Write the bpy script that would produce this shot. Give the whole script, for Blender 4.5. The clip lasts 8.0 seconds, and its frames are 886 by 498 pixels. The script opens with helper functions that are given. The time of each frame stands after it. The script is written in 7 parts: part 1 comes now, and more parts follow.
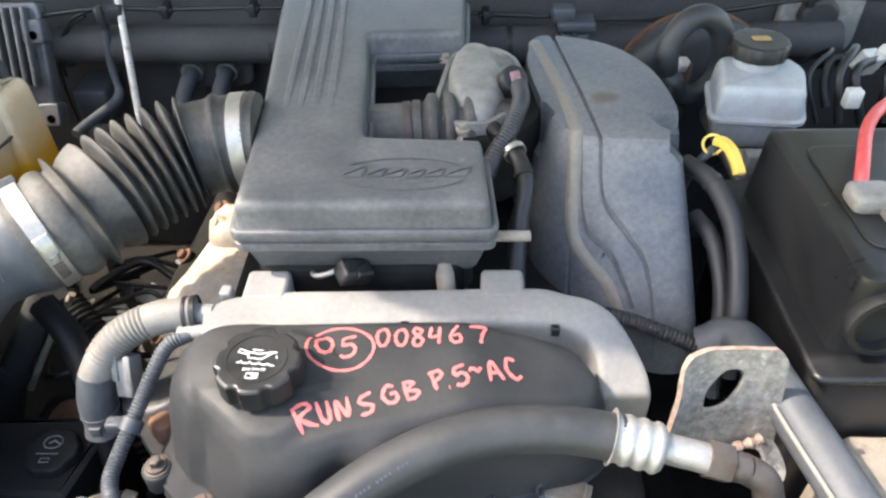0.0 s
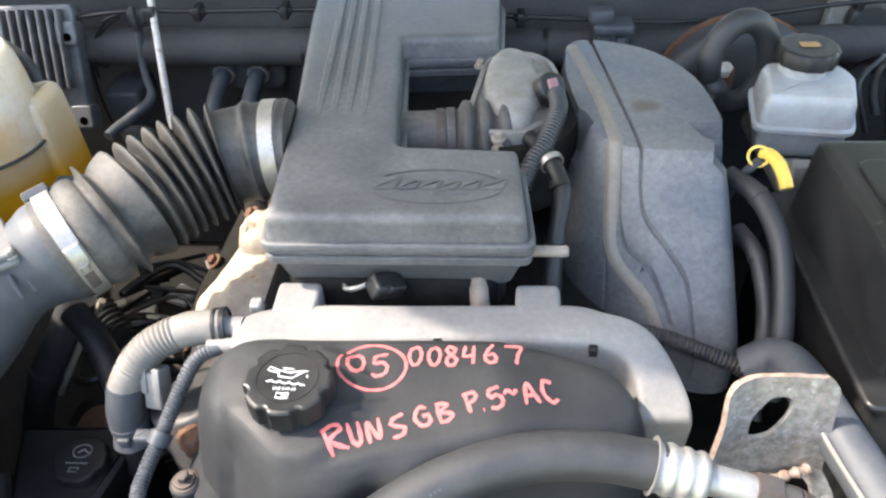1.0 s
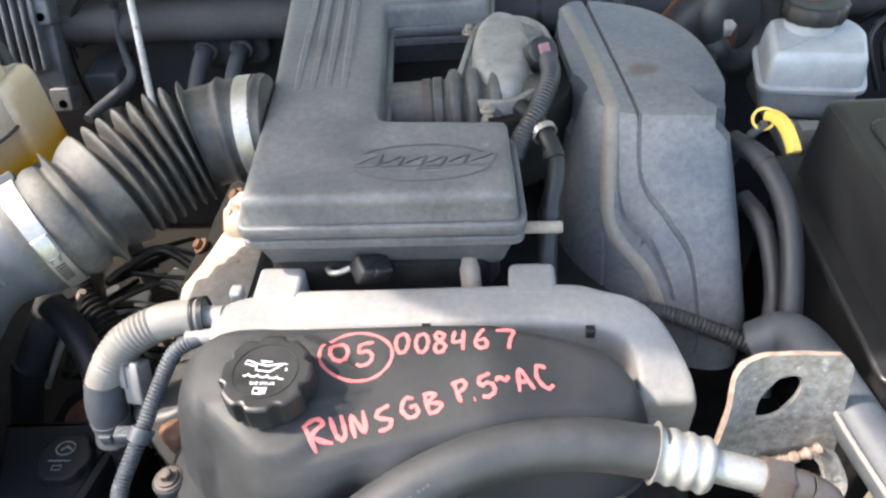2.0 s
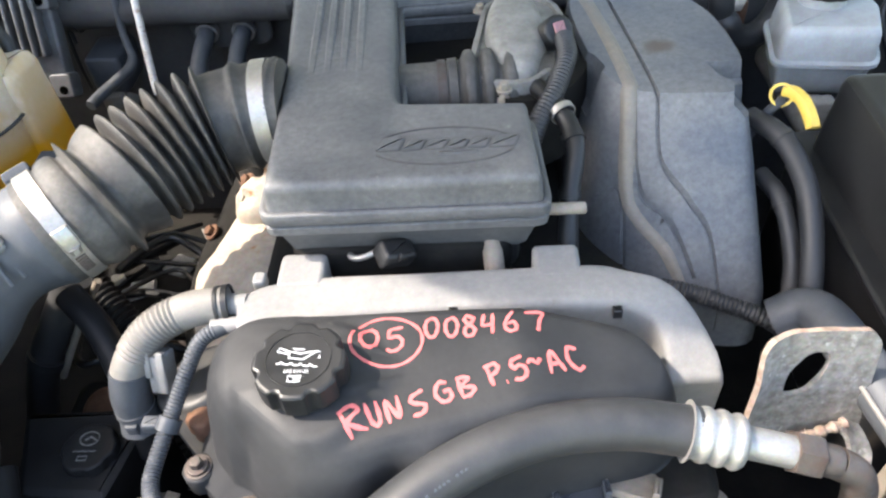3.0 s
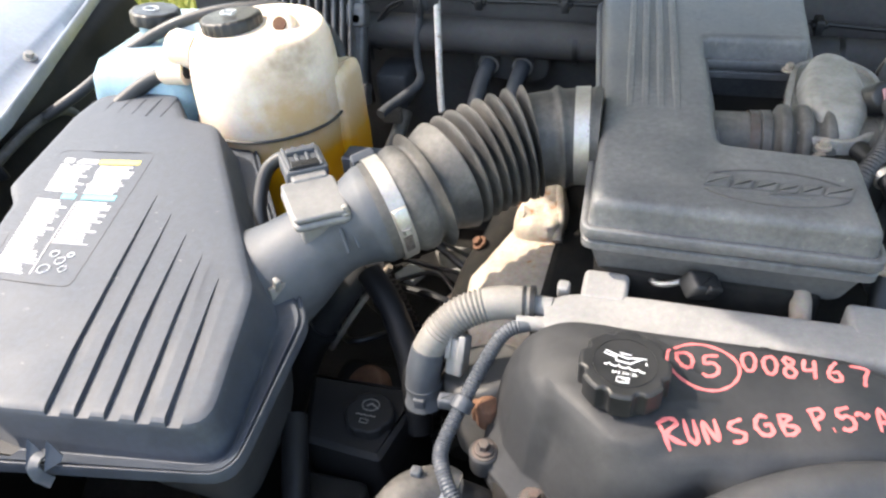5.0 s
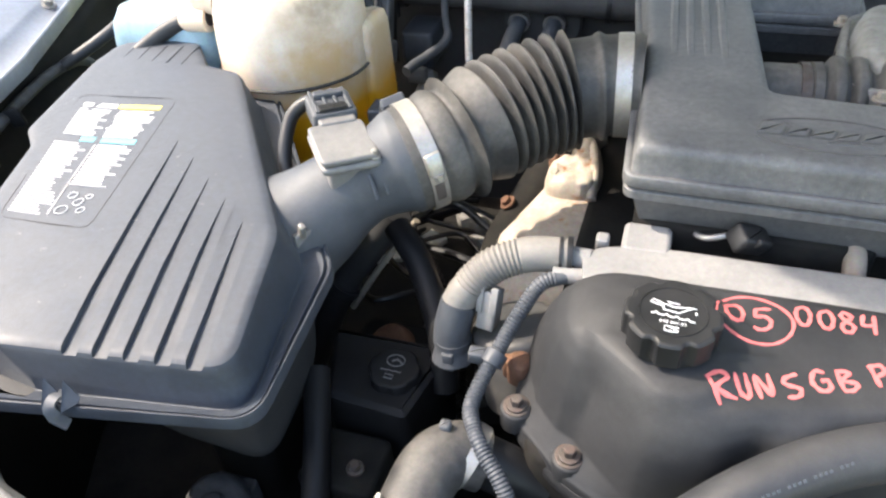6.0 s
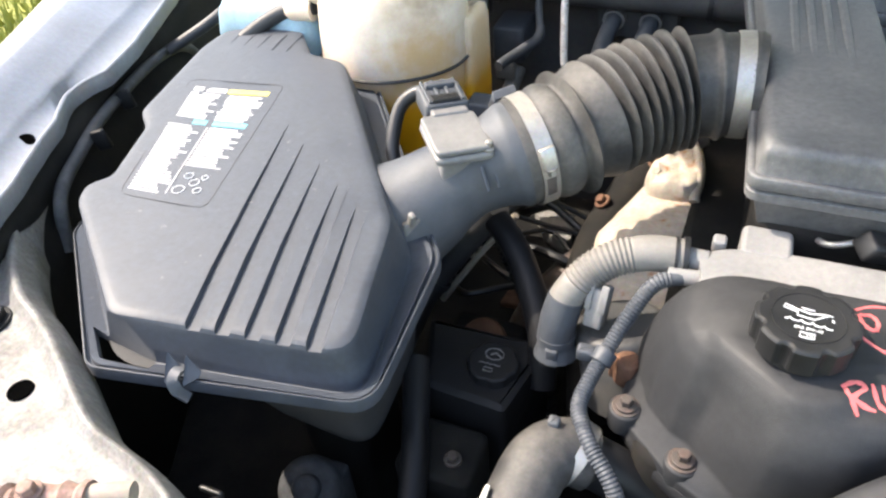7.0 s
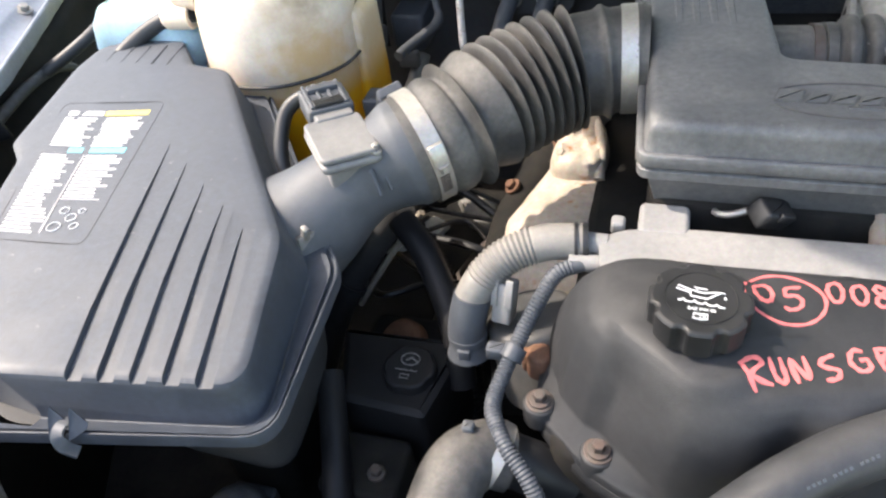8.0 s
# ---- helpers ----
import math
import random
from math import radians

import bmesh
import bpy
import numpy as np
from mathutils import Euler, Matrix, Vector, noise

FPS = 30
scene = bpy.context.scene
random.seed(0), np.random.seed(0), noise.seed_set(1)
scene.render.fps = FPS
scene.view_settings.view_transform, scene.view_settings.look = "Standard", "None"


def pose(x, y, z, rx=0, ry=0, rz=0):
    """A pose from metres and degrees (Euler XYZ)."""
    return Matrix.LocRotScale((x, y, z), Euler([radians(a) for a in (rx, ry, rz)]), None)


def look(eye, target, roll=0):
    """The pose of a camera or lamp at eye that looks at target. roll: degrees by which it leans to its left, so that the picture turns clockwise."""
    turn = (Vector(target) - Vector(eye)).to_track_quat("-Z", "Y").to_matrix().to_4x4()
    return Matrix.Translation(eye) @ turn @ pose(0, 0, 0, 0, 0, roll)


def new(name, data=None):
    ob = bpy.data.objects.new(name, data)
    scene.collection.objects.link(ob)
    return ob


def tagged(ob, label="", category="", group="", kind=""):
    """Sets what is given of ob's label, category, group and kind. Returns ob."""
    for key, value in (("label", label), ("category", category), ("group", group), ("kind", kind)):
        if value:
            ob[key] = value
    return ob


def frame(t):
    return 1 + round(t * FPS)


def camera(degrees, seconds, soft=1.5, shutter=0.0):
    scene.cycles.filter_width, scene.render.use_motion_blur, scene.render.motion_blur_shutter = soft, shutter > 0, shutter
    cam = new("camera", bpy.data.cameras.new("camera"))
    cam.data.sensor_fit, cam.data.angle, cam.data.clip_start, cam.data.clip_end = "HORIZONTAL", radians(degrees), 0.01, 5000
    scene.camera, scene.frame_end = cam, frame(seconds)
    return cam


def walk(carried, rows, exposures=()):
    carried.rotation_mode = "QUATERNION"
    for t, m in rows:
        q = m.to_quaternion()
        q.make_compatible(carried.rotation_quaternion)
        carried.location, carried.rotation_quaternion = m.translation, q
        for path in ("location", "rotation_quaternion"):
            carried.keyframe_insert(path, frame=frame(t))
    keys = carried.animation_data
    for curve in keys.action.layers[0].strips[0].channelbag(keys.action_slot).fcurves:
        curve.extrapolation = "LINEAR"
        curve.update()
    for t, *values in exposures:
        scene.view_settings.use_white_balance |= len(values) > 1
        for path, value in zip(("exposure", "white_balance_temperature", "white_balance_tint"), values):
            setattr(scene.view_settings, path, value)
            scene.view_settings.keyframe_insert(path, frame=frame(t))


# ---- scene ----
cam = camera(63.6, 8.0, soft=2.4)
PATH = [
    (0, (0.01, 0.011, 1.448), (-0.022, 1.528, 0.146), -1.1),
    (0.5, (-0.004, 0.031, 1.462), (-0.065, 1.541, 0.153), -1.3),
    (1, (0.001, 0.037, 1.45), (-0.102, 1.544, 0.138), -2.1),
    (1.5, (0.023, 0.069, 1.433), (-0.099, 1.515, 0.056), -4.0),
    (1.7, (0.025, 0.067, 1.43), (-0.116, 1.53, 0.074), -4.7),
    (2.8, (-0.015, 0.079, 1.437), (-0.075, 1.476, 0.007), -3.6),
    (3, (-0.013, 0.073, 1.435), (-0.111, 1.483, 0.02), -5.0),
    (3.5, (-0.047, 0.058, 1.43), (-0.267, 1.475, 0.035), -5.8),
    (4, (-0.101, 0.039, 1.433), (-0.443, 1.512, 0.124), -4.3),
    (4.5, (-0.141, 0.008, 1.44), (-0.614, 1.47, 0.16), -4.7),
    (4.7, (-0.151, 0.001, 1.439), (-0.654, 1.448, 0.153), -4.9),
    (5.8, (-0.164, 0.009, 1.41), (-0.657, 1.514, 0.189), -4.5),
    (6, (-0.179, -0.002, 1.393), (-0.705, 1.419, 0.087), -4.4),
    (6.5, (-0.206, -0.005, 1.381), (-0.799, 1.343, 0.028), -4.1),
    (7, (-0.233, -0.023, 1.391), (-0.883, 1.35, 0.09), -5.1),
    (7.2, (-0.234, -0.028, 1.397), (-0.953, 1.317, 0.104), -7.2),
    (7.5, (-0.218, -0.019, 1.389), (-0.889, 1.319, 0.063), -8.4),
    (8, (-0.197, 0.022, 1.388), (-0.712, 1.405, 0.037), -8.1),
]
walk(cam, [(t, look(eye, target, roll)) for t, eye, target, roll in PATH], exposures=[(0, 2.62, 7400, 12), (1, 2.68, 7250, 12), (3.5, 2.65, 7200, 12), (4.5, 2.58, 7300, 12), (6, 2.46, 7400, 12), (7, 2.46, 7400, 12), (7.5, 2.36, 7350, 13), (8, 2.36, 7350, 13)])

# ---- light ----
SUN_EL, SUN_AZ = 50.0, -88.0   # degrees; azimuth from +y, negative towards -x
world = bpy.data.worlds.new("sky")
scene.world = world
world.use_nodes = True
wn = world.node_tree
sky = wn.nodes.new("ShaderNodeTexSky")
sky.sky_type = "NISHITA"
sky.sun_disc = False
sky.sun_elevation = radians(SUN_EL)
sky.sun_rotation = radians(SUN_AZ)
sky.air_density, sky.dust_density, sky.ozone_density = 1.2, 2.0, 0.6
wn.links.new(sky.outputs[0], wn.nodes["Background"].inputs[0])
wn.nodes["Background"].inputs[1].default_value = 0.15
sun_data = bpy.data.lights.new("sun", "SUN")
sun_data.energy, sun_data.angle, sun_data.color = 1.85, radians(0.6), (1.0, 0.962, 0.915)
sun = new("sun", sun_data)
a, e = radians(SUN_AZ), radians(SUN_EL)
to_sun = Vector((math.sin(a) * math.cos(e), math.cos(a) * math.cos(e), math.sin(e)))
sun.matrix_world = look(to_sun * 20, (0, 0, 0))


# ---- materials ----
def material(name, base, second=None, rough=0.55, metal=0.0, scale=18.0, amount=0.5, bump=0.15, fine=350.0,
             rough_var=0.12, coat=0.0, dust=0.0, blotch=0.12, mottle=130.0, third=None, third_at=0.62, sss=0.0, third_scale=None, detail=6, spec=0.4):
    """A surface with broad patches of a second tone, fine grain, and an optional third tone in spots."""
    m = bpy.data.materials.new(name)
    m.use_nodes = True
    t = m.node_tree
    n, link = t.nodes, t.links.new
    bsdf = n["Principled BSDF"]
    geo = n.new("ShaderNodeTexCoord")
    big = n.new("ShaderNodeTexNoise")
    big.inputs["Scale"].default_value = scale
    big.inputs["Detail"].default_value = detail
    big.inputs["Roughness"].default_value = 0.62
    link(geo.outputs["Object"], big.inputs["Vector"])
    small = n.new("ShaderNodeTexNoise")
    small.inputs["Scale"].default_value = fine
    small.inputs["Detail"].default_value = 3
    link(geo.outputs["Object"], small.inputs["Vector"])
    ramp = n.new("ShaderNodeMapRange")
    ramp.inputs[1].default_value, ramp.inputs[2].default_value = 0.38, 0.68
    ramp.inputs[3].default_value, ramp.inputs[4].default_value = 0.0, amount
    link(big.outputs["Fac"], ramp.inputs[0])
    mix = n.new("ShaderNodeMix")
    mix.data_type = "RGBA"
    mix.inputs[6].default_value = (*base, 1)
    mix.inputs[7].default_value = (*(second or [min(1, c * 1.8) for c in base]), 1)
    link(ramp.outputs[0], mix.inputs[0])
    grain = n.new("ShaderNodeMix")
    grain.data_type = "RGBA"
    grain.blend_type = "OVERLAY"
    grain.inputs[0].default_value = 0.22
    link(mix.outputs[2], grain.inputs[6])
    link(small.outputs["Color"], grain.inputs[7])
    # blotches of dust and handling, between the broad patches and the grain
    mid = n.new("ShaderNodeTexNoise")
    mid.inputs["Scale"].default_value = mottle
    mid.inputs["Detail"].default_value = 7
    mid.inputs["Roughness"].default_value = 0.68
    link(geo.outputs["Object"], mid.inputs["Vector"])
    tone = n.new("ShaderNodeMapRange")
    tone.inputs[1].default_value, tone.inputs[2].default_value = 0.30, 0.72
    tone.inputs[3].default_value, tone.inputs[4].default_value = 1.0 - blotch, 1.0 + blotch
    link(mid.outputs["Fac"], tone.inputs[0])
    hue = n.new("ShaderNodeHueSaturation")
    hue.inputs["Saturation"].default_value = 0.92
    link(tone.outputs[0], hue.inputs["Value"])
    link(grain.outputs[2], hue.inputs["Color"])
    out = hue.outputs[0]
    if third:
        spot = n.new("ShaderNodeTexNoise")
        spot.inputs["Scale"].default_value = third_scale or scale * 2.7
        spot.inputs["Detail"].default_value = 8
        spot.inputs["Roughness"].default_value = 0.7
        link(geo.outputs["Object"], spot.inputs["Vector"])
        cut = n.new("ShaderNodeMapRange")
        cut.inputs[1].default_value, cut.inputs[2].default_value = third_at - 0.05, third_at + 0.05
        link(spot.outputs["Fac"], cut.inputs[0])
        over = n.new("ShaderNodeMix")
        over.data_type = "RGBA"
        over.inputs[7].default_value = (*third, 1)
        link(cut.outputs[0], over.inputs[0])
        link(out, over.inputs[6])
        out = over.outputs[2]
        if metal:
            dull = n.new("ShaderNodeMapRange")
            dull.inputs[3].default_value, dull.inputs[4].default_value = metal, 0.0
            link(cut.outputs[0], dull.inputs[0])
            link(dull.outputs[0], bsdf.inputs["Metallic"])
    link(out, bsdf.inputs["Base Color"])
    rr = n.new("ShaderNodeMapRange")
    rr.inputs[1].default_value, rr.inputs[2].default_value = 0.3, 0.7
    rr.inputs[3].default_value, rr.inputs[4].default_value = max(0.05, rough - rough_var), min(1, rough + rough_var)
    link(big.outputs["Fac"], rr.inputs[0])
    link(rr.outputs[0], bsdf.inputs["Roughness"])
    if not (third and metal):
        bsdf.inputs["Metallic"].default_value = metal
    bsdf.inputs["Specular IOR Level"].default_value = spec
    bsdf.inputs["Coat Weight"].default_value = coat
    bsdf.inputs["Coat Roughness"].default_value = 0.15
    if dust:
        bsdf.inputs["Sheen Weight"].default_value = dust
        bsdf.inputs["Sheen Roughness"].default_value = 0.45
    if sss:
        bsdf.inputs["Subsurface Weight"].default_value = sss
        bsdf.inputs["Subsurface Radius"].default_value = (0.03, 0.02, 0.01)
        bsdf.inputs["Subsurface Scale"].default_value = 0.6
    bmp = n.new("ShaderNodeBump")
    bmp.inputs["Strength"].default_value = bump
    bmp.inputs["Distance"].default_value = 0.0008
    link(small.outputs["Fac"], bmp.inputs["Height"])
    link(bmp.outputs[0], bsdf.inputs["Normal"])
    return m


M = {
    "plastic": material("black_moulded_plastic", (0.040, 0.041, 0.043), (0.085, 0.08, 0.072), 0.5, scale=14, amount=0.75, bump=0.3, fine=900, third=(0.16, 0.15, 0.13), third_at=0.74, third_scale=60),
    "airbox": material("airbox_plastic", (0.016, 0.023, 0.036), (0.034, 0.044, 0.060), 0.58, spec=0.5, dust=0.08, scale=16, amount=0.7, bump=0.25, blotch=0.26, mottle=150, fine=800, third=(0.13, 0.13, 0.128), third_at=0.69, third_scale=90),
    "resonator": material("resonator_plastic", (0.066, 0.069, 0.075), (0.135, 0.134, 0.132), 0.5, spec=0.5, scale=13, amount=0.9, bump=0.5, blotch=0.26, mottle=150, fine=700, third=(0.21, 0.205, 0.195), third_at=0.69, third_scale=90),
    "manifold": material("manifold_plastic", (0.074, 0.083, 0.098), (0.155, 0.154, 0.15), 0.5, spec=0.5, scale=9, amount=0.9, bump=0.3, blotch=0.26, mottle=150, fine=700, third=(0.22, 0.21, 0.185), third_at=0.71, third_scale=55),
    "cover": material("cover_plastic", (0.014, 0.0152, 0.0175), (0.031, 0.0315, 0.033), 0.58, spec=0.34, scale=10, amount=0.7, bump=0.3, blotch=0.18, mottle=150, fine=900, third=(0.22, 0.2, 0.16), third_at=0.74, third_scale=70),
    "cap": material("cap_plastic", (0.010, 0.0105, 0.012), (0.022, 0.022, 0.023), 0.42, scale=30, amount=0.5, bump=0.15, fine=900),
    # near-black, so recesses and bay floor carry deep shade in their colour
    "dark": material("deep_shade_black", (0.008, 0.008, 0.008), (0.028, 0.025, 0.021), 0.82, spec=0.12, scale=14, amount=0.7, bump=0.4, fine=200),
    "rubber": material("dusty_rubber", (0.027, 0.027, 0.028), (0.108, 0.100, 0.090), 0.6, scale=15, amount=0.85, bump=0.3, blotch=0.26, mottle=150, fine=500),
    "hose": material("black_hose", (0.021, 0.0225, 0.0255), (0.043, 0.044, 0.047), 0.5, scale=20, amount=0.6, bump=0.25, fine=600),
    "loom": material("tan_loom_plastic", (0.172, 0.170, 0.168), (0.228, 0.22, 0.209), 0.6, scale=16, amount=0.8, bump=0.25, fine=600, third=(0.15, 0.135, 0.115), third_at=0.70),
    "duct": material("grey_duct", (0.042, 0.049, 0.060), (0.078, 0.082, 0.089), 0.55, scale=16, amount=0.8, bump=0.25, fine=700),
    # extra-dark plastic, its colour carrying the light blocked around the reservoir
    "reservoir": material("shade_dark_plastic", (0.007, 0.007, 0.008), (0.016, 0.016, 0.017), 0.5, spec=0.2, scale=20, amount=0.6, bump=0.2, fine=700),
    # box plastic below the lid, dulled to stand in for blocked sky light
    "airbase": material("dulled_base_plastic", (0.022, 0.023, 0.026), (0.050, 0.050, 0.050), 0.6, spec=0.3, scale=9, amount=0.7, bump=0.3, fine=600, third=(0.09, 0.085, 0.075), third_at=0.72, third_scale=40),
    "conduit": material("grey_tan_conduit", (0.15, 0.141, 0.128), (0.205, 0.19, 0.17), 0.6, scale=20, amount=0.7, bump=0.2, fine=600),
    # near-black for flat discs that paint the shade inside holes
    "void": material("hole_shade", (0.001, 0.001, 0.001), (0.002, 0.002, 0.002), 0.9, spec=0.0, bump=0.0, blotch=0.08),
    # dark tone of the emblem lines, painting shadow at raised edges
    "emblem": material("emblem_shade", (0.05, 0.05, 0.052), (0.09, 0.088, 0.085), 0.55, scale=40, amount=0.7, bump=0.2),
    "sensor": material("grey_sensor_plastic", (0.13, 0.13, 0.131), (0.18, 0.175, 0.167), 0.5, scale=25, amount=0.7, bump=0.15, fine=700),
    "beadplastic": material("dusty_bead_plastic", (0.15, 0.137, 0.12), (0.22, 0.19, 0.15), 0.55, spec=0.4, scale=14, amount=0.8, bump=0.3, fine=600),
    "fadedyellow": material("faded_orange_print", (0.35, 0.2, 0.05), (0.22, 0.13, 0.05), 0.5, scale=60, amount=0.8, bump=0.1),
    "alu": material("dull_aluminium", (0.38, 0.375, 0.37), (0.25, 0.24, 0.225), 0.5, metal=0.7, scale=30, amount=0.7, bump=0.25, fine=500),
    "castalu": material("cast_aluminium", (0.25, 0.243, 0.23), (0.17, 0.158, 0.14), 0.65, metal=0.35, scale=40, amount=0.8, bump=0.6, fine=400),
    "zinc": material("zinc_band", (0.40, 0.385, 0.36), (0.28, 0.25, 0.22), 0.42, metal=0.7, scale=25, amount=0.6, bump=0.15, fine=500),
    "rustplate": material("weathered_steel", (0.29, 0.275, 0.26), (0.15, 0.130, 0.115), 0.55, metal=0.3, scale=110, amount=0.95, bump=1.0, fine=260, third=(0.40, 0.385, 0.36), third_at=0.62, third_scale=150),
    "rustrim": material("rusty_rim", (0.24, 0.185, 0.15), (0.15, 0.095, 0.065), 0.7, scale=80, amount=0.95, bump=0.9, fine=260),
    "scuffed": material("scuffed_white_pipe", (0.55, 0.53, 0.5), (0.38, 0.35, 0.31), 0.55, metal=0.2, scale=60, amount=0.9, bump=0.4, fine=300, third=(0.2, 0.12, 0.07), third_at=0.62, third_scale=90),
    "tan": material("dusty_tan_metal", (0.24, 0.205, 0.165), (0.17, 0.137, 0.106), 0.65, scale=30, amount=0.8, bump=0.4, fine=300, third=(0.14, 0.09, 0.06), third_at=0.66),
    "rust": material("rust", (0.085, 0.034, 0.017), (0.16, 0.08, 0.042), 0.85, scale=60, amount=0.8, bump=0.8, fine=300),
    "bolt": material("bolt_steel", (0.075, 0.066, 0.060), (0.075, 0.044, 0.034), 0.55, metal=0.3, scale=90, amount=0.8, bump=0.4, fine=400),
    "paint": material("silver_paint", (0.155, 0.166, 0.186), (0.125, 0.134, 0.15), 0.45, metal=0.3, scale=10, amount=0.6, bump=0.08, fine=300, coat=0.3),
    "support": material("dusty_white_paint", (0.165, 0.163, 0.156), (0.118, 0.110, 0.098), 0.6, scale=26, amount=0.95, bump=1.0, fine=240, blotch=0.34, mottle=210, third=(0.07, 0.052, 0.040), third_at=0.69, third_scale=110),
    "shield": material("heat_shield", (0.42, 0.365, 0.30), (0.29, 0.23, 0.175), 0.65, metal=0.15, scale=30, amount=0.8, bump=0.5, fine=200, third=(0.3, 0.13, 0.05), third_at=0.64, third_scale=40),
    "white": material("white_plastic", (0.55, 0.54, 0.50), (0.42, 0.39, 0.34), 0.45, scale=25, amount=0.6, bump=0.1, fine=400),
    "brakeres": material("brake_reservoir_plastic", (0.33, 0.35, 0.36), (0.25, 0.25, 0.24), 0.4, blotch=0.06, scale=25, amount=0.7, bump=0.1, fine=400, sss=0.25),
    "washer": material("washer_tank_plastic", (0.20, 0.33, 0.40), (0.17, 0.26, 0.29), 0.45, scale=14, amount=0.6, bump=0.1, fine=400, sss=0.3),
    "yellow": material("yellow_handle", (0.66, 0.44, 0.035), (0.5, 0.33, 0.04), 0.4, scale=30, amount=0.6, bump=0.1, blotch=0.08),
    "red": material("red_cable", (0.55, 0.03, 0.035), (0.4, 0.02, 0.02), 0.4, scale=30, amount=0.6, bump=0.1, blotch=0.08),
    "faded": material("faded_pink_plastic", (0.3, 0.13, 0.15), (0.2, 0.1, 0.11), 0.6, scale=60, amount=0.8, bump=0.1),
    "pink": material("paint_marker", (0.52, 0.085, 0.085), (0.47, 0.11, 0.105), 0.5, scale=120, amount=0.8, bump=0.2, fine=900),
    "print": material("white_print", (0.62, 0.63, 0.64), (0.5, 0.5, 0.5), 0.5, scale=90, amount=0.7, bump=0.05, blotch=0.08),
    "paper": material("label_paper", (0.42, 0.42, 0.425), (0.32, 0.32, 0.325), 0.5, scale=30, amount=0.5, bump=0.03, blotch=0.08),
    "teal": material("teal_print", (0.07, 0.33, 0.37), None, 0.4, scale=30, amount=0.2, bump=0.03),
    "yprint": material("yellow_print", (0.5, 0.42, 0.05), None, 0.4, scale=30, amount=0.1, bump=0.03),
    "battery": material("battery_case", (0.010, 0.0104, 0.0115), (0.036, 0.036, 0.036), 0.38, scale=10, amount=0.6, bump=0.15, fine=600, third=(0.13, 0.12, 0.1), third_at=0.74, third_scale=50),
    "ecu": material("ecu_alloy", (0.14, 0.144, 0.152), (0.055, 0.055, 0.057), 0.5, metal=0.35, scale=25, amount=0.7, bump=0.3),
    "wall": material("firewall_mat", (0.034, 0.034, 0.036), (0.075, 0.073, 0.071), 0.75, scale=8, amount=0.7, bump=0.5, fine=120),
    "grass": material("grass_ground", (0.15, 0.165, 0.02), (0.26, 0.26, 0.04), 0.9, scale=6, amount=0.9, bump=0.8, fine=40, third=(0.3, 0.27, 0.12), third_at=0.6, third_scale=30),
    "blade": material("grass_blade", (0.16, 0.19, 0.02), (0.31, 0.29, 0.035), 0.7, scale=9, amount=0.9, bump=0.1),
    "pinkrust": material("pale_rust", (0.24, 0.15, 0.12), (0.13, 0.07, 0.05), 0.8, scale=70, amount=0.9, bump=1.0, fine=260, blotch=0.3),
    "grime": material("grey_grime", (0.042, 0.044, 0.048), (0.10, 0.10, 0.102), 0.7, spec=0.25, scale=26, amount=0.8, bump=0.4, blotch=0.25, fine=300),
    # underside kept pale to bounce light into the shaded bay
    "hoodpaint": material("hood_underside", (0.5, 0.5, 0.5), (0.42, 0.42, 0.42), 0.6, scale=6, amount=0.6, bump=0.1),
}


def tank_material():
    """Cloudy cream plastic with amber coolant behind its lower half."""
    m = material("coolant_tank_plastic", (0.68, 0.585, 0.48), (0.57, 0.45, 0.325), 0.4, scale=7, amount=0.8, bump=0.1, fine=300, sss=0.35,
                 third=(0.52, 0.40, 0.27), third_at=0.74, third_scale=9, blotch=0.05)
    t = m.node_tree
    n, link = t.nodes, t.links.new
    bsdf = n["Principled BSDF"]
    before = bsdf.inputs["Base Color"].links[0].from_socket
    pos = n.new("ShaderNodeNewGeometry")
    sep = n.new("ShaderNodeSeparateXYZ")
    link(pos.outputs["Position"], sep.inputs[0])
    level = n.new("ShaderNodeMapRange")
    level.inputs[1].default_value, level.inputs[2].default_value = 0.918, 0.972
    level.inputs[3].default_value, level.inputs[4].default_value = 1.0, 0.0
    link(sep.outputs[2], level.inputs[0])
    mix = n.new("ShaderNodeMix")
    mix.data_type = "RGBA"
    mix.inputs[7].default_value = (0.62, 0.3, 0.012, 1)
    link(level.outputs[0], mix.inputs[0])
    link(before, mix.inputs[6])
    link(mix.outputs[2], bsdf.inputs["Base Color"])
    return m


M["tank"] = tank_material()


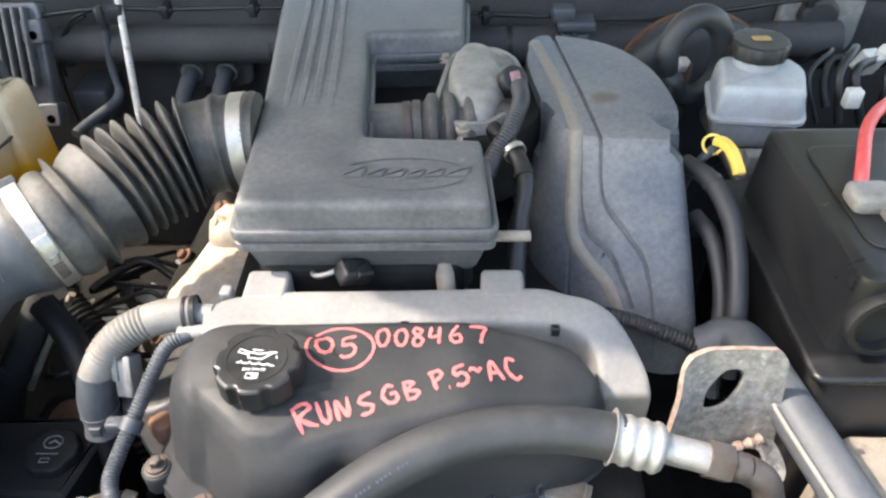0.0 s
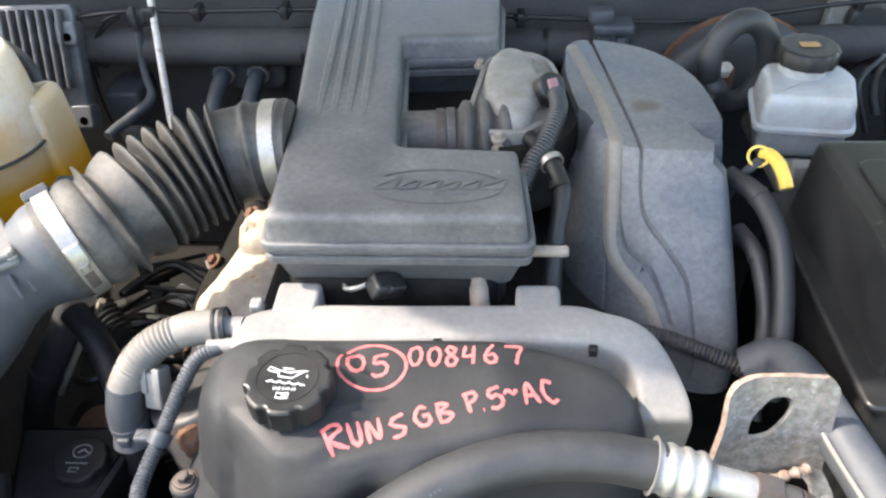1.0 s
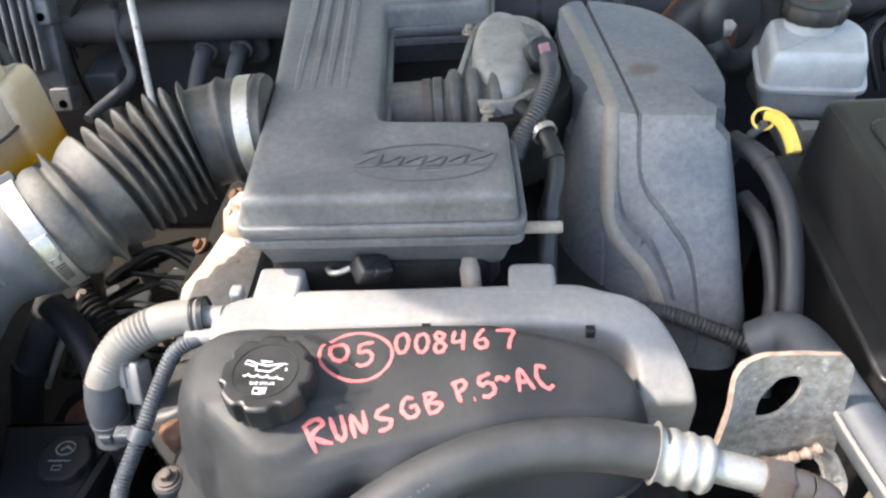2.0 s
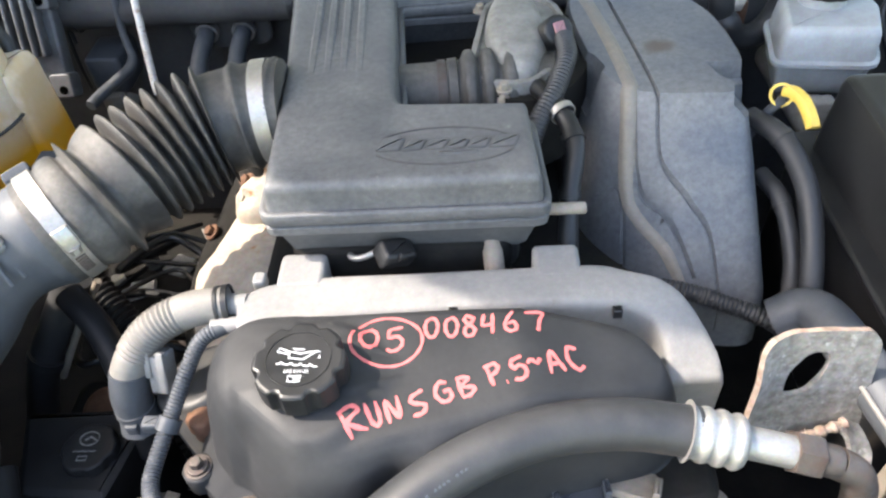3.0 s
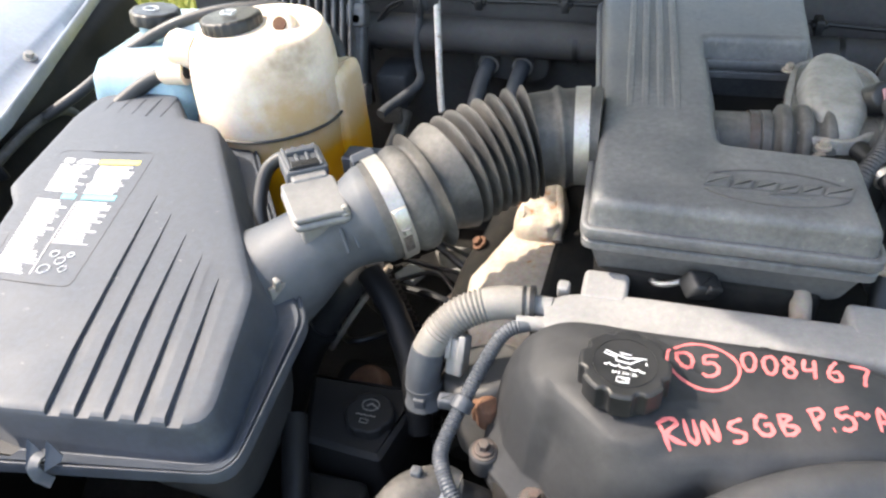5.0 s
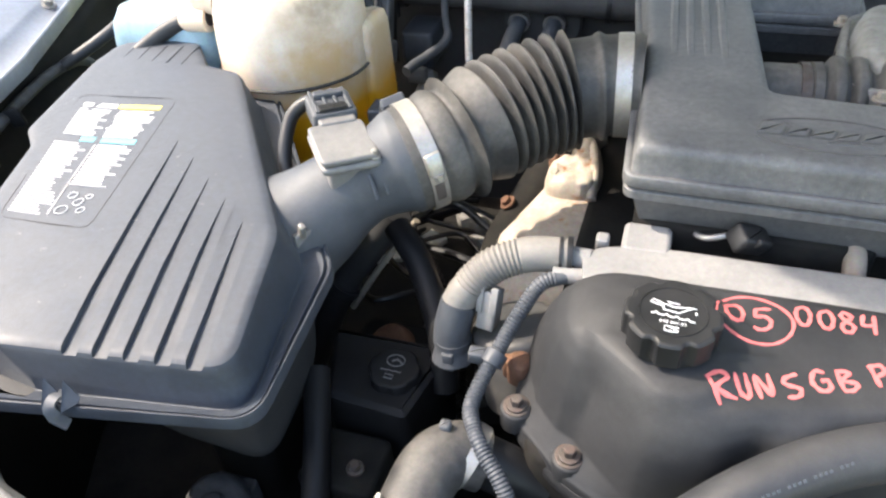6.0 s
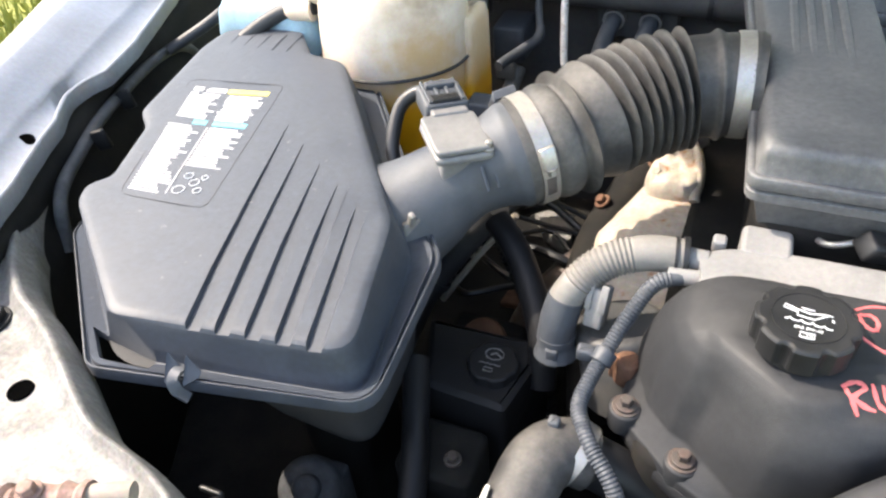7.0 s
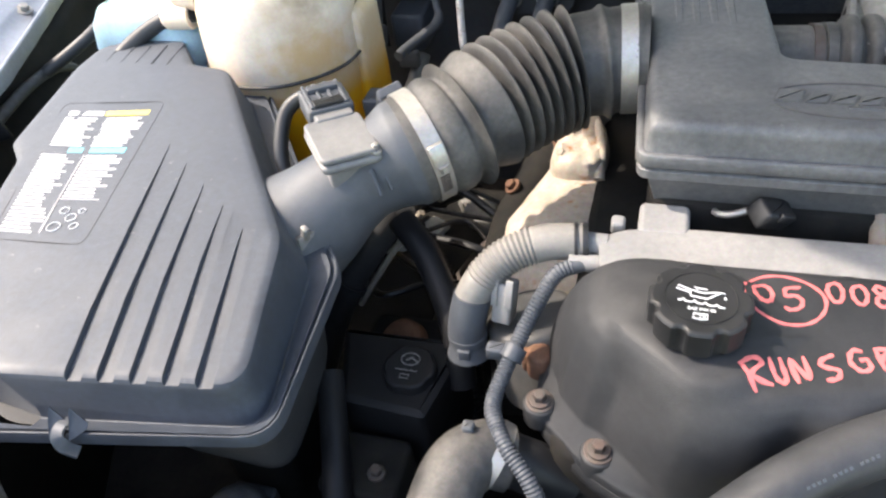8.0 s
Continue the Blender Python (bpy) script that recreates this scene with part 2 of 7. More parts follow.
def add_stain_or_shadow(m, centre, size, tone, strength):
    """A soft blotch at one spot of a surface: dried oil, or a painted shadow."""
    t = m.node_tree
    n, link = t.nodes, t.links.new
    bsdf = n["Principled BSDF"]
    before = bsdf.inputs["Base Color"].links[0].from_socket
    pos = n.new("ShaderNodeNewGeometry")
    off = n.new("ShaderNodeVectorMath")
    off.operation = "SUBTRACT"
    off.inputs[1].default_value = centre
    link(pos.outputs["Position"], off.inputs[0])
    scl = n.new("ShaderNodeVectorMath")
    scl.operation = "DIVIDE"
    scl.inputs[1].default_value = size
    link(off.outputs[0], scl.inputs[0])
    ln = n.new("ShaderNodeVectorMath")
    ln.operation = "LENGTH"
    link(scl.outputs[0], ln.inputs[0])
    nz = n.new("ShaderNodeTexNoise")
    nz.inputs["Scale"].default_value = 60
    nz.inputs["Detail"].default_value = 5
    link(pos.outputs["Position"], nz.inputs["Vector"])
    add = n.new("ShaderNodeMath")
    add.operation = "ADD"
    link(ln.outputs["Value"], add.inputs[0])
    link(nz.outputs["Fac"], add.inputs[1])
    mr = n.new("ShaderNodeMapRange")
    mr.interpolation_type = "SMOOTHSTEP"
    mr.inputs[1].default_value, mr.inputs[2].default_value = 0.7, 1.55
    mr.inputs[3].default_value, mr.inputs[4].default_value = strength, 0.0
    link(add.outputs[0], mr.inputs[0])
    mix = n.new("ShaderNodeMix")
    mix.data_type = "RGBA"
    mix.inputs[7].default_value = (*tone, 1)
    link(mr.outputs[0], mix.inputs[0])
    link(before, mix.inputs[6])
    link(mix.outputs[2], bsdf.inputs["Base Color"])


add_stain_or_shadow(M["manifold"], (0.190, 0.776, 1.025), (0.026, 0.020, 0.03), (0.075, 0.058, 0.042), 0.9)
add_stain_or_shadow(M["tank"], (-0.575, 0.73, 0.985), (0.10, 0.07, 0.06), (0.55, 0.34, 0.13), 0.75)
add_stain_or_shadow(M["tank"], (-0.625, 0.745, 1.045), (0.06, 0.05, 0.05), (0.42, 0.29, 0.18), 0.55)
# dark blotch painting the shadow beside the return port on the tank
add_stain_or_shadow(M["tank"], (-0.598, 0.765, 1.062), (0.040, 0.050, 0.034), (0.24, 0.17, 0.11), 0.75)
add_stain_or_shadow(M["tank"], (-0.555, 0.835, 0.98), (0.05, 0.06, 0.09), (0.52, 0.35, 0.16), 0.7)


# ---- builders ----
def finish(bm, smooth=40):
    bmesh.ops.remove_doubles(bm, verts=bm.verts, dist=1e-6)
    bmesh.ops.recalc_face_normals(bm, faces=bm.faces)
    for f in bm.faces:
        f.smooth = True
    for ed in bm.edges:
        if len(ed.link_faces) == 2 and ed.calc_face_angle(0) > radians(smooth):
            ed.smooth = False
    return bm


def part(name, bm, mat, parent=None, label="", smooth=40):
    finish(bm, smooth)
    me = bpy.data.meshes.new(name)
    bm.to_mesh(me)
    bm.free()
    me.materials.append(M[mat] if isinstance(mat, str) else mat)
    ob = new(name, me)
    if parent:
        ob.parent = parent
    if label:
        ob["label"] = label
    return ob


def thing(name, label, category, group="", kind=""):
    return tagged(new(name), label, category, group, kind)


def spline(pts, n=8, closed=False):
    """Catmull-Rom through the points."""
    P = [Vector(p) for p in pts]
    if len(P) < 3:
        return [P[0].lerp(P[-1], i / n) for i in range(n + 1)]
    out, c = [], len(P)
    for i in range(c if closed else c - 1):
        p0 = P[i - 1] if (i or closed) else P[0] * 2 - P[1]
        p1, p2 = P[i], P[(i + 1) % c]
        p3 = P[(i + 2) % c] if (closed or i + 2 < c) else P[-1] * 2 - P[-2]
        for k in range(n):
            t = k / n
            out.append(0.5 * (2 * p1 + (p2 - p0) * t + (2 * p0 - 5 * p1 + 4 * p2 - p3) * t * t + (3 * p1 - p0 - 3 * p2 + p3) * t ** 3))
    if not closed:
        out.append(P[-1])
    return out


def even(pts, step):
    """Points at even steps along a polyline, with the length run at each."""
    L = [0.0]
    for p, q in zip(pts, pts[1:]):
        L.append(L[-1] + (q - p).length)
    n = max(2, int(round(L[-1] / step)))
    out, j = [], 0
    for i in range(n + 1):
        s = L[-1] * i / n
        while j < len(pts) - 2 and L[j + 1] < s:
            j += 1
        d = L[j + 1] - L[j]
        out.append((pts[j].lerp(pts[j + 1], (s - L[j]) / d if d > 1e-9 else 0), s))
    return out, L[-1]


def sweep(bm, pts, radius, seg=20, caps=True, section=None, up=(0, 0, 1)):
    """A tube along points; radius: a number or one a point. section: a closed outline (side, height) instead of a circle."""
    rings, side0 = [], None
    n = len(pts)
    for i, p in enumerate(pts):
        d = (pts[min(i + 1, n - 1)] - pts[max(i - 1, 0)]).normalized()
        if side0 is None:
            u = Vector(up)
            if abs(d.dot(u)) > 0.95:
                u = Vector((1, 0, 0))
            side0 = d.cross(u).normalized()
        elif section is not None:
            side0 = d.cross(Vector(up)).normalized()
        side = (side0 - d * side0.dot(d)).normalized()
        side0 = side
        top = side.cross(d)
        r = radius[i] if hasattr(radius, "__len__") else radius
        if section is None:
            ring = [bm.verts.new(p + side * math.cos(2 * math.pi * k / seg) * r + top * math.sin(2 * math.pi * k / seg) * r) for k in range(seg)]
        else:
            ring = [bm.verts.new(p + side * sx * r + top * sy * r) for sx, sy in section]
        rings.append(ring)
    for A, B in zip(rings, rings[1:]):
        m = len(A)
        for k in range(m):
            bm.faces.new((A[k], A[(k + 1) % m], B[(k + 1) % m], B[k]))
    if caps:
        bm.faces.new(rings[0])
        bm.faces.new(rings[-1][::-1])
    return rings


def tube(name, pts, r, mat, parent=None, label="", seg=18, n=10, caps=True):
    bm = bmesh.new()
    sweep(bm, spline(pts, n), r, seg, caps)
    return part(name, bm, mat, parent, label)


def corrugated(name, pts, r, mat, parent=None, label="", pitch=0.0042, depth=0.0014, seg=20, plain=0.0, upto=9.0):
    line, total = even(spline(pts, 14), pitch / 4)
    rad = [r if s < plain or s > upto else r + depth * math.copysign(abs(math.cos(2 * math.pi * s / pitch)) ** 0.6, math.cos(2 * math.pi * s / pitch)) * 0.5 for _, s in line]
    bm = bmesh.new()
    sweep(bm, [p for p, _ in line], rad, seg)
    return part(name, bm, mat, parent, label, smooth=60)


def rounded(pts, r, n=5):
    """A polygon with its corners rounded; r: one radius or one a corner."""
    out, c = [], len(pts)
    for i in range(c):
        p0, p1, p2 = (Vector((*pts[(i + k) % c][:2], 0)) for k in (-1, 0, 1))
        rr = r[i] if hasattr(r, "__len__") else r
        d0, d1 = (p0 - p1), (p2 - p1)
        k = min(rr, d0.length * 0.45, d1.length * 0.45)
        s, t = p1 + d0.normalized() * k, p1 + d1.normalized() * k
        for j in range(n + 1):
            u = j / n
            out.append(s * (1 - u) ** 2 + p1 * 2 * u * (1 - u) + t * u * u)
    return out


def inset(poly, d):
    """Offset a closed polygon inwards by d (counter-clockwise order)."""
    out, c = [], len(poly)
    for i in range(c):
        a0, b0, c0 = poly[i - 1], poly[i], poly[(i + 1) % c]
        e1, e2 = (b0 - a0), (c0 - b0)
        n1, n2 = Vector((-e1.y, e1.x, 0)).normalized(), Vector((-e2.y, e2.x, 0)).normalized()
        m = n1 + n2
        m = m / max(0.35, m.dot(n1)) if m.length > 1e-6 else n1
        out.append(b0 + m * d)
    return out


def stack(bm, poly, levels, m=None, lift=None):
    """A moulded body: one outline at rising levels (z, inset). m: pose; lift: extra height as a function of x and y."""
    area = sum(a.x * b.y - b.x * a.y for a, b in zip(poly, poly[1:] + poly[:1]))
    if area < 0:
        poly = poly[::-1]
    m = m or Matrix()
    rings = []
    levels = list(levels) + [(levels[-1][0], levels[-1][1] + 0.0012)]      # a narrow rim keeps the flat top flat in the light
    for z, d in levels:
        rings.append([bm.verts.new(m @ Vector((p.x, p.y, z + (lift(p.x, p.y) if lift else 0)))) for p in inset(poly, d)])
    for A, B in zip(rings, rings[1:]):
        k = len(A)
        for i in range(k):
            bm.faces.new((A[i], A[(i + 1) % k], B[(i + 1) % k], B[i]))
    bm.faces.new(rings[0][::-1])
    bm.faces.new(rings[-1])
    return rings


def mould(bm, corners, radii, levels, m=None, n=5):
    """Like stack, but from sharp corners (counter-clockwise), each with its own rounding that follows the inset."""
    C = [Vector((*c, 0)) for c in corners]
    k = len(C)
    turn = []
    for i in range(k):
        e1, e2 = C[i] - C[i - 1], C[(i + 1) % k] - C[i]
        turn.append(1 if e1.x * e2.y - e1.y * e2.x > 0 else -1)
    m = m or Matrix()
    rings = []
    levels = list(levels) + [(levels[-1][0], levels[-1][1] + 0.004)]
    for z, d in levels:
        ring = rounded(inset(C, d), [max(0.003, r - d * s) for r, s in zip(radii, turn)], n)
        rings.append([bm.verts.new(m @ Vector((p.x, p.y, z))) for p in ring])
    for A, B in zip(rings, rings[1:]):
        q = len(A)
        for i in range(q):
            bm.faces.new((A[i], A[(i + 1) % q], B[(i + 1) % q], B[i]))
    bm.faces.new(rings[0][::-1])
    bm.faces.new(rings[-1])


def mould_between(bm, low, high, radii, levels, m=None, n=5, sink=None):
    """A moulding whose outline goes from low to high corners: levels of (z, share, inset). sink: height taken off the high outline."""
    A0, B0 = [Vector((*c, 0)) for c in low], [Vector((*c, 0)) for c in high]
    m = m or Matrix()
    rings = []
    levels = list(levels) + [(levels[-1][0], levels[-1][1], levels[-1][2] + 0.006)]
    for z, s, d in levels:
        C = inset([p.lerp(q, s) for p, q in zip(A0, B0)], d)
        ring = rounded(C, radii, n)
        rings.append([bm.verts.new(m @ Vector((p.x, p.y, z - (sink(p.x, p.y) * s if sink else 0)))) for p in ring])
    for A, B in zip(rings, rings[1:]):
        q = len(A)
        for i in range(q):
            bm.faces.new((A[i], A[(i + 1) % q], B[(i + 1) % q], B[i]))
    bm.faces.new(rings[0][::-1])
    bm.faces.new(rings[-1])


def carve(ob, cutter):
    """Cut one mesh out of another for good."""
    mod = ob.modifiers.new("cut", "BOOLEAN")
    mod.object, mod.operation, mod.solver = cutter, "DIFFERENCE", "EXACT"
    deps = bpy.context.evaluated_depsgraph_get()
    me = bpy.data.meshes.new_from_object(ob.evaluated_get(deps))
    ob.modifiers.clear()
    if len(me.polygons) < len(ob.data.polygons) * 0.6:
        bpy.data.objects.remove(cutter)
        return False
    ob.data = me
    bm = bmesh.new()
    bm.from_mesh(me)
    for f in bm.faces:
        f.smooth = True
    for ed in bm.edges:
        ed.smooth = not (len(ed.link_faces) == 2 and ed.calc_face_angle(0) > radians(28))
    bm.to_mesh(me)
    bm.free()
    bpy.data.objects.remove(cutter)
    return True


def slab(bm, x0, x1, y0, y1, z0, z1, r=0.004, b=0.002, m=None):
    """A box with rounded corners and softened top and bottom edges."""
    poly = rounded([(x0, y0), (x1, y0), (x1, y1), (x0, y1)], r, 4)
    stack(bm, poly, [(z0, b), (z0 + b * 0.4, b * 0.3), (z0 + b, 0), (z1 - b, 0), (z1 - b * 0.4, b * 0.3), (z1, b)], m)


def pillow(bm, low, high, profile, z_low, z_high, inner=6, n=7, crown=0.0):
    """A domed moulding between a low and a high outline of as many points. profile: rows of (share outline, share height)."""
    lo, hi = spline([(*p, 0) for p in low], n, True), spline([(*p, 0) for p in high], n, True)
    zl = z_low if callable(z_low) else (lambda x, y: z_low)
    zh = z_high if callable(z_high) else (lambda x, y: z_high)
    rings = []
    for s, h in profile:
        ring = []
        for p, q in zip(lo, hi):
            v = p.lerp(q, s)
            ring.append(bm.verts.new((v.x, v.y, zl(p.x, p.y) * (1 - h) + zh(v.x, v.y) * h)))
        rings.append(ring)
    c = sum(hi, Vector()) / len(hi)
    for k in range(1, inner):
        u = k / inner
        ring = []
        for q in hi:
            v = q.lerp(c, u)
            ring.append(bm.verts.new((v.x, v.y, zh(v.x, v.y) + crown * (1 - (1 - u) ** 2))))
        rings.append(ring)
    for A, B in zip(rings, rings[1:]):
        k = len(A)
        for i in range(k):
            bm.faces.new((A[i], A[(i + 1) % k], B[(i + 1) % k], B[i]))
    bm.faces.new(rings[0][::-1])
    bm.faces.new(rings[-1])


def disc(bm, m, r, h, seg=32, edge=0.001, lobes=0, depth=0.0, duty=0.5):
    """A round body along its own z, from 0 to h; lobes: scallops cut into the rim."""
    rings = []
    for z, k in ((0, 0), (0, 1), (h - edge, 1), (h - edge * 0.3, 1 - edge * 0.5 / r), (h, 1 - edge * 1.4 / r), (h, 1 - edge * 1.8 / r), (h, 0)):
        if k == 0:
            rings.append([bm.verts.new(m @ Vector((0, 0, z)))])
            continue
        ring = []
        for i in range(seg):
            a = 2 * math.pi * i / seg
            cut = 0.0
            if lobes:
                ph = (a * lobes / (2 * math.pi)) % 1.0
                u = (ph - 0.5) / (duty * 0.5)
                cut = depth * max(0.0, 1 - u * u) ** 0.7 if abs(u) < 1 else 0.0
            ring.append(bm.verts.new(m @ Vector((math.cos(a) * (r - cut) * k, math.sin(a) * (r - cut) * k, z))))
        rings.append(ring)
    for A, B in zip(rings, rings[1:]):
        if len(A) == 1 or len(B) == 1:
            one, ring = (A[0], B) if len(A) == 1 else (B[0], A)
            for i in range(len(ring)):
                bm.faces.new((one, ring[i], ring[(i + 1) % len(ring)]))
        else:
            for i in range(len(A)):
                bm.faces.new((A[i], A[(i + 1) % len(A)], B[(i + 1) % len(A)], B[i]))


def ring_band(bm, centre, axis, r, width, thick=0.0012, seg=40):
    """A flat metal band round an axis."""
    q = Vector(axis).normalized().to_track_quat("Z", "Y").to_matrix().to_4x4()
    m = Matrix.Translation(centre) @ q
    rows = ((r, -width / 2), (r + thick, -width / 2), (r + thick, width / 2), (r, width / 2))
    rings = [[bm.verts.new(m @ Vector((math.cos(2 * math.pi * i / seg) * rr, math.sin(2 * math.pi * i / seg) * rr, z))) for i in range(seg)] for rr, z in rows]
    for k in range(4):
        A, B = rings[k], rings[(k + 1) % 4]
        for i in range(seg):
            bm.faces.new((A[i], A[(i + 1) % seg], B[(i + 1) % seg], B[i]))


def hexbolt(name, place, axis, parent, r=0.0075, washer=0.012, mat="bolt", kind=""):
    q = Vector(axis).normalized().to_track_quat("Z", "Y").to_matrix().to_4x4()
    m = Matrix.Translation(place) @ q
    bm = bmesh.new()
    disc(bm, m, washer, 0.003, 24, 0.0008)
    disc(bm, m @ pose(0, 0, 0.003), r, 0.007, 6, 0.0012)
    return part(name, bm, mat, parent, smooth=30)


def drop_on(obs):
    """A function that finds the height of the meshes at x, y from above."""
    from mathutils.bvhtree import BVHTree
    trees = []
    for ob in obs:
        bm = bmesh.new()
        bm.from_mesh(ob.data)
        trees.append(BVHTree.FromBMesh(bm))
        bm.free()

    def at(x, y, fallback=0.9):
        zs = [h[0].z for h in (tr.ray_cast(Vector((x, y, 3)), Vector((0, 0, -1))) for tr in trees) if h[0]]
        return max(zs) if zs else fallback
    return at


def ribbon(bm, pts, width, height, lift=0.0006, thick=0.0008):
    """A painted line of some width on a surface given by its height function."""
    n = len(pts)
    rows = []
    for i, p in enumerate(pts):
        d = pts[min(i + 1, n - 1)] - pts[max(i - 1, 0)]
        d = Vector((d.x, d.y, 0)).normalized()
        s = Vector((-d.y, d.x, 0)) * width / 2
        w = 0.82 + 0.18 * math.sin(i * 1.7 + p.x * 90)
        if i in (0, n - 1):
            w *= 0.6
        rows.append([bm.verts.new((v.x, v.y, height(v.x, v.y) + z)) for v, z in ((p + s * w, -thick), (p + s * w * 0.8, lift), (p - s * w * 0.8, lift), (p - s * w, -thick))])
    for A, B in zip(rows, rows[1:]):
        for k in range(3):
            bm.faces.new((A[k], A[k + 1], B[k + 1], B[k]))


# ---- ground, body shell and closing panels ----
def ground():
    bm = bmesh.new()
    n, size = 60, 60.0
    vs = {}
    for i in range(n + 1):
        for j in range(n + 1):
            u, v = (i / n * 2 - 1), (j / n * 2 - 1)
            x, y = math.copysign(abs(u) ** 2.5, u) * size, math.copysign(abs(v) ** 2.5, v) * size
            vs[i, j] = bm.verts.new((x, y, 0.03 * noise.noise(Vector((x, y, 0))) - 0.03))
    for i in range(n):
        for j in range(n):
            bm.faces.new((vs[i, j], vs[i + 1, j], vs[i + 1, j + 1], vs[i, j + 1]))
    return tagged(part("ground", bm, "grass"), "sunlit yellow-green grassy ground beside the vehicle", "ground", kind="structure")


def grass():
    rng = random.Random(4)
    bm = bmesh.new()
    for _ in range(24000):
        x, y = rng.gauss(-2.6, 1.9), rng.gauss(2.2, 2.2)
        if -1.2 < x < 1.0 and -0.5 < y < 1.7:
            continue
        h, w, a = rng.uniform(0.04, 0.12), rng.uniform(0.004, 0.009), rng.uniform(0, 6.28)
        dx, dy = math.cos(a) * w, math.sin(a) * w
        lx, ly = rng.uniform(-0.05, 0.05), rng.uniform(-0.05, 0.05)
        p = [bm.verts.new(c) for c in ((x - dx, y - dy, -0.04), (x + dx, y + dy, -0.04), (x + lx * .5 + dx * .7, y + ly * .5 + dy * .7, h * 0.6), (x + lx, y + ly, h))]
        bm.faces.new((p[0], p[1], p[2]))
        bm.faces.new((p[0], p[2], p[3]))
    me = bpy.data.meshes.new("grass")
    bm.to_mesh(me)
    bm.free()
    me.materials.append(M["blade"])
    tagged(new("grass", me), "yellow-green rough grass in full sun", "grass", kind="stuff")


ground()
grass()


def panel(name, pts, thick, mat, label, category="panel", parent=None, r=0.0, kind="structure"):
    """A sheet standing on an outline of points in space, with some thickness."""
    P = [Vector(p) for p in pts]
    nrm = (P[1] - P[0]).cross(P[2] - P[0]).normalized() * thick
    bm = bmesh.new()
    A, B = [bm.verts.new(p) for p in P], [bm.verts.new(p - nrm) for p in P]
    bm.faces.new(A)
    bm.faces.new(B[::-1])
    for i in range(len(P)):
        j = (i + 1) % len(P)
        bm.faces.new((A[i], B[i], B[j], A[j]))
    ob = part(name, bm, mat, parent)
    return tagged(ob, label, category, kind=kind) if not parent else ob


# bay shell: firewall, floor pan, inner wings, front
def firewall():
    bm = bmesh.new()
    nx, nz = 60, 20
    vs = {}
    for i in range(nx + 1):
        for j in range(nz + 1):
            x, z = -1.0 + 1.9 * i / nx, 0.45 + 0.62 * j / nz
            dent = 0.012 * noise.noise(Vector((x * 5, z * 5, 3))) + 0.02 * math.exp(-((x + 0.38) / 0.12) ** 2 - ((z - 0.9) / 0.06) ** 2)
            vs[i, j] = bm.verts.new((x, 1.15 - dent, z))
    for i in range(nx):
        for j in range(nz):
            bm.faces.new((vs[i, j], vs[i + 1, j], vs[i + 1, j + 1], vs[i, j + 1]))
    g = bmesh.ops.extrude_face_region(bm, geom=bm.faces[:])
    for v in g["geom"]:
        if isinstance(v, bmesh.types.BMVert):
            v.co.y += 0.03
    return tagged(part("wall_firewall", bm, "wall"), "black insulated firewall panel at the back of the bay", "panel", kind="structure")


firewall()
panel("floor_pan", [(-1.0, -0.25, 0.5), (0.9, -0.25, 0.5), (0.9, 1.18, 0.5), (-1.0, 1.18, 0.5)], 0.02, "dark", "floor pan closing the engine bay, deep shade in its colour")
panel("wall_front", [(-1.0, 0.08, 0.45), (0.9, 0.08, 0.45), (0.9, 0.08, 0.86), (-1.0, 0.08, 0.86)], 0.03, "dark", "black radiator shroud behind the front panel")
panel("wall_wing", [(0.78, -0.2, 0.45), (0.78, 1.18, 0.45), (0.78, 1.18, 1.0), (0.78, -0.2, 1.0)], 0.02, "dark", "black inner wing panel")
panel("cowl", [(-1.0, 1.13, 1.07), (0.9, 1.13, 1.07), (0.9, 1.5, 1.14), (-1.0, 1.5, 1.14)], 0.02, "plastic", "black cowl panel under the windscreen")


def hood():
    h = thing("hood", "raised bonnet out of view with a pale grey underside", "bonnet")
    hx0, hx1, y0, z0, ang, length = HOOD
    bm = bmesh.new()
    m = pose(0, y0, z0, -ang, 0, 0)
    slab(bm, hx0, hx1, -length, 0, 0.0, 0.03, 0.12, 0.01, m)
    part("skin", bm, "hoodpaint", h)
    return h


# bonnet out of view, set so its shadow edge crosses the bay
HOOD = (-0.955, 0.80, 1.20, 1.15, 52.2, 1.173)
hood()


def wing_line(rows, y):
    """Where a long edge of the wing lies: x at y, carried on past both ends."""
    for (y0, x0), (y1, x1) in zip(rows, rows[1:]):
        if y <= y1 or (y1, x1) == rows[-1]:
            return x0 + (x1 - x0) * (y - y0) / (y1 - y0)


WING_EDGE = [(0.306, -0.861), (0.349, -0.879), (0.428, -0.918), (0.462, -0.932), (0.490, -0.953), (0.515, -0.966), (0.545, -0.969), (0.576, -0.962), (0.654, -0.984), (0.770, -1.032), (0.832, -1.058)]
WING_CREASE = [(0.333, -0.917), (0.434, -0.962), (0.566, -1.004), (0.734, -1.061)]
WING_CREST = [(0.404, -1.006), (0.54, -1.058), (0.709, -1.128)]
WING_OUTER = [(0.462, -1.075), (0.602, -1.138), (0.73, -1.200)]


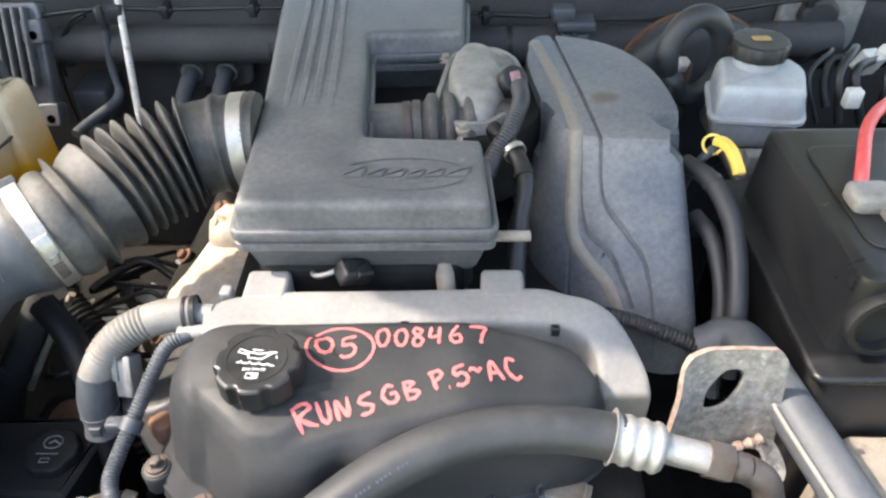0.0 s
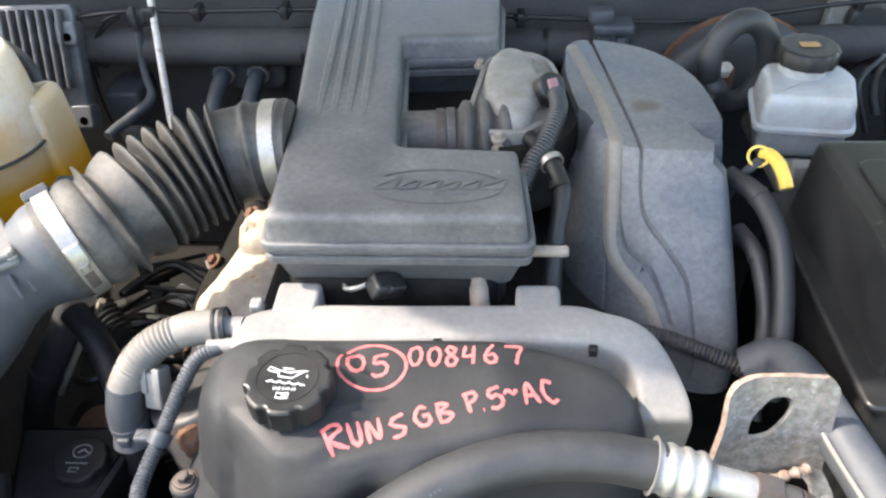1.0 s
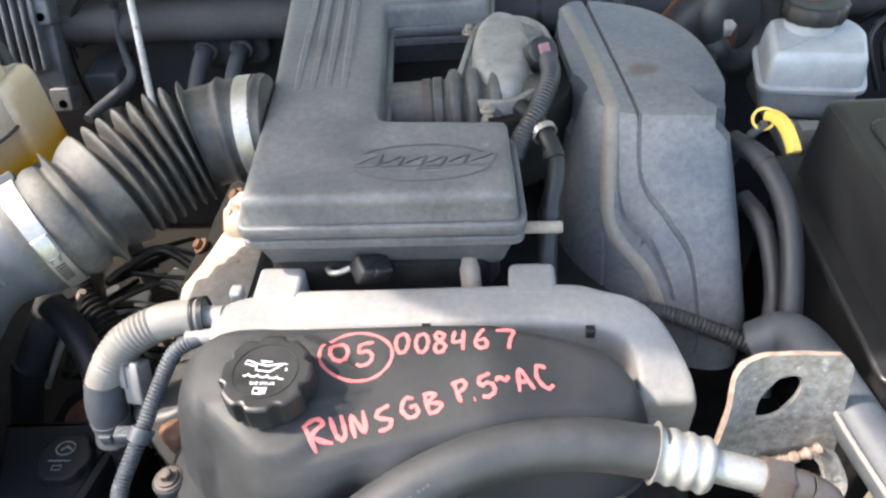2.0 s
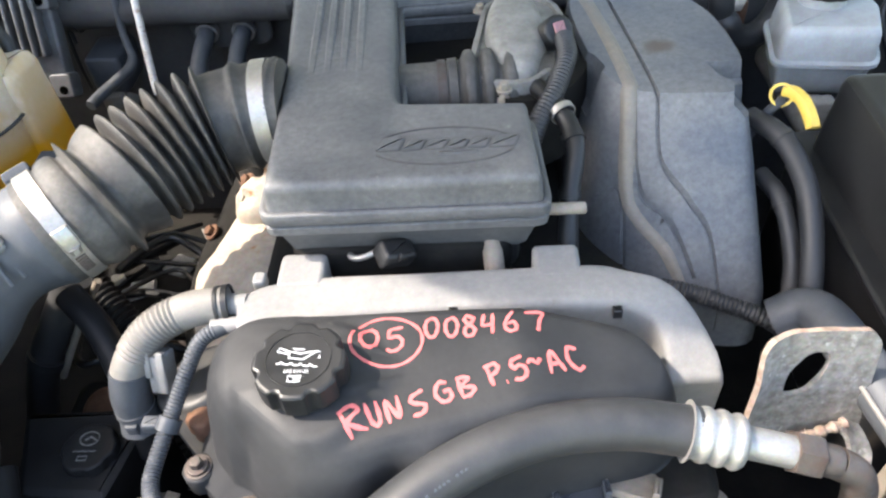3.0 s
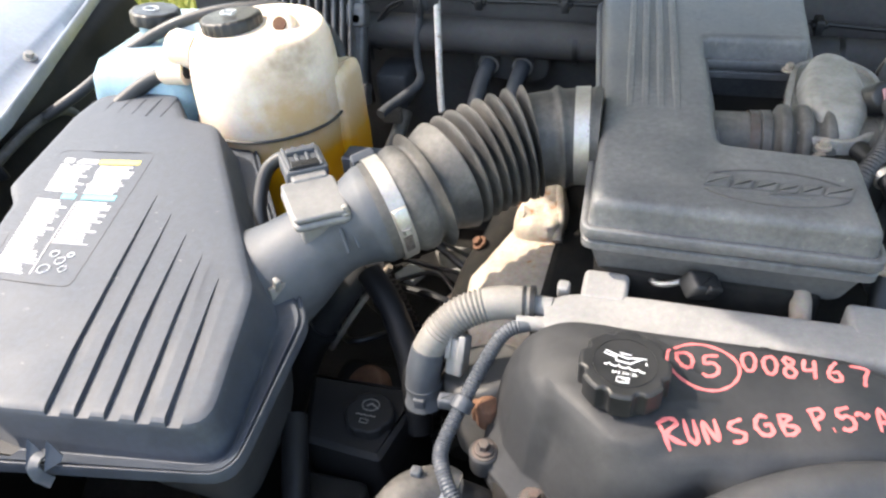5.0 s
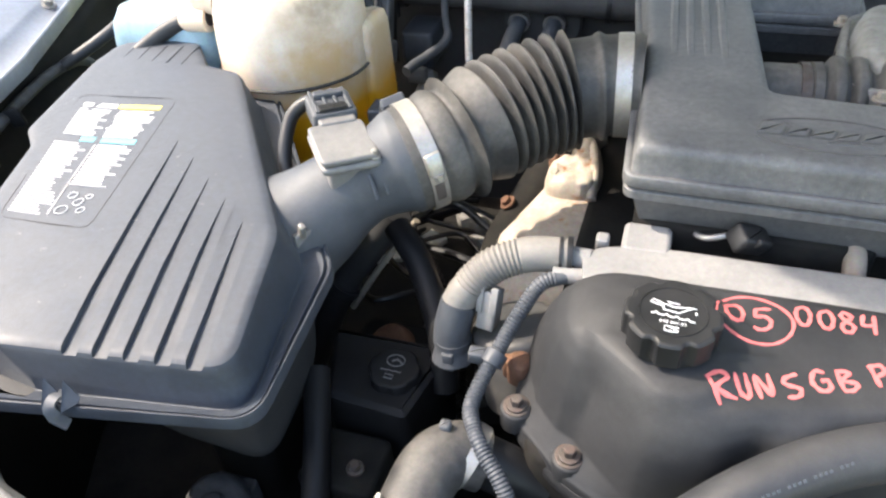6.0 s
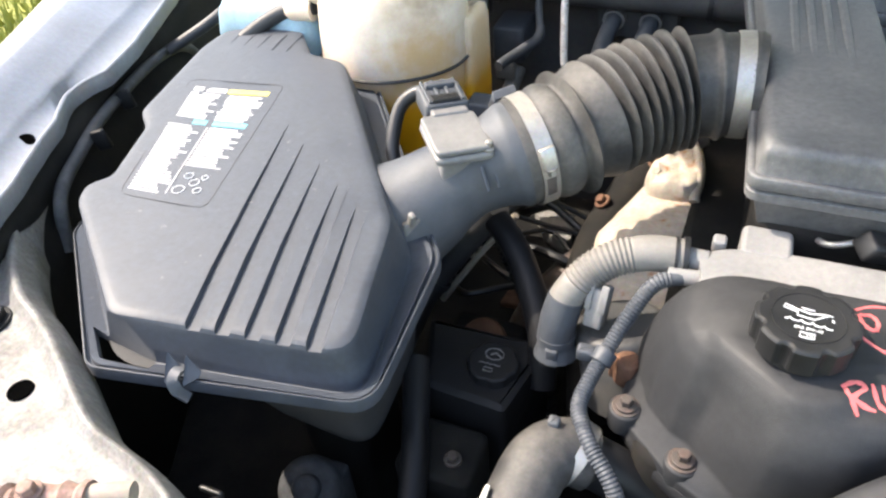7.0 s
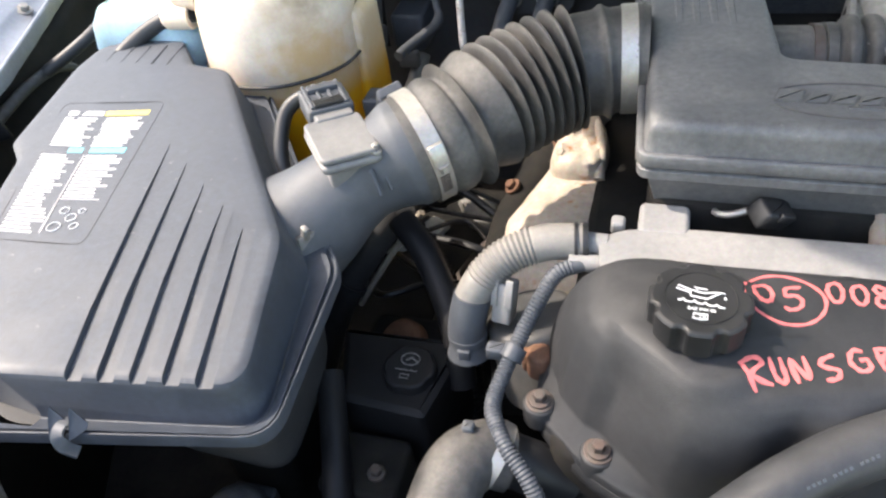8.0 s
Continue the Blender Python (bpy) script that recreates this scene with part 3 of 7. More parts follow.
def inner_wing():
    bm = bmesh.new()
    rows = []
    for i in range(56):
        y = 0.10 + 0.02 * i
        x = wing_line([(0.3, -0.862), (0.55, -0.974), (0.85, -1.07)], y) - 0.004
        fold = 0.006 * noise.noise(Vector((3.0, y * 9, 1.0)))
        rows.append([bm.verts.new((x + dx + fold * k, y, z)) for dx, z, k in ((0.012, 0.5, 1), (0.022, 0.88, 1), (0.016, 0.925, 1.4), (0.004, 0.945, 1.4), (0.010, 0.962, 1), (0.002, 0.978, 0.5), (-0.012, 0.983, 0), (-0.03, 0.983, 0))])
    for A, B in zip(rows, rows[1:]):
        for k in range(len(A) - 1):
            bm.faces.new((A[k], A[k + 1], B[k + 1], B[k]))
    g = bmesh.ops.extrude_face_region(bm, geom=bm.faces[:])
    for v in g["geom"]:
        if isinstance(v, bmesh.types.BMVert):
            v.co.x -= 0.006
            v.co.z -= 0.004
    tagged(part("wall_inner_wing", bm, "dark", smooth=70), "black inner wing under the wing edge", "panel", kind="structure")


inner_wing()


def wing():
    """The silver front wing's upper edge: a lit outer crest, a broad flange, a lower step and a wavy turned-up lip."""
    w = thing("front_wing", "silver painted front wing with a stepped bolt flange", "vehicle wing")
    bm = bmesh.new()
    rows = []
    for i in range(92):
        y = 0.05 + 0.0125 * i
        xe, xc, xo, xf = (wing_line(r, y) for r in (WING_EDGE, WING_CREASE, WING_CREST, WING_OUTER))
        xe += 0.0012 * noise.noise(Vector((1.0, y * 30, 4.0)))
        xc = min(xc, xe - 0.026)
        dip = 0.0015 * noise.noise(Vector((5.0, y * 12, 2.0)))
        sect = ((xe + 0.001, 0.984), (xe + 0.0015, 1.003), (xe - 0.001, 1.0052), (xe - 0.0045, 1.0045), (xe - 0.0115, 0.9955), (xe - 0.015, 0.9950),
                (xc + 0.003, 1.007 + dip), (xc, 1.010 + dip), (xc - 0.005, 1.012), ((xc + xo) / 2, 1.026 + dip), (xo + 0.008, 1.0385), (xo, 1.0400), (xo - 0.006, 1.0392), (xf + 0.008, 1.031), (xf, 1.022), (xf - 0.008, 1.0), (xf - 0.03, 0.86), (xf - 0.04, 0.5))
        rows.append([bm.verts.new((x, y, z)) for x, z in sect])
    for A, B in zip(rows, rows[1:]):
        for k in range(len(A) - 1):
            bm.faces.new((A[k], A[k + 1], B[k + 1], B[k]))
    part("wing_panel", bm, "paint", w, smooth=60)
    bm = bmesh.new()
    disc(bm, pose(-0.9405, 0.423, 0.9975, 0, 24, 0), 0.0085, 0.0035, 24, 0.0005)
    part("bolt_hole_disc", bm, "void", w, "black disc painting the dark of a bolt hole")
    hexbolt("wing_bolt", (-0.885, 0.283, 0.9975), (0.4, 0, 0.92), w, 0.007, 0.011, "castalu")
    hexbolt("wing_bolt", (-1.082, 0.816, 1.004), (0.4, 0, 0.92), w, 0.007, 0.012, "castalu")
    c = thing("wing_cable", "dim black cable clipped along the inner wing", "cable")
    line = [(wing_line([(0.3, -0.862), (0.55, -0.974), (0.85, -1.07)], y) + 0.016, y, z) for y, z in ((0.365, 0.90), (0.395, 0.952), (0.46, 0.962), (0.55, 0.962), (0.70, 0.955), (0.80, 0.925), (0.85, 0.86))]
    tube("cable", line, 0.0075, "grime", c)
    for k in (2, 3):
        x, y, z = line[k]
        bm = bmesh.new()
        slab(bm, -0.012, 0.006, -0.004, 0.004, -0.014, 0.012, 0.003, 0.002, pose(x + 0.004, y + 0.035, z, 0, -10, 24))
        part("cable_clip", bm, "reservoir", c, "black clip")
    return w


wing()


def front_support():
    """Dusty painted front panel: a curved plate with a rolled edge."""
    s = thing("radiator_support", "dusty white painted front panel with a rolled edge, holes and rust", "body panel")
    edge = [(-0.905, 0.395), (-0.879, 0.352), (-0.846, 0.313), (-0.792, 0.270), (-0.745, 0.248), (-0.704, 0.226), (-0.655, 0.195), (-0.609, 0.169), (-0.555, 0.155), (-0.508, 0.135), (-0.44, 0.09), (-0.42, -0.02)]
    pts = spline([(*p, 0) for p in edge], 6)
    bm = bmesh.new()
    rows = []
    far = Vector((-0.95, -0.05, 0))
    for p in pts:
        d = (far - p)
        d.normalize()
        rows.append([bm.verts.new((q.x, q.y, z)) for q, z in (
            (p, 0.91), (p, 0.938), (p + d * 0.0015, 0.944), (p + d * 0.010, 0.9615), (p + d * 0.0125, 0.9660), (p + d * 0.0155, 0.9668), (p + d * 0.0185, 0.9650), (p + d * 0.025, 0.9585), (p + d * 0.034, 0.9570), (p.lerp(far, 0.55), 0.955), (p.lerp(far, 0.96), 0.935))])
    for A, B in zip(rows, rows[1:]):
        for k in range(len(A) - 1):
            bm.faces.new((A[k], A[k + 1], B[k + 1], B[k]))
    part("panel", bm, "support", s, smooth=60)
    bm = bmesh.new()
    disc(bm, pose(-0.708, 0.172, 0.9565), 0.0105, 0.002, 28, 0.0004)
    part("hole", bm, "void", s, "black disc painting the dark of a round hole")
    hexbolt("bolt", (-0.797, 0.221, 0.957), (0, 0, 1), s, 0.015, 0.019, "reservoir")
    tube("striker", [(-0.640, 0.085, 0.968), (-0.610, 0.096, 0.970), (-0.572, 0.112, 0.970)], [0.012 + 0.0014 * math.sin(k * 1.7) + 0.0009 * math.sin(k * 4.1) for k in range(21)], "pinkrust", s, "pale rusty lumpy latch bar", seg=24)
    hexbolt("latch_bolt", (-0.606, 0.098, 0.981), (0, 0, 1), s, 0.006, 0.009, "pinkrust")
    tube("latch_bar", [(-0.578, 0.112, 0.972), (-0.560, 0.119, 0.974), (-0.545, 0.125, 0.974)], 0.0075, "tan", s, "torn tan pipe end")


front_support()


# ---- engine block mass below ----
def block():
    e = thing("engine_block", "engine block below the plastic covers, deep shade in its colour", "engine")
    bm = bmesh.new()
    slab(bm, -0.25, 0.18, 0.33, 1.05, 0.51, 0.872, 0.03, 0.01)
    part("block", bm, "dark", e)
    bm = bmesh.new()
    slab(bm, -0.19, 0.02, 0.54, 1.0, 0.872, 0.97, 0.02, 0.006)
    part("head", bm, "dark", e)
    return e


block()


# ---- valve cover with oil cap ----
cover = thing("valve_cover", "dusty black plastic valve cover with pink handwriting", "engine cover")
LOW = [(-0.255, 0.455), (-0.262, 0.41), (-0.258, 0.372), (-0.235, 0.345), (-0.20, 0.318), (-0.14, 0.298), (-0.06, 0.306), (0.035, 0.335), (0.118, 0.358), (0.149, 0.386), (0.147, 0.420), (0.114, 0.450), (0.0, 0.460), (-0.15, 0.458)]
HIGH = [(-0.205, 0.45), (-0.215, 0.415), (-0.208, 0.385), (-0.19, 0.36), (-0.165, 0.345), (-0.12, 0.335), (-0.05, 0.352), (0.04, 0.376), (0.108, 0.390), (0.129, 0.405), (0.124, 0.428), (0.098, 0.445), (0.0, 0.452), (-0.14, 0.450)]


def cover_top(x, y):
    return 0.983 - 0.10 * max(0.0, 0.425 - y) - 0.26 * max(0.0, x - 0.02) - 0.12 * max(0.0, -0.17 - x)


def steps(rows, k):
    out = []
    for (a0, h0), (a1, h1) in zip(rows, rows[1:]):
        out += [(a0 + (a1 - a0) * q / k, h0 + (h1 - h0) * q / k) for q in range(k)]
    return out + [rows[-1]]


bm = bmesh.new()
pillow(bm, LOW, HIGH, [(-0.09, -0.14), (-0.09, -0.03), (-0.05, 0.0), (0.0, 0.01)] + steps([(0.03, 0.05), (0.10, 0.24), (0.20, 0.46), (0.34, 0.67), (0.52, 0.83), (0.74, 0.94), (0.9, 0.985), (1.0, 1.0)], 3), 0.872, cover_top, inner=9, n=12)
for v in bm.verts:                                   # scoops over the two bolts, and the raised seat of the cap
    for bx, by, reach in ((-0.2605, 0.372, 0.030), (-0.208, 0.334, 0.038)):
        d = Vector((v.co.x - bx, v.co.y - by, 0))
        if v.co.z > 0.882 and d.length < reach * 1.5:
            k = max(0.0, 1 - d.length / (reach * 1.5))
            v.co += Vector((0.35, 0.94, 0)) * 0.020 * k
    r = math.hypot(v.co.x + 0.149, v.co.y - 0.3875)
    if v.co.z > 0.93:
        k = min(1.0, max(0.0, (0.064 - r) / 0.014))
        v.co.z += 0.0065 * k * k * (3 - 2 * k)
    wall = max(0.0, min(1.0, (0.975 - v.co.z) / 0.03)) * max(0.0, min(1.0, (0.36 - v.co.y) / 0.02))
    if wall:
        flute = math.exp(-((v.co.x + 0.050) / 0.013) ** 2) - 0.9 * math.exp(-((v.co.x + 0.082) / 0.016) ** 2) - 0.9 * math.exp(-((v.co.x + 0.016) / 0.018) ** 2)
        v.co.y -= 0.010 * wall * flute
cover_shell = part("shell", bm, "cover", cover, smooth=70)
bm = bmesh.new()
stack(bm, spline([(*p, 0) for p in LOW], 8, True), [(0.846, -0.004), (0.848, -0.0055), (0.858, -0.0055), (0.8615, -0.004), (0.8625, 0.0)])
part("base_flange", bm, "cover", cover, smooth=50)
cover_z = drop_on([cover_shell])
for x, y in ((-0.2605, 0.372), (-0.208, 0.334)):
    bm = bmesh.new()
    disc(bm, pose(x, y, 0.858), 0.0145, 0.022, 28, 0.002)
    part("bolt_boss", bm, "cover", cover)
    bm = bmesh.new()
    disc(bm, pose(x, y, 0.8795), 0.0122, 0.0020, 28, 0.0008)
    part("washer", bm, "bolt", cover, "worn grey washer")
    hexbolt("cover_bolt", (x, y, 0.8812), (0, 0, 1), cover, 0.0056, 0.0095)


def oil_cap():
    c = thing("oil_filler_cap", "black scalloped plastic oil filler cap with white symbols", "oil cap")
    m = pose(-0.149, 0.3875, 0.0)
    bm = bmesh.new()
    disc(bm, m @ pose(0, 0, 0.970), 0.030, 0.022, 64, 0.001)
    disc(bm, m @ pose(0, 0, 0.9885), 0.0352, 0.022, 144, 0.0022, 8, 0.0036, 0.36)
    part("grip", bm, "cap", c, smooth=14)
    bm = bmesh.new()
    ring_band(bm, m @ Vector((0, 0, 1.0105)), (0, 0, 1), 0.0240, 0.0012, 0.0006, 64)
    part("ring", bm, "cap", c)
    top = 1.0107
    flat = lambda x, y: top
    t = m @ pose(0, -0.0045, 0, 0, 0, -2)

    def ink(name, lines, w):
        bm = bmesh.new()
        for ln in lines:
            ribbon(bm, [t @ Vector((px * 0.00092, py * 0.00092, 0)) for px, py in ln], w, flat, 0.0004, 0.0003)
        return part(name, bm, "print", c, "white printed symbol")
    ink("oil_can_mark", [[(-17, 15), (-10, 12), (-8, 8.5), (-8, 5.2), (4, 3.8), (14, 12), (17, 11.5)], [(-17, 15), (-18.5, 11.5), (-9, 8.8)], [(-10, 12), (1, 9.5), (10, 11.5), (14, 12)], [(-4, 11), (-3.5, 14), (2, 13.5)], [(-6, 14.6), (4, 13.6)], [(16.5, 8), (17.5, 5.5), (16, 5.5)]], 0.0014)
    wave = [(-17 + k * 1.0, -0.5 - 0.08 * k + (2.2 if k % 8 == 4 else 0.9 if k % 8 in (3, 5) else 0)) for k in range(35)]
    ink("oil_level_mark", [wave], 0.0013)
    ink("book_mark", [[(-5, -12), (-5, -17), (0, -17.6), (5, -17), (5, -12), (0, -12.6), (-5, -12)], [(0, -12.6), (0, -17.6)], [(1.5, -14), (3.8, -13.8)], [(1.5, -15.5), (3.8, -15.2)]], 0.0012)
    cu = bpy.data.curves.new("grade_text", "FONT")
    cu.body, cu.size, cu.extrude, cu.align_x = "SAE 5W-30", 0.0039, 0.0002, "CENTER"
    tx = new("grade_text", cu)
    tx.matrix_world = t @ pose(0.0005, -0.0085, top + 0.0003)
    tx.parent = c
    cu.materials.append(M["print"])


oil_cap()

# strokes of the hand lettering, in a unit cell each
GLYPH = {
    "0": [[(.5, 1), (.1, .8), (.05, .35), (.35, 0), (.75, .1), (.95, .6), (.75, .95), (.45, 1)]],
    "5": [[(.95, 1), (.3, .92), (.25, .58), (.6, .62), (.85, .4), (.7, .1), (.3, 0), (.05, .12)]],
    "8": [[(.8, .85), (.45, 1), (.2, .8), (.5, .55), (.9, .3), (.6, 0), (.2, .08), (.2, .35), (.55, .55), (.85, .8), (.75, .92)]],
    "4": [[(.25, 1), (.1, .45), (.9, .5)], [(.85, 1), (.7, 0)]],
    "6": [[(.75, 1), (.3, .65), (.1, .25), (.4, 0), (.85, .12), (.75, .45), (.3, .4)]],
    "7": [[(.05, .95), (.95, 1), (.75, .55), (.6, 0)]],
    "R": [[(.1, .95), (.2, 0)], [(.0, .95), (.6, 1.05), (.85, .8), (.25, .5), (.95, .1)]],
    "U": [[(.1, 1), (.15, .3), (.45, .02), (.75, .3), (.85, 1)]],
    "N": [[(.1, 0), (.2, .95), (.7, .1), (.9, 1)]],
    "S": [[(.9, 1), (.3, .85), (.25, .6), (.8, .35), (.6, .05), (.1, .05)]],
    "G": [[(.85, .9), (.4, 1), (.05, .5), (.35, .02), (.85, .1), (.85, .5), (.5, .5)]],
    "B": [[(.15, 0), (.2, 1)], [(.1, 1), (.8, .85), (.3, .52), (.95, .3), (.6, 0), (.1, .02)]],
    "P": [[(.2, 0), (.25, 1)], [(.05, .95), (.8, .95), (.85, .65), (.25, .45)]],
    ".": [[(.3, .05), (.5, .05)]],
    "~": [[(.0, .75), (.35, .9), (.65, .7), (1, .85)]],
    "A": [[(.0, 0), (.45, 1), (.85, 0)], [(.15, .4), (.8, .42)]],
    "C": [[(.9, .85), (.4, 1), (.05, .5), (.4, .02), (.9, .1)]],
}


def handwriting(name, rows, width, label):
    """Marker lettering laid on the cover: a row for each character with both ends of its foot and its height."""
    bm = bmesh.new()
    for ch, x0, y0, x1, y1, tall in rows:
        foot, run = Vector((x0, y0, 0)), Vector((x1 - x0, y1 - y0, 0))
        up = Vector((-run.y, run.x, 0)).normalized() * tall
        for ln in GLYPH.get(ch, []):
            ribbon(bm, spline([foot + run * (0.04 + 0.86 * px) + up * py for px, py in ln], 5), width, cover_z)
    return part(name, bm, "pink", cover, label)


def marker_ring():
    bm = bmesh.new()
    c = Vector((-0.0885, 0.4215, 0))
    pts = [c + Vector((math.cos(u) * 0.0285 * (1 + 0.03 * math.sin(2 * u)), math.sin(u) * 0.0235, 0)) for u in [2.75 + 6.1 * k / 44 for k in range(45)]]
    ribbon(bm, pts, 0.0036, cover_z)
    part("marker_circle", bm, "pink", cover, "pink hand-drawn circle")


marker_ring()
handwriting("hand_lettering", [("0", -0.1095, 0.4140, -0.0925, 0.4155, 0.0185), ("5", -0.0895, 0.4120, -0.0705, 0.4145, 0.0215)], 0.0043, "pink marker number")
handwriting("hand_lettering", [("0", -0.0584, 0.4245, -0.0455, 0.4250, 0.0190), ("0", -0.0422, 0.4248, -0.0297, 0.4252, 0.0185), ("8", -0.0282, 0.4245, -0.0150, 0.4252, 0.0205), ("4", -0.0128, 0.4260, 0.0011, 0.4268, 0.0200),
             ("6", 0.0050, 0.4280, 0.0188, 0.4290, 0.0195), ("7", 0.0226, 0.4290, 0.0410, 0.4305, 0.0190)], 0.0042, "pink marker number")
handwriting("hand_lettering", [("R", -0.1128, 0.3380, -0.0945, 0.3473, 0.0210), ("U", -0.0958, 0.3479, -0.0841, 0.3532, 0.0180), ("N", -0.0838, 0.3510, -0.0690, 0.3567, 0.0195), ("S", -0.0671, 0.3555, -0.0500, 0.3614, 0.0190)], 0.0046, "pink marker writing")
handwriting("hand_lettering", [("G", -0.0478, 0.3660, -0.0329, 0.3709, 0.0165), ("B", -0.0307, 0.3705, -0.0160, 0.3754, 0.0168)], 0.0045, "pink marker writing")
handwriting("hand_lettering", [("P", -0.0076, 0.3790, 0.0060, 0.3844, 0.0180), (".", 0.0038, 0.3815, 0.0090, 0.3835, 0.0170), ("5", 0.0110, 0.3830, 0.0265, 0.3896, 0.0185), ("~", 0.0263, 0.3850, 0.0390, 0.3900, 0.0190),
             ("A", 0.0394, 0.3920, 0.0552, 0.3975, 0.0190), ("C", 0.0567, 0.3965, 0.0699, 0.4015, 0.0205)], 0.0045, "pink marker writing")


# ---- wiring channel along the cover ----
def loom():
    w = thing("wiring_channel", "dusty tan plastic wiring channel across the engine", "cable channel")
    front = [(-0.222, 0.452, 0.966), (-0.203, 0.446, 0.966), (-0.169, 0.456, 0.967), (-0.119, 0.463, 0.968), (-0.015, 0.467, 0.968), (0.067, 0.468, 0.968), (0.106, 0.467, 0.965), (0.129, 0.462, 0.957), (0.139, 0.449, 0.946), (0.141, 0.436, 0.936), (0.139, 0.421, 0.9255)]
    back = [(-0.228, 0.490, 0.966), (-0.205, 0.503, 0.968), (-0.153, 0.511, 0.968), (-0.071, 0.512, 0.968), (0.038, 0.514, 0.968), (0.092, 0.514, 0.968), (0.118, 0.508, 0.966), (0.144, 0.501, 0.963), (0.163, 0.488, 0.956), (0.176, 0.468, 0.946), (0.187, 0.442, 0.933), (0.189, 0.424, 0.926)]
    run = []
    for side in (front, back):
        fine = spline(side, 12)
        length = sum((q - p).length for p, q in zip(fine, fine[1:]))
        run.append([p for p, _ in even(fine, length / 80)[0]])
    ends = list(zip(*run))
    f, k = ends[-1]
    for dy, dz in ((-0.003, -0.0012), (-0.0052, -0.004), (-0.006, -0.009), (-0.0055, -0.030)):   # the end folds down to an upright face
        ends.append((f + Vector((0.0004, dy, dz)), k + Vector((-0.0006, dy, dz))))
    bm = bmesh.new()
    rows = []
    for f, k in ends:
        n = (k - f).normalized()
        wide = (k - f).length
        row = []
        for p, dz in ((f, -0.062), (f, -0.0085), (f + n * 0.0008, -0.0048), (f + n * 0.0030, -0.0018), (f + n * 0.0065, -0.0004), (f + n * 0.011, 0), (f + n * wide * 0.5, 0.0006), (k - n * 0.009, 0), (k - n * 0.0045, -0.0006), (k - n * 0.0015, -0.0024), (k, -0.006), (k, -0.062)):
            row.append(bm.verts.new(p + Vector((0, 0, dz))))
        rows.append(row)
    for A, B in zip(rows, rows[1:]):
        for k in range(len(A)):
            bm.faces.new((A[k], A[(k + 1) % len(A)], B[(k + 1) % len(A)], B[k]))
    bm.faces.new(rows[0])
    bm.faces.new(rows[-1][::-1])
    part("channel", bm, "loom", w, smooth=35)
    for x0, x1, z in ((-0.196, -0.153, 0.9675), (0.036, 0.078, 0.9675)):
        bm = bmesh.new()
        slab(bm, x0, x1, 0.498, 0.540, 0.925, z + 0.0012, 0.007, 0.004)
        part("tab", bm, "loom", w)
    for x, y, z in ((-0.036, 0.4640, 0.966), (0.102, 0.461, 0.964), (-0.186, 0.450, 0.966)):
        bm = bmesh.new()
        slab(bm, x - 0.004, x + 0.004, y - 0.004, y + 0.003, z - 0.006, z + 0.004, 0.001, 0.0008)
        part("clip", bm, "cap", w, "black snap clip")
    tube("end_spout", [(-0.265, 0.489, 0.958), (-0.22, 0.487, 0.958)], 0.0105, "loom", w)
    tube("end_spout", [(-0.25, 0.468, 0.952), (-0.21, 0.470, 0.954)], 0.0075, "loom", w)
    bm = bmesh.new()
    slab(bm, -0.219, -0.207, 0.505, 0.519, 0.955, 0.968, 0.004, 0.002)
    part("latch", bm, "loom", w)


loom()
h = thing("corrugated_conduit", "tan grey split corrugated conduit bending down from the channel", "conduit")
corrugated("conduit", [(-0.238, 0.489, 0.958), (-0.275, 0.484, 0.957), (-0.31, 0.470, 0.945), (-0.334, 0.452, 0.915), (-0.340, 0.44, 0.88), (-0.338, 0.435, 0.855)], 0.0165, "conduit", h, plain=0.046, upto=0.105, pitch=0.0044, depth=0.0019)
bm = bmesh.new()
ring_band(bm, (-0.2385, 0.489, 0.958), (1, 0.12, 0.03), 0.0160, 0.005, 0.0022, 32)
ring_band(bm, (-0.2465, 0.488, 0.958), (1, 0.12, 0.03), 0.0165, 0.003, 0.0012, 32)
part("end_collar", bm, "cap", h, "dark split collar")
bm = bmesh.new()
ring_band(bm, (-0.3395, 0.439, 0.873), (0.02, -0.1, -1), 0.0172, 0.006, 0.0016)
slab(bm, -0.345, -0.333, 0.417, 0.423, 0.85, 0.872, 0.002, 0.001)
part("cable_tie", bm, "duct", h, "grey cable tie")
# end sleeve; its dark grey also paints the shade on the conduit
line, _ = even(spline([(-0.3345, 0.4515, 0.914), (-0.339, 0.443, 0.892), (-0.340, 0.439, 0.874), (-0.3385, 0.4355, 0.852)], 10), 0.002)
bm = bmesh.new()
sweep(bm, [p for p, _ in line], [0.0178 + 0.0035 * max(0.0, (q - 0.052) / 0.012) for _, q in line], 24)
part("sleeve", bm, "duct", h, "dark grey rubber end sleeve, its colour also carrying shade", smooth=60)
h = thing("thin_conduit", "thin grey corrugated conduit running down in front of the cover", "conduit")
corrugated("conduit", [(-0.235, 0.469, 0.953), (-0.258, 0.458, 0.948), (-0.272, 0.438, 0.930), (-0.286, 0.409, 0.905), (-0.296, 0.378, 0.888), (-0.298, 0.358, 0.882), (-0.291, 0.341, 0.880), (-0.279, 0.324, 0.876), (-0.256, 0.303, 0.862), (-0.24, 0.285, 0.835)], 0.0070, "duct", h, pitch=0.0034, depth=0.0011, seg=14, plain=0.012)
bm = bmesh.new()
ring_band(bm, (-0.288, 0.402, 0.901), (-0.3, -0.75, -0.45), 0.0082, 0.012, 0.002)
slab(bm, -0.312, -0.296, 0.398, 0.410, 0.892, 0.905, 0.003, 0.002)
part("clip", bm, "duct", h, "grey conduit clip")


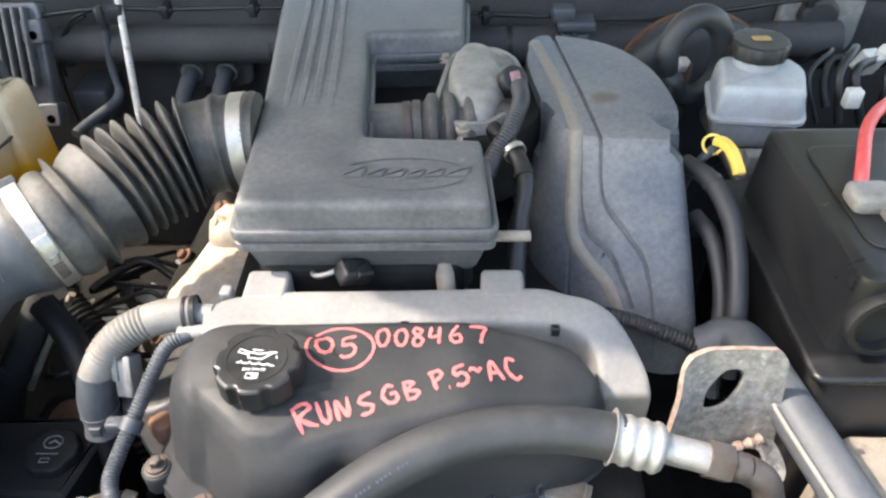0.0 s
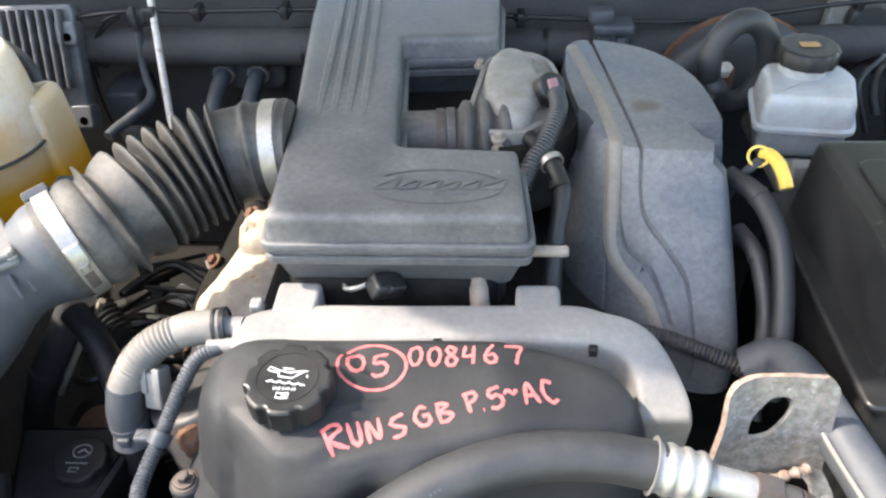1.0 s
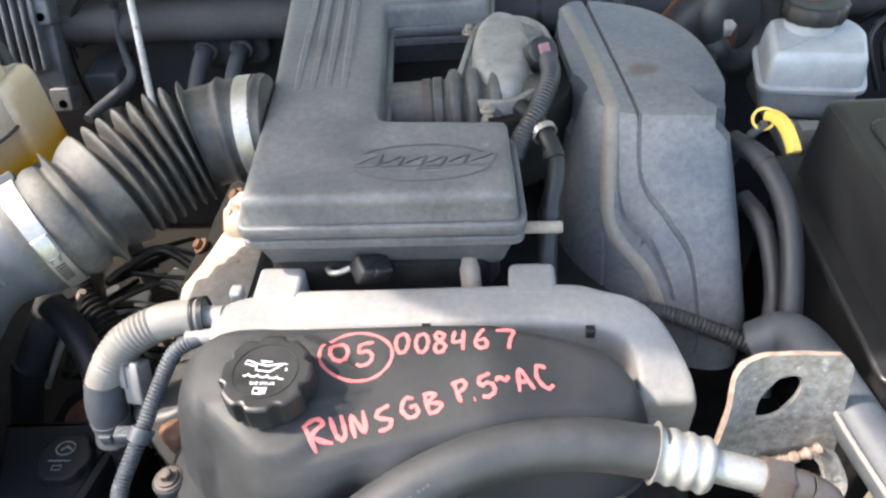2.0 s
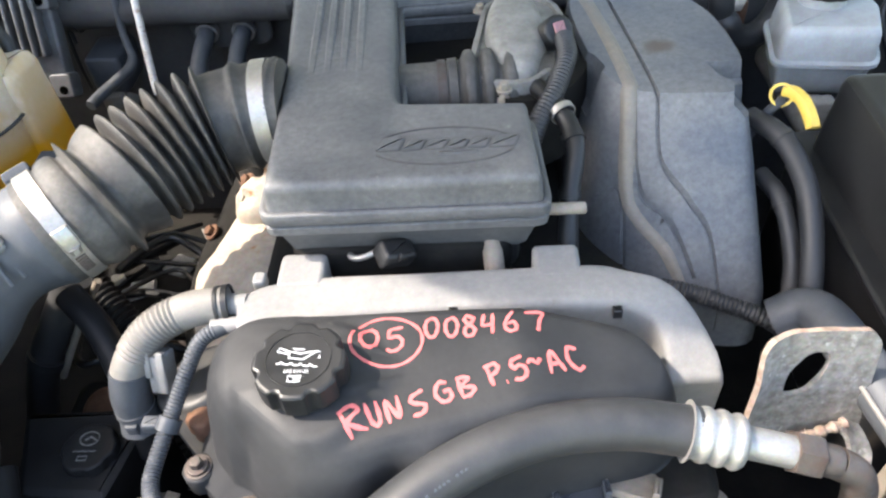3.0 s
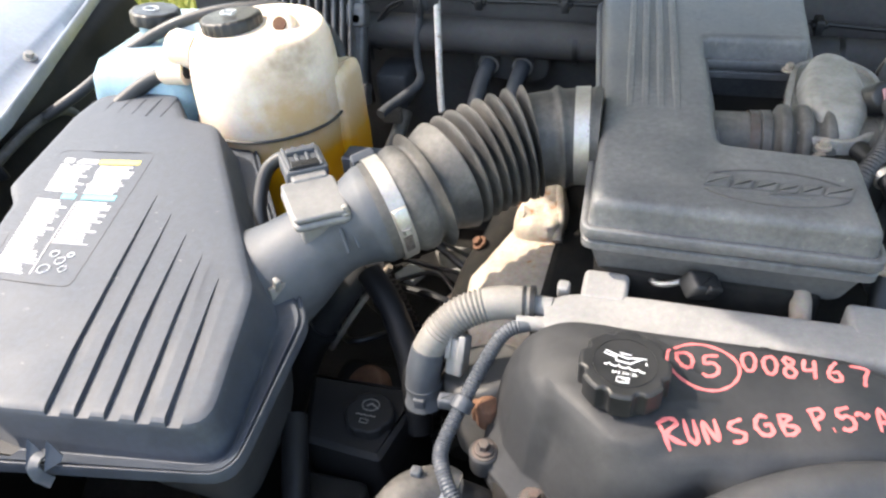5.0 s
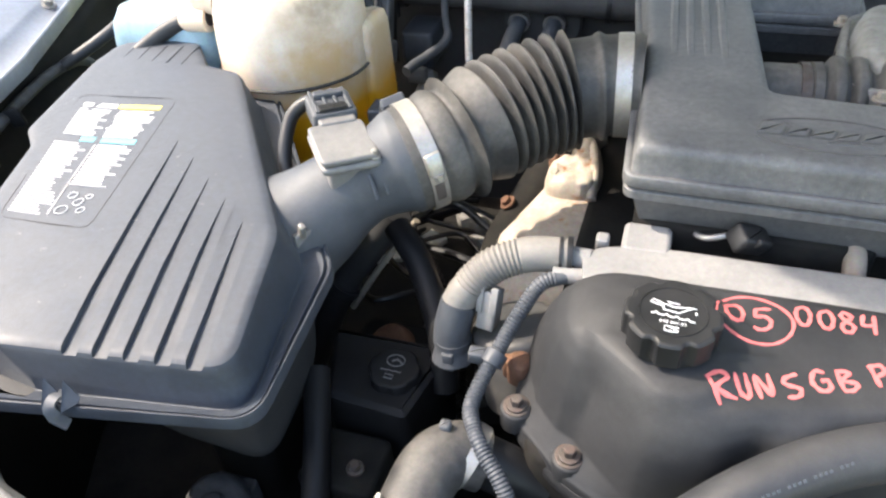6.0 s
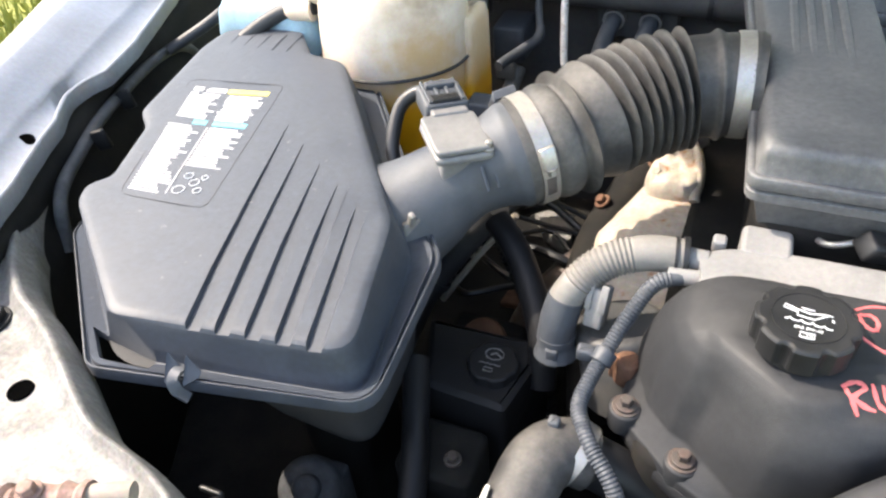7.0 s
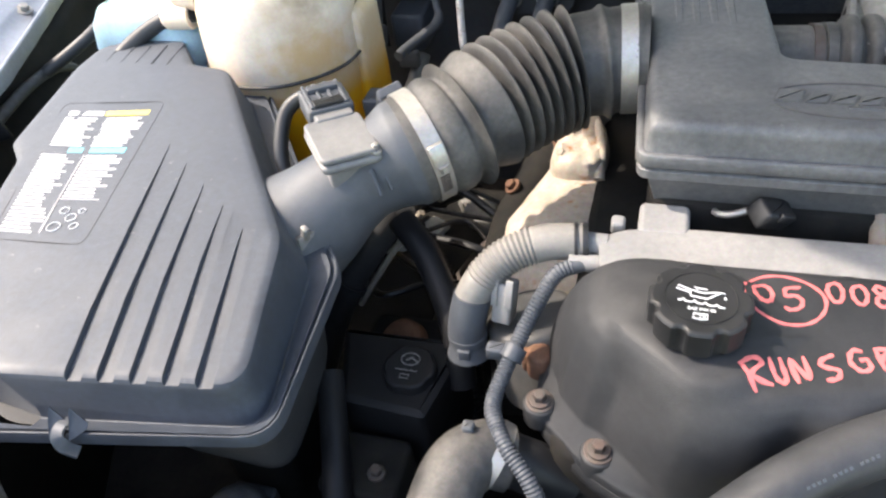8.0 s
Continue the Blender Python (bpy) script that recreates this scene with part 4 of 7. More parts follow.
# ---- intake resonator ----
def resonator():
    r = thing("intake_resonator", "dusty black moulded intake resonator with a raised oval emblem", "air intake")
    corners = [(-0.203, 0.527), (0.052, 0.527), (0.046, 0.655), (-0.078, 0.663), (-0.094, 0.898), (0.030, 0.902), (0.036, 1.085), (-0.250, 1.085), (-0.213, 0.74)]
    radii = [0.014, 0.014, 0.014, 0.004, 0.004, 0.02, 0.03, 0.03, 0.06]
    bm = bmesh.new()
    mould(bm, corners, radii, [(1.0145, 0.003), (1.015, 0.0), (1.0160, -0.0006), (1.0255, -0.0006), (1.0268, 0.0004), (1.0272, 0.0042), (1.0262, 0.0058), (1.0275, 0.0064), (1.0440, 0.0078), (1.0482, 0.0088), (1.0512, 0.0108), (1.0529, 0.0140), (1.0535, 0.0180)])
    lid = part("lid", bm, "resonator", r, smooth=50)
    bm = bmesh.new()
    mould(bm, corners, radii, [(0.956, 0.032), (0.958, 0.024), (0.966, 0.019), (0.998, 0.0100), (1.0005, 0.0085), (1.0015, 0.0030), (1.0022, 0.0012), (1.0100, 0.0008), (1.0110, 0.0020), (1.0118, 0.0045), (1.0150, 0.0045)])
    part("tray", bm, "resonator", r, smooth=40)
    bm = bmesh.new()
    slab(bm, -0.165, 0.03, 0.575, 0.66, 0.90, 0.957, 0.02, 0.006)
    part("neck", bm, "plastic", r)
    for i in range(4):
        bm = bmesh.new()
        x = -0.186 + 0.0165 * i
        sweep(bm, spline([(x + 0.011, 0.69, 1.0490), (x + 0.008, 0.74, 1.0510), (x + 0.003, 0.83, 1.0530), (x - 0.010, 1.05, 1.0540)], 8), 1.0, section=[(-0.0058, -0.006), (-0.0046, 0.0018), (-0.0026, 0.0036), (0.0026, 0.0036), (0.0046, 0.0018), (0.0058, -0.006)])
        part("rib", bm, "resonator", r)
    # emblem: a raised oval with plain bars in place of the lettering
    bm = bmesh.new()
    c = Vector((-0.040, 0.582, 0))
    flat = lambda x, y: 1.0535
    for u0, u1 in ((-2.75, -0.30), (0.25, 2.60)):
        pts = [c + Vector((math.cos(u0 + (u1 - u0) * k / 36) * 0.064, math.sin(u0 + (u1 - u0) * k / 36) * 0.0265, 0)) for k in range(37)]
        ribbon(bm, pts, 0.0018, flat, 0.0010, 0.0006)
    part("emblem_oval", bm, "emblem", r)
    x = c.x - 0.060
    for w, tall in ((0.020, 0.019), (0.016, 0.014), (0.017, 0.014), (0.015, 0.013), (0.016, 0.014), (0.022, 0.016)):
        q = [(x, 0.577), (x + w, 0.577), (x + w + 0.006, 0.577 + tall), (x + 0.006, 0.577 + tall)]
        x += w + 0.0032
        bm = bmesh.new()
        stack(bm, rounded(q, 0.002, 2), [(1.053, 0), (1.0546, 0.0004), (1.055, 0.0014)])
        bar = part("emblem_bar", bm, "resonator", r)
        # dark ribbon round the bar paints the shadow of its edge
        bm = bmesh.new()
        ring = rounded(q, 0.002, 2)
        ribbon(bm, [Vector((p.x, p.y, 0)) for p in ring + ring[:1]], 0.0016, flat, 0.0010, 0.0006)
        part("bar_shade", bm, "emblem", bar, "dark outline painting the shadow round the raised bar")
    bm = bmesh.new()
    slab(bm, c.x - 0.005, c.x + 0.03, 0.569, 0.5735, 1.053, 1.0546, 0.001, 0.0005)
    part("emblem_bar", bm, "resonator", r)
    bm = bmesh.new()
    disc(bm, pose(0.05, 0.552, 1.0, 0, 90, 0), 0.0055, 0.035, 18, 0.001)
    part("nipple", bm, "tan", r)


resonator()


# ---- bellows duct, mass-flow tube and air filter box ----
def bellows():
    b = thing("intake_bellows", "dusty black ribbed rubber intake bellows", "intake hose")
    path, total = even(spline([(-0.417, 0.555, 0.993), (-0.395, 0.571, 0.998), (-0.373, 0.591, 1.003), (-0.349, 0.619, 1.009), (-0.317, 0.650, 1.015), (-0.277, 0.676, 1.021), (-0.228, 0.690, 1.025), (-0.203, 0.6915, 1.0256)], 16), 0.0016)
    first, pitch, count = 0.088, 0.0146, 7
    rad = []
    for _, q in path:
        if q < 0.026:
            r = 0.0548
        elif q < 0.048:
            r = 0.0540 + 0.0052 * math.sin((q - 0.026) / 0.022 * math.pi) ** 0.5
        elif q < 0.066:
            r = 0.0525 + 0.0135 * math.exp(-((q - 0.0565) / 0.0030) ** 2)
        elif q < first:
            r = 0.0525 + 0.0105 * ((q - 0.066) / (first - 0.066)) ** 0.7
        elif q < first + pitch * count:
            k = ((q - first) / pitch) % 1.0
            r = 0.0415 + 0.0215 * (0.5 + 0.5 * math.cos(2 * math.pi * k)) ** 0.62
        else:
            r = 0.0515 + 0.0045 * math.exp(-((q - 0.222) / 0.0045) ** 2) + 0.0022 * math.exp(-((q - 0.256) / 0.003) ** 2)
        rad.append(r)
    bm = bmesh.new()
    sweep(bm, [p for p, _ in path], rad, 56)
    part("bellows", bm, "rubber", b, smooth=80)
    AX = (0.76, 0.63, 0.16)
    for i, (centre, axis, rr, wd) in enumerate((((-0.4055, 0.5630, 0.9955), AX, 0.0556, 0.0165), ((-0.222, 0.6905, 1.0252), (1, 0.10, 0.04), 0.0518, 0.0155))):
        bm = bmesh.new()
        ring_band(bm, centre, axis, rr, wd, 0.0016, 64)
        band = part("hose_clamp", bm, "zinc", b, "bright steel worm-drive clamp")
    bm = bmesh.new()
    out = Vector((0.60, -0.66, 0.30))
    ax = Vector(AX).normalized()
    out = (out - ax * out.dot(ax)).normalized()
    along = ax.cross(out)
    m = Matrix.Translation(Vector((-0.4055, 0.5630, 0.9955)) + out * 0.061) @ Matrix((ax, out, along)).transposed().to_4x4()
    slab(bm, -0.008, 0.008, -0.0055, 0.0015, -0.016, 0.006, 0.003, 0.001, m)
    disc(bm, m @ pose(0, -0.001, 0.006), 0.0050, 0.006, 6, 0.0008)
    disc(bm, m @ pose(0, -0.001, 0.005), 0.0060, 0.0025, 20, 0.0006)
    part("clamp_screw", bm, "zinc", b)
    # threads pressed into the clamp band, and the tail of the band on the far side
    for k in range(7):
        bm = bmesh.new()
        u = 0.30 + 0.055 * k
        d = out * math.cos(u) + along * math.sin(u)
        t = along * math.cos(u) - out * math.sin(u)
        c = Vector((-0.4055, 0.5630, 0.9955)) + d * 0.0574
        slab(bm, -0.006, 0.004, -0.0008, 0.0004, -0.0008, 0.0008, 0.0003, 0.0002, Matrix.Translation(c) @ Matrix((ax, d, t)).transposed().to_4x4())
        part("clamp_thread", bm, "bolt", b)
    bm = bmesh.new()
    back = Vector((-0.75, 0.35, 0.62))
    back = (back - ax * back.dot(ax)).normalized()
    m = Matrix.Translation(Vector((-0.4055, 0.5630, 0.9955)) + back * 0.060 - ax * 0.012) @ Matrix((ax, back, ax.cross(back))).transposed().to_4x4()
    slab(bm, -0.004, 0.004, -0.006, 0.004, -0.030, 0.006, 0.002, 0.001, m)
    slab(bm, -0.003, 0.022, -0.004, 0.006, -0.004, 0.008, 0.003, 0.001, m)
    part("clamp_tail", bm, "duct", b, "grey plastic keeper")


bellows()


def airbox():
    a = thing("air_filter_box", "dusty black plastic air filter box with ribbed lid and label", "air filter")
    high = [(-0.461, 0.277), (-0.490, 0.418), (-0.680, 0.684), (-0.735, 0.695), (-0.785, 0.757), (-0.89, 0.735), (-0.890, 0.675), (-0.857, 0.514), (-0.829, 0.488), (-0.803, 0.402), (-0.819, 0.383), (-0.811, 0.360), (-0.670, 0.245)]
    low = [(-0.437, 0.256), (-0.450, 0.432), (-0.652, 0.715), (-0.728, 0.720), (-0.785, 0.782), (-0.91, 0.755), (-0.908, 0.675), (-0.876, 0.516), (-0.850, 0.486), (-0.826, 0.408), (-0.838, 0.385), (-0.835, 0.355), (-0.685, 0.213)]
    sink = lambda x, y: 0.012 * max(0.0, min(1.0, (0.55 - y) / 0.3)) + 0.010 * max(0.0, min(1.0, (x + 0.66) / 0.2)) * max(0.0, min(1.0, (0.42 - y) / 0.14))
    bm = bmesh.new()
    mould_between(bm, low, high, [0.026, 0.014, 0.014, 0.007, 0.012, 0.02, 0.012, 0.008, 0.008, 0.008, 0.008, 0.012, 0.012],
                  [(0.934, 0, 0.003), (0.936, 0, 0), (0.947, 0, 0), (0.9490, 0, 0.0008), (0.9495, 0.03, 0.001), (0.9495, 0.07, 0), (0.9460, 0.09, 0), (0.9460, 0.15, 0), (0.9505, 0.18, 0), (0.9505, 0.22, 0), (0.9505, 0.64, 0), (0.9515, 0.68, 0), (0.955, 0.71, 0), (0.985, 0.91, 0), (0.9935, 0.962, 0), (0.9978, 1, 0.0008), (0.9995, 1, 0.004), (1.0, 1, 0.009)], sink=sink)
    lid = part("lid", bm, "airbox", a, smooth=50)
    base = [(-0.447, 0.268), (-0.460, 0.425), (-0.66, 0.70), (-0.775, 0.755), (-0.89, 0.73), (-0.86, 0.5), (-0.825, 0.36), (-0.675, 0.232)]
    foot = [(-0.470, 0.290), (-0.480, 0.420), (-0.66, 0.66), (-0.76, 0.70), (-0.82, 0.69), (-0.78, 0.5), (-0.70, 0.42), (-0.575, 0.292)]
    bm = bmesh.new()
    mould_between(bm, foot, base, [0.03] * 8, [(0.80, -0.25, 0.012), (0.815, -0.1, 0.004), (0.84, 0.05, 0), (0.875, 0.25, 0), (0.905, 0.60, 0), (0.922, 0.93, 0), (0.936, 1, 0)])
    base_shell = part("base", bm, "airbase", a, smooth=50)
    bm = bmesh.new()
    stack(bm, rounded([(-0.60, 0.34), (-0.52, 0.34), (-0.53, 0.45), (-0.62, 0.48)], 0.02, 4), [(0.49, 0.0), (0.83, 0.0)])
    part("mount", bm, "dark", a, "dark mounting leg")
    # a corner of the flange beside the chamfer, cut away to imitate a shadow
    bm = bmesh.new()
    stack(bm, rounded([(-0.714, 0.254), (-0.682, 0.2265), (-0.634, 0.2310), (-0.634, 0.2440)], 0.002, 2), [(0.92, 0), (0.985, 0)])
    carve(lid, part("shadow_shape_cutter", bm, "airbox"))
    # grooves pressed into the lid, running out over its front edge
    lid_top = drop_on([lid])
    bm = bmesh.new()
    for i in range(5):
        y0, y1, lean = 0.222 + 0.004 * i, 0.550 - 0.029 * i, -0.252 + 0.009 * i
        x0, x1 = (-0.5955 + 0.0266 * i + lean * (y - 0.262) for y in (y0, y1))
        line = []
        for k, deep in ((0, 0.0040), (0.14, 0.0040), (0.3, 0.0040), (0.45, 0.0036), (0.6, 0.0030), (0.8, 0.0018), (0.93, 0.0007), (1, -0.0008)):
            x, y = x0 + (x1 - x0) * k, y0 + (y1 - y0) * k
            near, far = (lid_top(x0 + lean * (q - y0), q, 0.99) for q in (0.275, 0.305))
            z = lid_top(x, y, 0.99) if y > 0.275 else near + (near - far) / 0.03 * (0.275 - y)
            line.append(Vector((x, y, z - deep)))
        sweep(bm, line, 1.0, section=[(-0.0058, 0), (0.0058, 0), (0.0082, 0.0046), (0.0098, 0.012), (-0.0088, 0.012), (-0.0072, 0.0046)])
    cut = part("groove_cutter", bm, "airbox")
    carve(lid, cut)
    for i in range(5):
        bm = bmesh.new()
        x = -0.86 + 0.022 * i
        sweep(bm, [Vector((x, 0.722 + 0.004 * i, 1.0)), Vector((x + 0.004, 0.690, 0.999))], 0.003, section=[(-1, -0.6), (-0.3, 0.35), (0.3, 0.35), (1, -0.6)])
        part("back_rib", bm, "airbox", a)
    # label with print that cannot be read
    lab = thing("filter_label", "white printed service label on the filter box lid", "label")
    q = [(-0.672, 0.384), (-0.722, 0.612), (-0.845, 0.594), (-0.772, 0.378)]
    qq = [Vector((*p, 0)) for p in q]
    lid_z = drop_on([lid])
    dip = lambda x, y: lid_z(x, y, 1.0) - 1.0
    at = lambda u, v: (qq[3].lerp(qq[0], u)).lerp(qq[2].lerp(qq[1], u), v)
    rng = random.Random(11)

    def bar(u0, u1, v0, v1, mat, z=0.9999, name="print_bar"):
        bm = bmesh.new()
        pts = [at(u0, v0), at(u1, v0), at(u1, v1), at(u0, v1)]
        stack(bm, pts, [(z - 0.0006, 0), (z + 0.0005, 0)], lift=dip)
        part(name, bm, mat, lab)
    bar(0.47, 0.90, 0.885, 0.925, "yprint", name="heading_bar")
    bar(0.10, 0.45, 0.885, 0.925, "paper", name="heading_bar")
    bar(0.52, 0.88, 0.585, 0.625, "teal", name="heading_bar")
    bar(0.30, 0.45, 0.585, 0.625, "teal", name="heading_bar")
    bar(0.485, 0.490, 0.05, 0.57, "paper", name="rule")
    bar(0.50, 0.90, 0.262, 0.267, "paper", name="rule")
    for k in range(11):
        v = 0.635 + 0.022 * k
        bar(0.09, 0.09 + rng.uniform(0.26, 0.38), v, v + 0.0125, "paper")
        bar(0.50 + rng.uniform(-0.02, 0.02), 0.90 - rng.uniform(0.0, 0.09), v, v + 0.0125, "paper")
    for k in range(23):
        v = 0.045 + 0.0232 * k
        bar(0.06, 0.06 + rng.uniform(0.24, 0.40), v, v + 0.0125, "paper")
        if v > 0.27:
            bar(0.51, 0.90 - rng.uniform(0.0, 0.10), v, v + 0.0125, "paper")
    bm = bmesh.new()
    ribbon(bm, rounded(q, 0.012, 4) + [rounded(q, 0.012, 4)[0]], 0.0009, lambda x, y: lid_z(x, y, 1.0), 0.0003, 0.0004)
    part("border", bm, "cap", lab, "thin dark moulded border")
    bm = bmesh.new()
    flat = lambda x, y: lid_z(x, y, 1.0) + 0.0009
    for u, v, r in ((0.60, 0.09, 0.0062), (0.72, 0.15, 0.0052), (0.62, 0.19, 0.0046), (0.80, 0.10, 0.0042), (0.80, 0.19, 0.0034)):
        c = at(u, v)
        ribbon(bm, [c + Vector((math.cos(k * 0.4) * r, math.sin(k * 0.4) * r, 0)) for k in range(17)], 0.0008, flat, 0.0004, 0.0002)
    part("belt_diagram", bm, "print", lab, "white belt routing diagram")
    # latches: two upright fins with a sprung clip between them
    for x, y, rz, big in ((-0.597, 0.228, 8, 0.85), (-0.74, 0.735, 140, 0.8)):
        m = pose(x, y, 0.951, 0, 0, rz) @ Matrix.Scale(big, 4)
        latch = None
        bm = bmesh.new()
        for sx in (-0.014, 0.006):
            w = [m @ Vector(c) for c in ((sx, -0.005, -0.003), (sx + 0.013, 0.006, 0.0), (sx + 0.014, 0.010, 0.004), (sx - 0.001, 0.016, 0.018), (sx - 0.001, 0.013, 0.017))]
            fa = [bm.verts.new(c) for c in w]
            fb = [bm.verts.new(c + m.to_3x3() @ Vector((0.0012, -0.0018, 0.0012))) for c in w]
            bm.faces.new(fa)
            bm.faces.new(fb[::-1])
            for k in range(5):
                bm.faces.new((fa[k], fb[k], fb[(k + 1) % 5], fa[(k + 1) % 5]))
        latch = part("latch", bm, "airbox", a, smooth=20)
        bm = bmesh.new()
        sweep(bm, [m @ p for p in spline([(0.002, 0.012, 0.004), (-0.001, 0.002, 0.008), (-0.002, -0.006, 0.004), (0.001, -0.0095, -0.005), (0.006, -0.0095, -0.011), (0.011, -0.009, -0.016)], 6)], 1.0, section=[(-0.0048, -0.0012), (0.0048, -0.0012), (0.0048, 0.0012), (-0.0048, 0.0012)])
        part("clip", bm, "duct", latch, "dull sprung clip")
    bm = bmesh.new()
    m = pose(-0.490, 0.453, 0.966, 0, 0, 52)
    slab(bm, -0.009, 0.009, -0.003, 0.003, -0.016, 0.001, 0.002, 0.001, m)
    slab(bm, -0.003, 0.003, -0.005, 0.003, -0.004, 0.013, 0.003, 0.0015, m @ pose(0, 0, 0, 18, 0, 0))
    for sx in (-1, 1):
        slab(bm, -0.007, 0.0, -0.0015, 0.0015, 0.001, 0.005, 0.001, 0.0006, m @ pose(sx * 0.004, 0, 0, 0, sx * 25, 0 if sx > 0 else 180))
    part("side_clip", bm, "castalu", a, "bright steel sprung clip", smooth=30)
    return a


airbox()


def airflow_meter():
    f = thing("airflow_tube", "grey plastic intake tube with a square sensor on top", "intake tube")
    path = spline([(-0.60, 0.455, 0.895), (-0.555, 0.475, 0.915), (-0.511, 0.500, 0.940), (-0.479, 0.520, 0.963), (-0.449, 0.536, 0.980), (-0.426, 0.5495, 0.9895), (-0.410, 0.559, 0.9945)], 8)
    bm = bmesh.new()
    n = len(path)
    sweep(bm, path, [0.0425 + 0.023 * min(1, 1.6 * max(0, 1 - k / (n * 0.62))) ** 1.4 + 0.0115 * min(1, max(0, (k / n - 0.58) / 0.28)) ** 1.6 for k in range(n)], 48)
    part("tube", bm, "duct", f, smooth=60)
    m = Matrix.Translation((-0.465, 0.518, 1.026)) @ pose(0, 0, 0, -4, 4, -52) @ Matrix.Scale(0.93, 4)
    bm = bmesh.new()
    slab(bm, -0.028, 0.026, -0.022, 0.022, -0.065, -0.004, 0.006, 0.003, m)
    slab(bm, -0.036, 0.037, -0.031, 0.032, -0.008, 0.001, 0.009, 0.003, m)
    part("sensor", bm, "sensor", f)
    bm = bmesh.new()
    slab(bm, -0.035, 0.034, -0.030, 0.030, 0.0015, 0.008, 0.008, 0.002, m)
    part("sensor_lid", bm, "sensor", f, "pale grey flat sensor lid")
    bm = bmesh.new()
    slab(bm, -0.056, -0.030, -0.016, 0.024, -0.010, 0.010, 0.004, 0.002, m)
    part("socket", bm, "sensor", f)
    bm = bmesh.new()
    slab(bm, -0.088, -0.042, -0.020, 0.028, -0.008, 0.014, 0.004, 0.002, m)
    slab(bm, -0.084, -0.074, -0.012, 0.020, 0.013, 0.019, 0.002, 0.001, m)
    for k in range(4):
        slab(bm, -0.090, -0.046, -0.016 + 0.012 * k, -0.012 + 0.012 * k, 0.0135, 0.0165, 0.001, 0.0008, m)
    plug = part("connector", bm, "duct", f, "grey wiring plug")
    bm = bmesh.new()
    slab(bm, -0.058, -0.046, -0.012, 0.018, 0.0135, 0.0175, 0.001, 0.0006, m)
    part("plug_latch", bm, "cap", plug, "black latch slot")
    hexbolt("sensor_screw", m @ Vector((0.030, 0.025, 0.001)), m.to_3x3() @ Vector((0, 0, 1)), f, 0.0035, 0.0055, "zinc")
    for dx in (-0.006, 0.006):
        bm = bmesh.new()
        w = pose(dx * 0.64, dx * 0.77, 0)
        sweep(bm, [w @ Vector(p) for p in ((-0.430, 0.505, 1.010), (-0.424, 0.499, 1.000), (-0.420, 0.496, 0.990))], 0.0022, 8)
        part("rib", bm, "duct", f)
    tube("sensor_lead", [m @ Vector((-0.086, -0.004, 0.0)), m @ Vector((-0.100, -0.016, -0.004)), m @ Vector((-0.098, -0.036, -0.02)), m @ Vector((-0.07, -0.052, -0.05)), m @ Vector((-0.045, -0.05, -0.08))], 0.0075, "cap", f)


airflow_meter()


